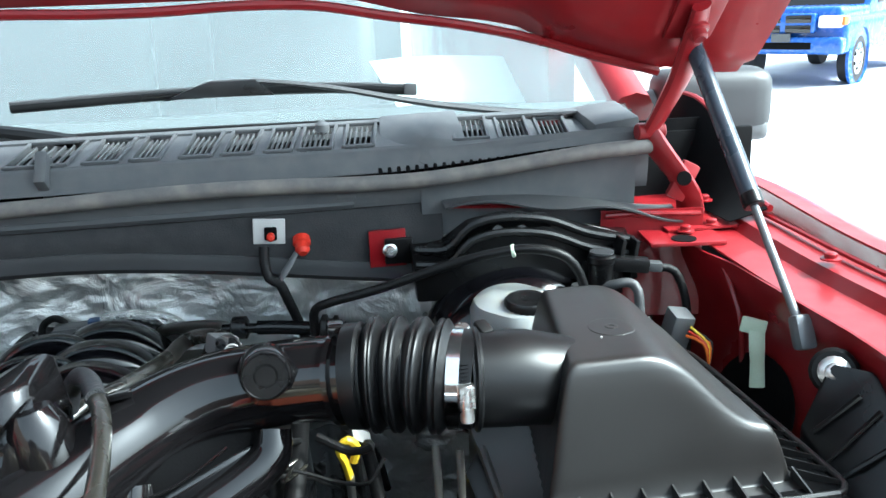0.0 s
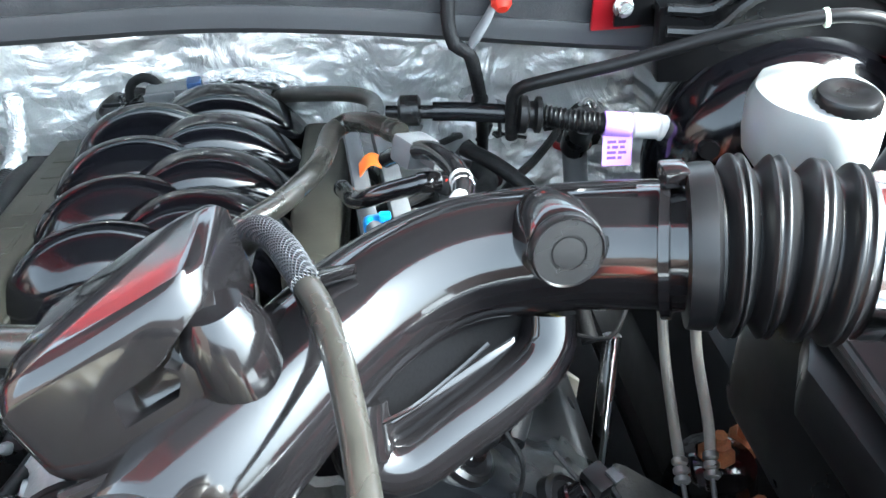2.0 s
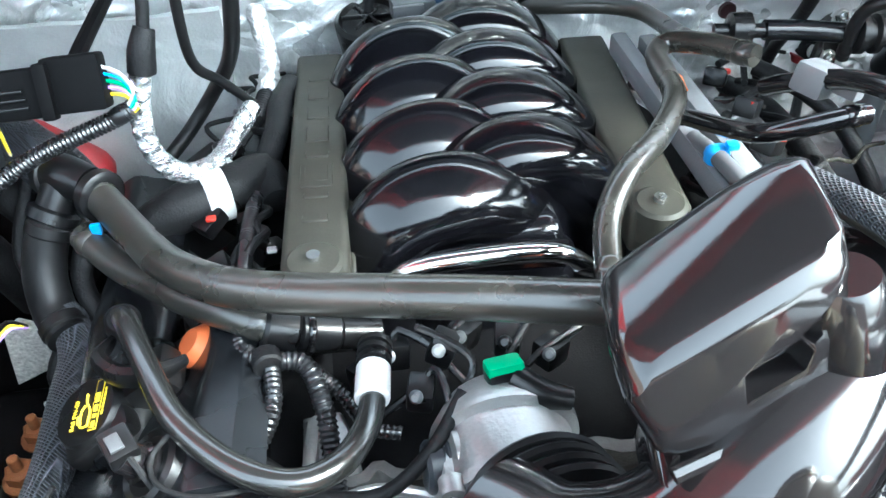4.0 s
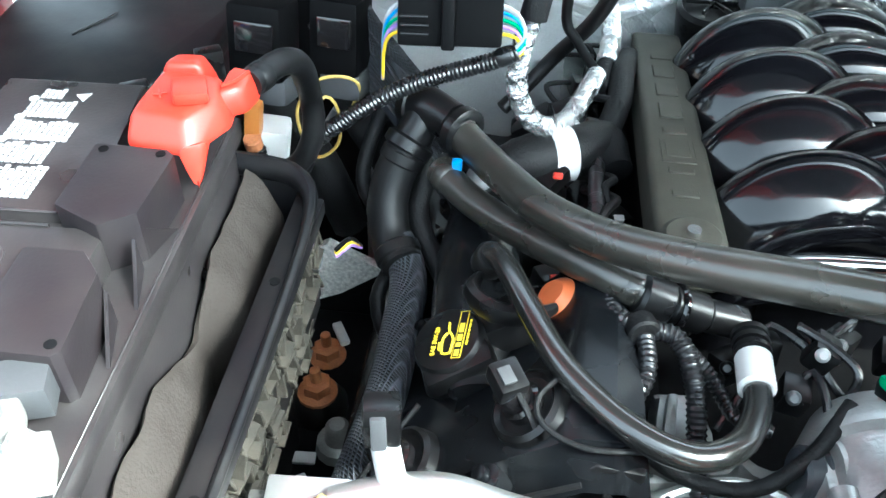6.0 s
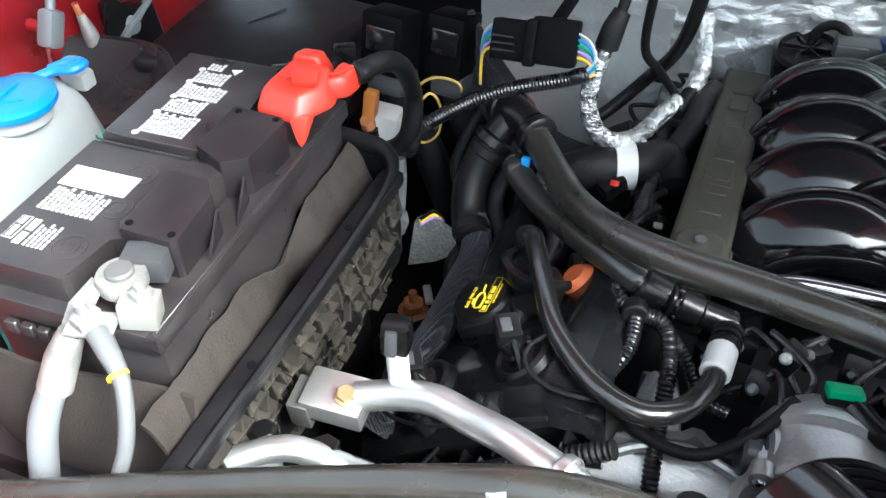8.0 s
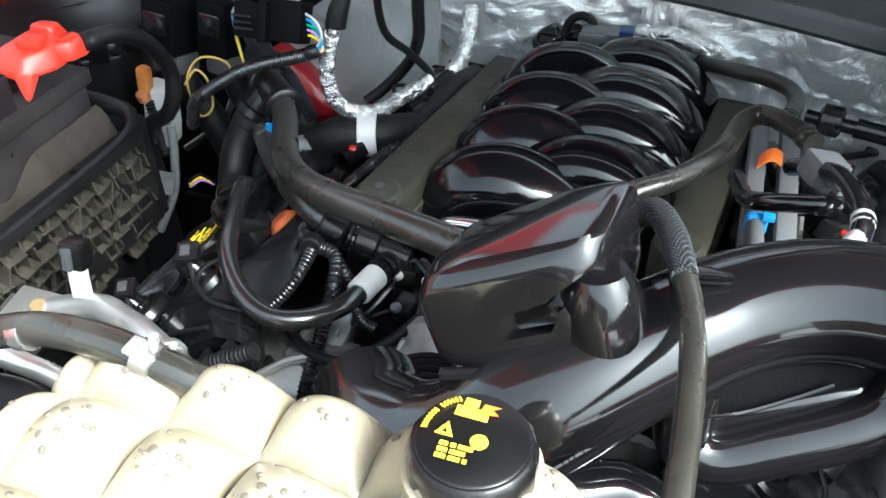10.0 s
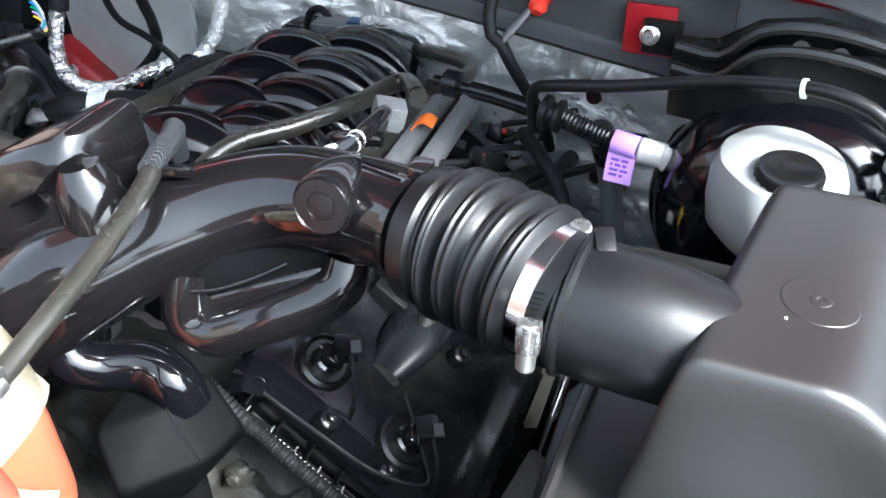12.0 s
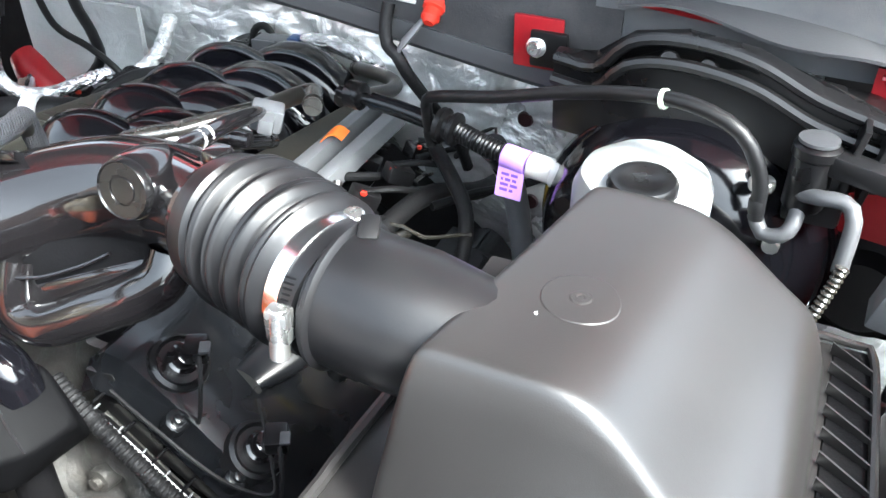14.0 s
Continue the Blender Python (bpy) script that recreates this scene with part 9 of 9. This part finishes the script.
part("bracket", hull([(0.36, 0.80, 0.80), (0.44, 0.78, 0.78), (0.46, 0.86, 0.78), (0.38, 0.90, 0.82), (0.36, 0.80, 0.70), (0.44, 0.78, 0.70), (0.46, 0.86, 0.70), (0.38, 0.90, 0.70)], 0.008, 2), ALU, em)
part("column", block(0.42, 0.58, 0.78, 0.95, 0.45, 0.72, 0.02), DARK, em)

# small plugs and leads between the rail cover and the trunk, and low round the engine
rng = random.Random(21)
for i in range(9):
    y = 0.93 + 0.045 * i
    x = -0.352 + 0.022 * (i % 3) + rng.uniform(-0.008, 0.008)
    z = 1.012 + 0.010 * (i % 2)
    pg = thing("coil_plug", (x, y, z - 0.05), "small black coil plug with a coloured lock and taped lead", "plug", "coil plugs")
    part("body", brick_at((x, y, z), (0.030, 0.022, 0.020), 0.003, rng.uniform(-10, 10), rng.uniform(-25, 25), rng.uniform(0, 60)), BLACK, pg)
    part("latch", brick_at((x + 0.004, y - 0.010, z + 0.011), (0.010, 0.008, 0.004), 0.001, 0, 0, rng.uniform(0, 60), 1), (REDCAP, GREYPL, TAPE)[i % 3], pg)
    part("lead", sweep([(x, y, z + 0.004), (x + rng.uniform(-0.03, 0.03), y + 0.02, z + 0.022), (x + rng.uniform(-0.03, 0.03), y + 0.05, z + 0.012), (x + rng.uniform(-0.04, 0.02), y + 0.09, z - 0.01)], rng.choice((0.003, 0.0045)), 8, 0.006), CLOTH, pg)
for i in range(16):
    a = V(rng.uniform(-0.50, -0.40), rng.uniform(0.74, 1.12), rng.uniform(0.84, 0.97))
    pts = [a]
    for k in range(4):
        a = a + V(rng.uniform(-0.03, 0.05), rng.uniform(-0.07, 0.03), rng.uniform(-0.05, 0.02))
        pts.append(a)
    rr = rng.choice((0.003, 0.0045, 0.0065))
    hose("low_lead", pts, min(rr, 0.0066), (CLOTH, RUBBER, CLOTH)[i % 3], "thin black lead low beside the engine", "cable", group="low leads", seg=8, ring=ribbed(0.005, 0.12) if i % 4 == 0 else None, step=0.0016 if i % 4 == 0 else 0.012)
for i in range(12):
    a = V(rng.uniform(0.16, 0.30), rng.uniform(0.86, 1.26), rng.uniform(1.0, 1.07))
    pts = [a]
    for k in range(4):
        a = a + V(rng.uniform(-0.02, 0.05), rng.uniform(-0.03, 0.07), rng.uniform(-0.03, 0.02))
        pts.append(a)
    hose("side_lead", pts, rng.choice((0.0025, 0.004, 0.006)), (CLOTH, HOSE, CLOTH)[i % 3], "thin black lead beside the manifold", "cable", group="side leads", seg=8)

# faint moulded marks along the intake tube
bars(Matrix.Translation((0.050, 0.5915, 1.162)) @ pose(0, 0, 0, 62, 0, 38) @ pose(0, 0, 0, 0, 0, 18), 1, 0.050, 0.0034, DARKGREY, tube, name="moulded_mark", thick=0.0005, seed=14)
# road wheels
def road_wheel(x, y):
    sx = 1 if x > CX else -1
    w = thing("road_wheel", (x, y, 0.0), "black tyre on a bright alloy wheel standing on the lot", "wheel", "road wheels")
    part("tyre", lathe([(0.26, -0.12), (0.36, -0.13), (0.40, -0.10), (0.402, 0.08), (0.385, 0.12), (0.27, 0.13), (0.255, 0.10)], (x, y, 0.40), (sx, 0, 0), 40), TYRE, w)
    rim = part("rim", lathe([(0.262, -0.06), (0.262, 0.115), (0.235, 0.10), (0.08, 0.09), (0.06, 0.11), (0.02, 0.115)], (x, y, 0.40), (sx, 0, 0), 40), ALUTUBE, w)
    for k in range(6):
        a = k * math.pi / 3
        part("rim_opening", brick_at((x + sx * 0.098, y + 0.165 * math.cos(a), 0.40 + 0.165 * math.sin(a)), (0.012, 0.075, 0.075), 0.015, math.degrees(a), 0, 0), DARK, rim)
for x in (-1.00, 0.87):
    for y in (0.72, 4.4):
        road_wheel(x, y)
# red column housing low on the toe board
rch = thing("column_housing", (-0.58, 1.32, 0.94), "red painted round housing with a bright disc on the toe board", "housing")
part("housing", sweep([(-0.640, 1.330, 0.990), (-0.612, 1.322, 0.968), (-0.575, 1.318, 0.938), (-0.550, 1.318, 0.916), (-0.537, 1.320, 0.905), (-0.532, 1.322, 0.900)], [0.028, 0.036, 0.037, 0.036, 0.028, 0.010], 20, 0.01), RED, rch)
part("disc", lathe([(0.022, 0), (0.022, 0.004), (0.018, 0.0055), (0.001, 0.006)], (-0.597, 1.284, 0.957), (-0.1, -0.8, 0.5), 24), STEEL, rch)
hose("brake_line", [(-0.60, 1.16, 1.02), (-0.632, 1.165, 0.965), (-0.655, 1.172, 0.935), (-0.70, 1.18, 0.90), (-0.75, 1.19, 0.86)], 0.0055, GREYPL, "thin grey metal line along the toe board", "pipe")
# flat braided loom coming down from the cowl connectors
fl_ = thing("flat_loom", (-0.54, 1.15, 0.95), "wide flat braided black wiring loom below the connectors", "loom")
for k in range(5):
    o = V(0.0105, 0.001, 0.0075) * (k - 2)
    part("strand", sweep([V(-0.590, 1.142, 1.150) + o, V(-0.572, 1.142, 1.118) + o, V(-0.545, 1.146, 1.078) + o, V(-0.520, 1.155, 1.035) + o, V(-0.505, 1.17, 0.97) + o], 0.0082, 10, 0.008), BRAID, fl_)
# thin lead looped round the solenoid, and a pale drain slot on the tower
sl_ = hose("solenoid_lead", [(-0.372, 0.762, 1.062), (-0.384, 0.750, 1.056), (-0.384, 0.736, 1.052), (-0.373, 0.724, 1.050), (-0.352, 0.716, 1.049), (-0.328, 0.716, 1.049), (-0.308, 0.722, 1.044), (-0.296, 0.736, 1.025)], 0.0021, CLOTH, "thin taped lead looped round the solenoid", "cable", seg=8, step=0.006)
sl_.location += V(0.018, 0, 0.016)
solo("drain_slot_plug", brick_at((-0.597, 0.868, 0.780), (0.040, 0.014, 0.005), 0.002, 0, 0, 4), TAPE, "pale oblong plug on the shock tower", "plug")
# small sensor plugs and leads between the throttle body and the hose coupling
rng = random.Random(57)
for x, y, z, m_ in ((-0.190, 0.855, 1.030, TAPE), (-0.150, 0.842, 1.045, TAPE), (-0.172, 0.812, 1.028, GREYPL), (-0.130, 0.862, 1.036, GREYPL), (-0.215, 0.842, 1.020, BLACK), (-0.095, 0.848, 1.040, BLACK), (-0.060, 0.838, 1.030, GREYPL)):
    pg = thing("sensor_plug", (x, y, z - 0.06), "small black sensor plug with a pale tip and taped lead", "plug", "sensor plugs")
    part("body", brick_at((x, y, z), (0.026, 0.022, 0.024), 0.004, rng.uniform(-20, 20), rng.uniform(-25, 25), rng.uniform(0, 80)), BLACK, pg)
    part("tip", lathe([(0.005, 0), (0.0058, 0.003), (0.005, 0.008), (0.003, 0.010)], V(x - 0.004, y - 0.010, z + 0.008), (-0.2, -0.7, 0.7), 14), m_, pg)
    part("lead", sweep([(x, y, z), (x + rng.uniform(-0.02, 0.03), y + 0.01, z + 0.016), (x + rng.uniform(-0.03, 0.04), y - 0.02, z + 0.004), (x + rng.uniform(-0.04, 0.04), y - 0.05, z - 0.02)], 0.0035, 8, 0.006), LOOM, pg)
# flange of the steering joint on the firewall
ff = thing("firewall_flange", (0.465, 1.385, 0.985), "black firewall flange with a red rim and two bright nuts", "flange")
part("plate", prism([(0.425, 1.386, 0.955), (0.440, 1.386, 1.000), (0.462, 1.386, 1.030), (0.492, 1.386, 1.026), (0.505, 1.386, 0.985), (0.492, 1.386, 0.945), (0.455, 1.386, 0.935)], (0, 0, 0), (0, 0.030, 0), 0.003), BLACK, ff)
part("red_rim", prism([(0.455, 1.392, 1.028), (0.468, 1.392, 1.042), (0.508, 1.392, 1.036), (0.510, 1.392, 1.018), (0.490, 1.392, 1.022)], (0, 0, 0), (0, 0.020, 0), 0.002), RED, ff)
part("red_rim", prism([(0.418, 1.392, 0.955), (0.424, 1.392, 0.940), (0.462, 1.392, 0.922), (0.460, 1.392, 0.936)], (0, 0, 0), (0, 0.020, 0), 0.002), RED, ff)
for p in ((0.470, 1.384, 1.014), (0.446, 1.384, 0.962), (0.468, 1.384, 0.950)):
    part("nut", lathe([(0.0115, 0), (0.0115, 0.003), (0.0085, 0.004), (0.0085, 0.011), (0.005, 0.013)], p, (0, -1, 0.1), 12), STEEL, ff)
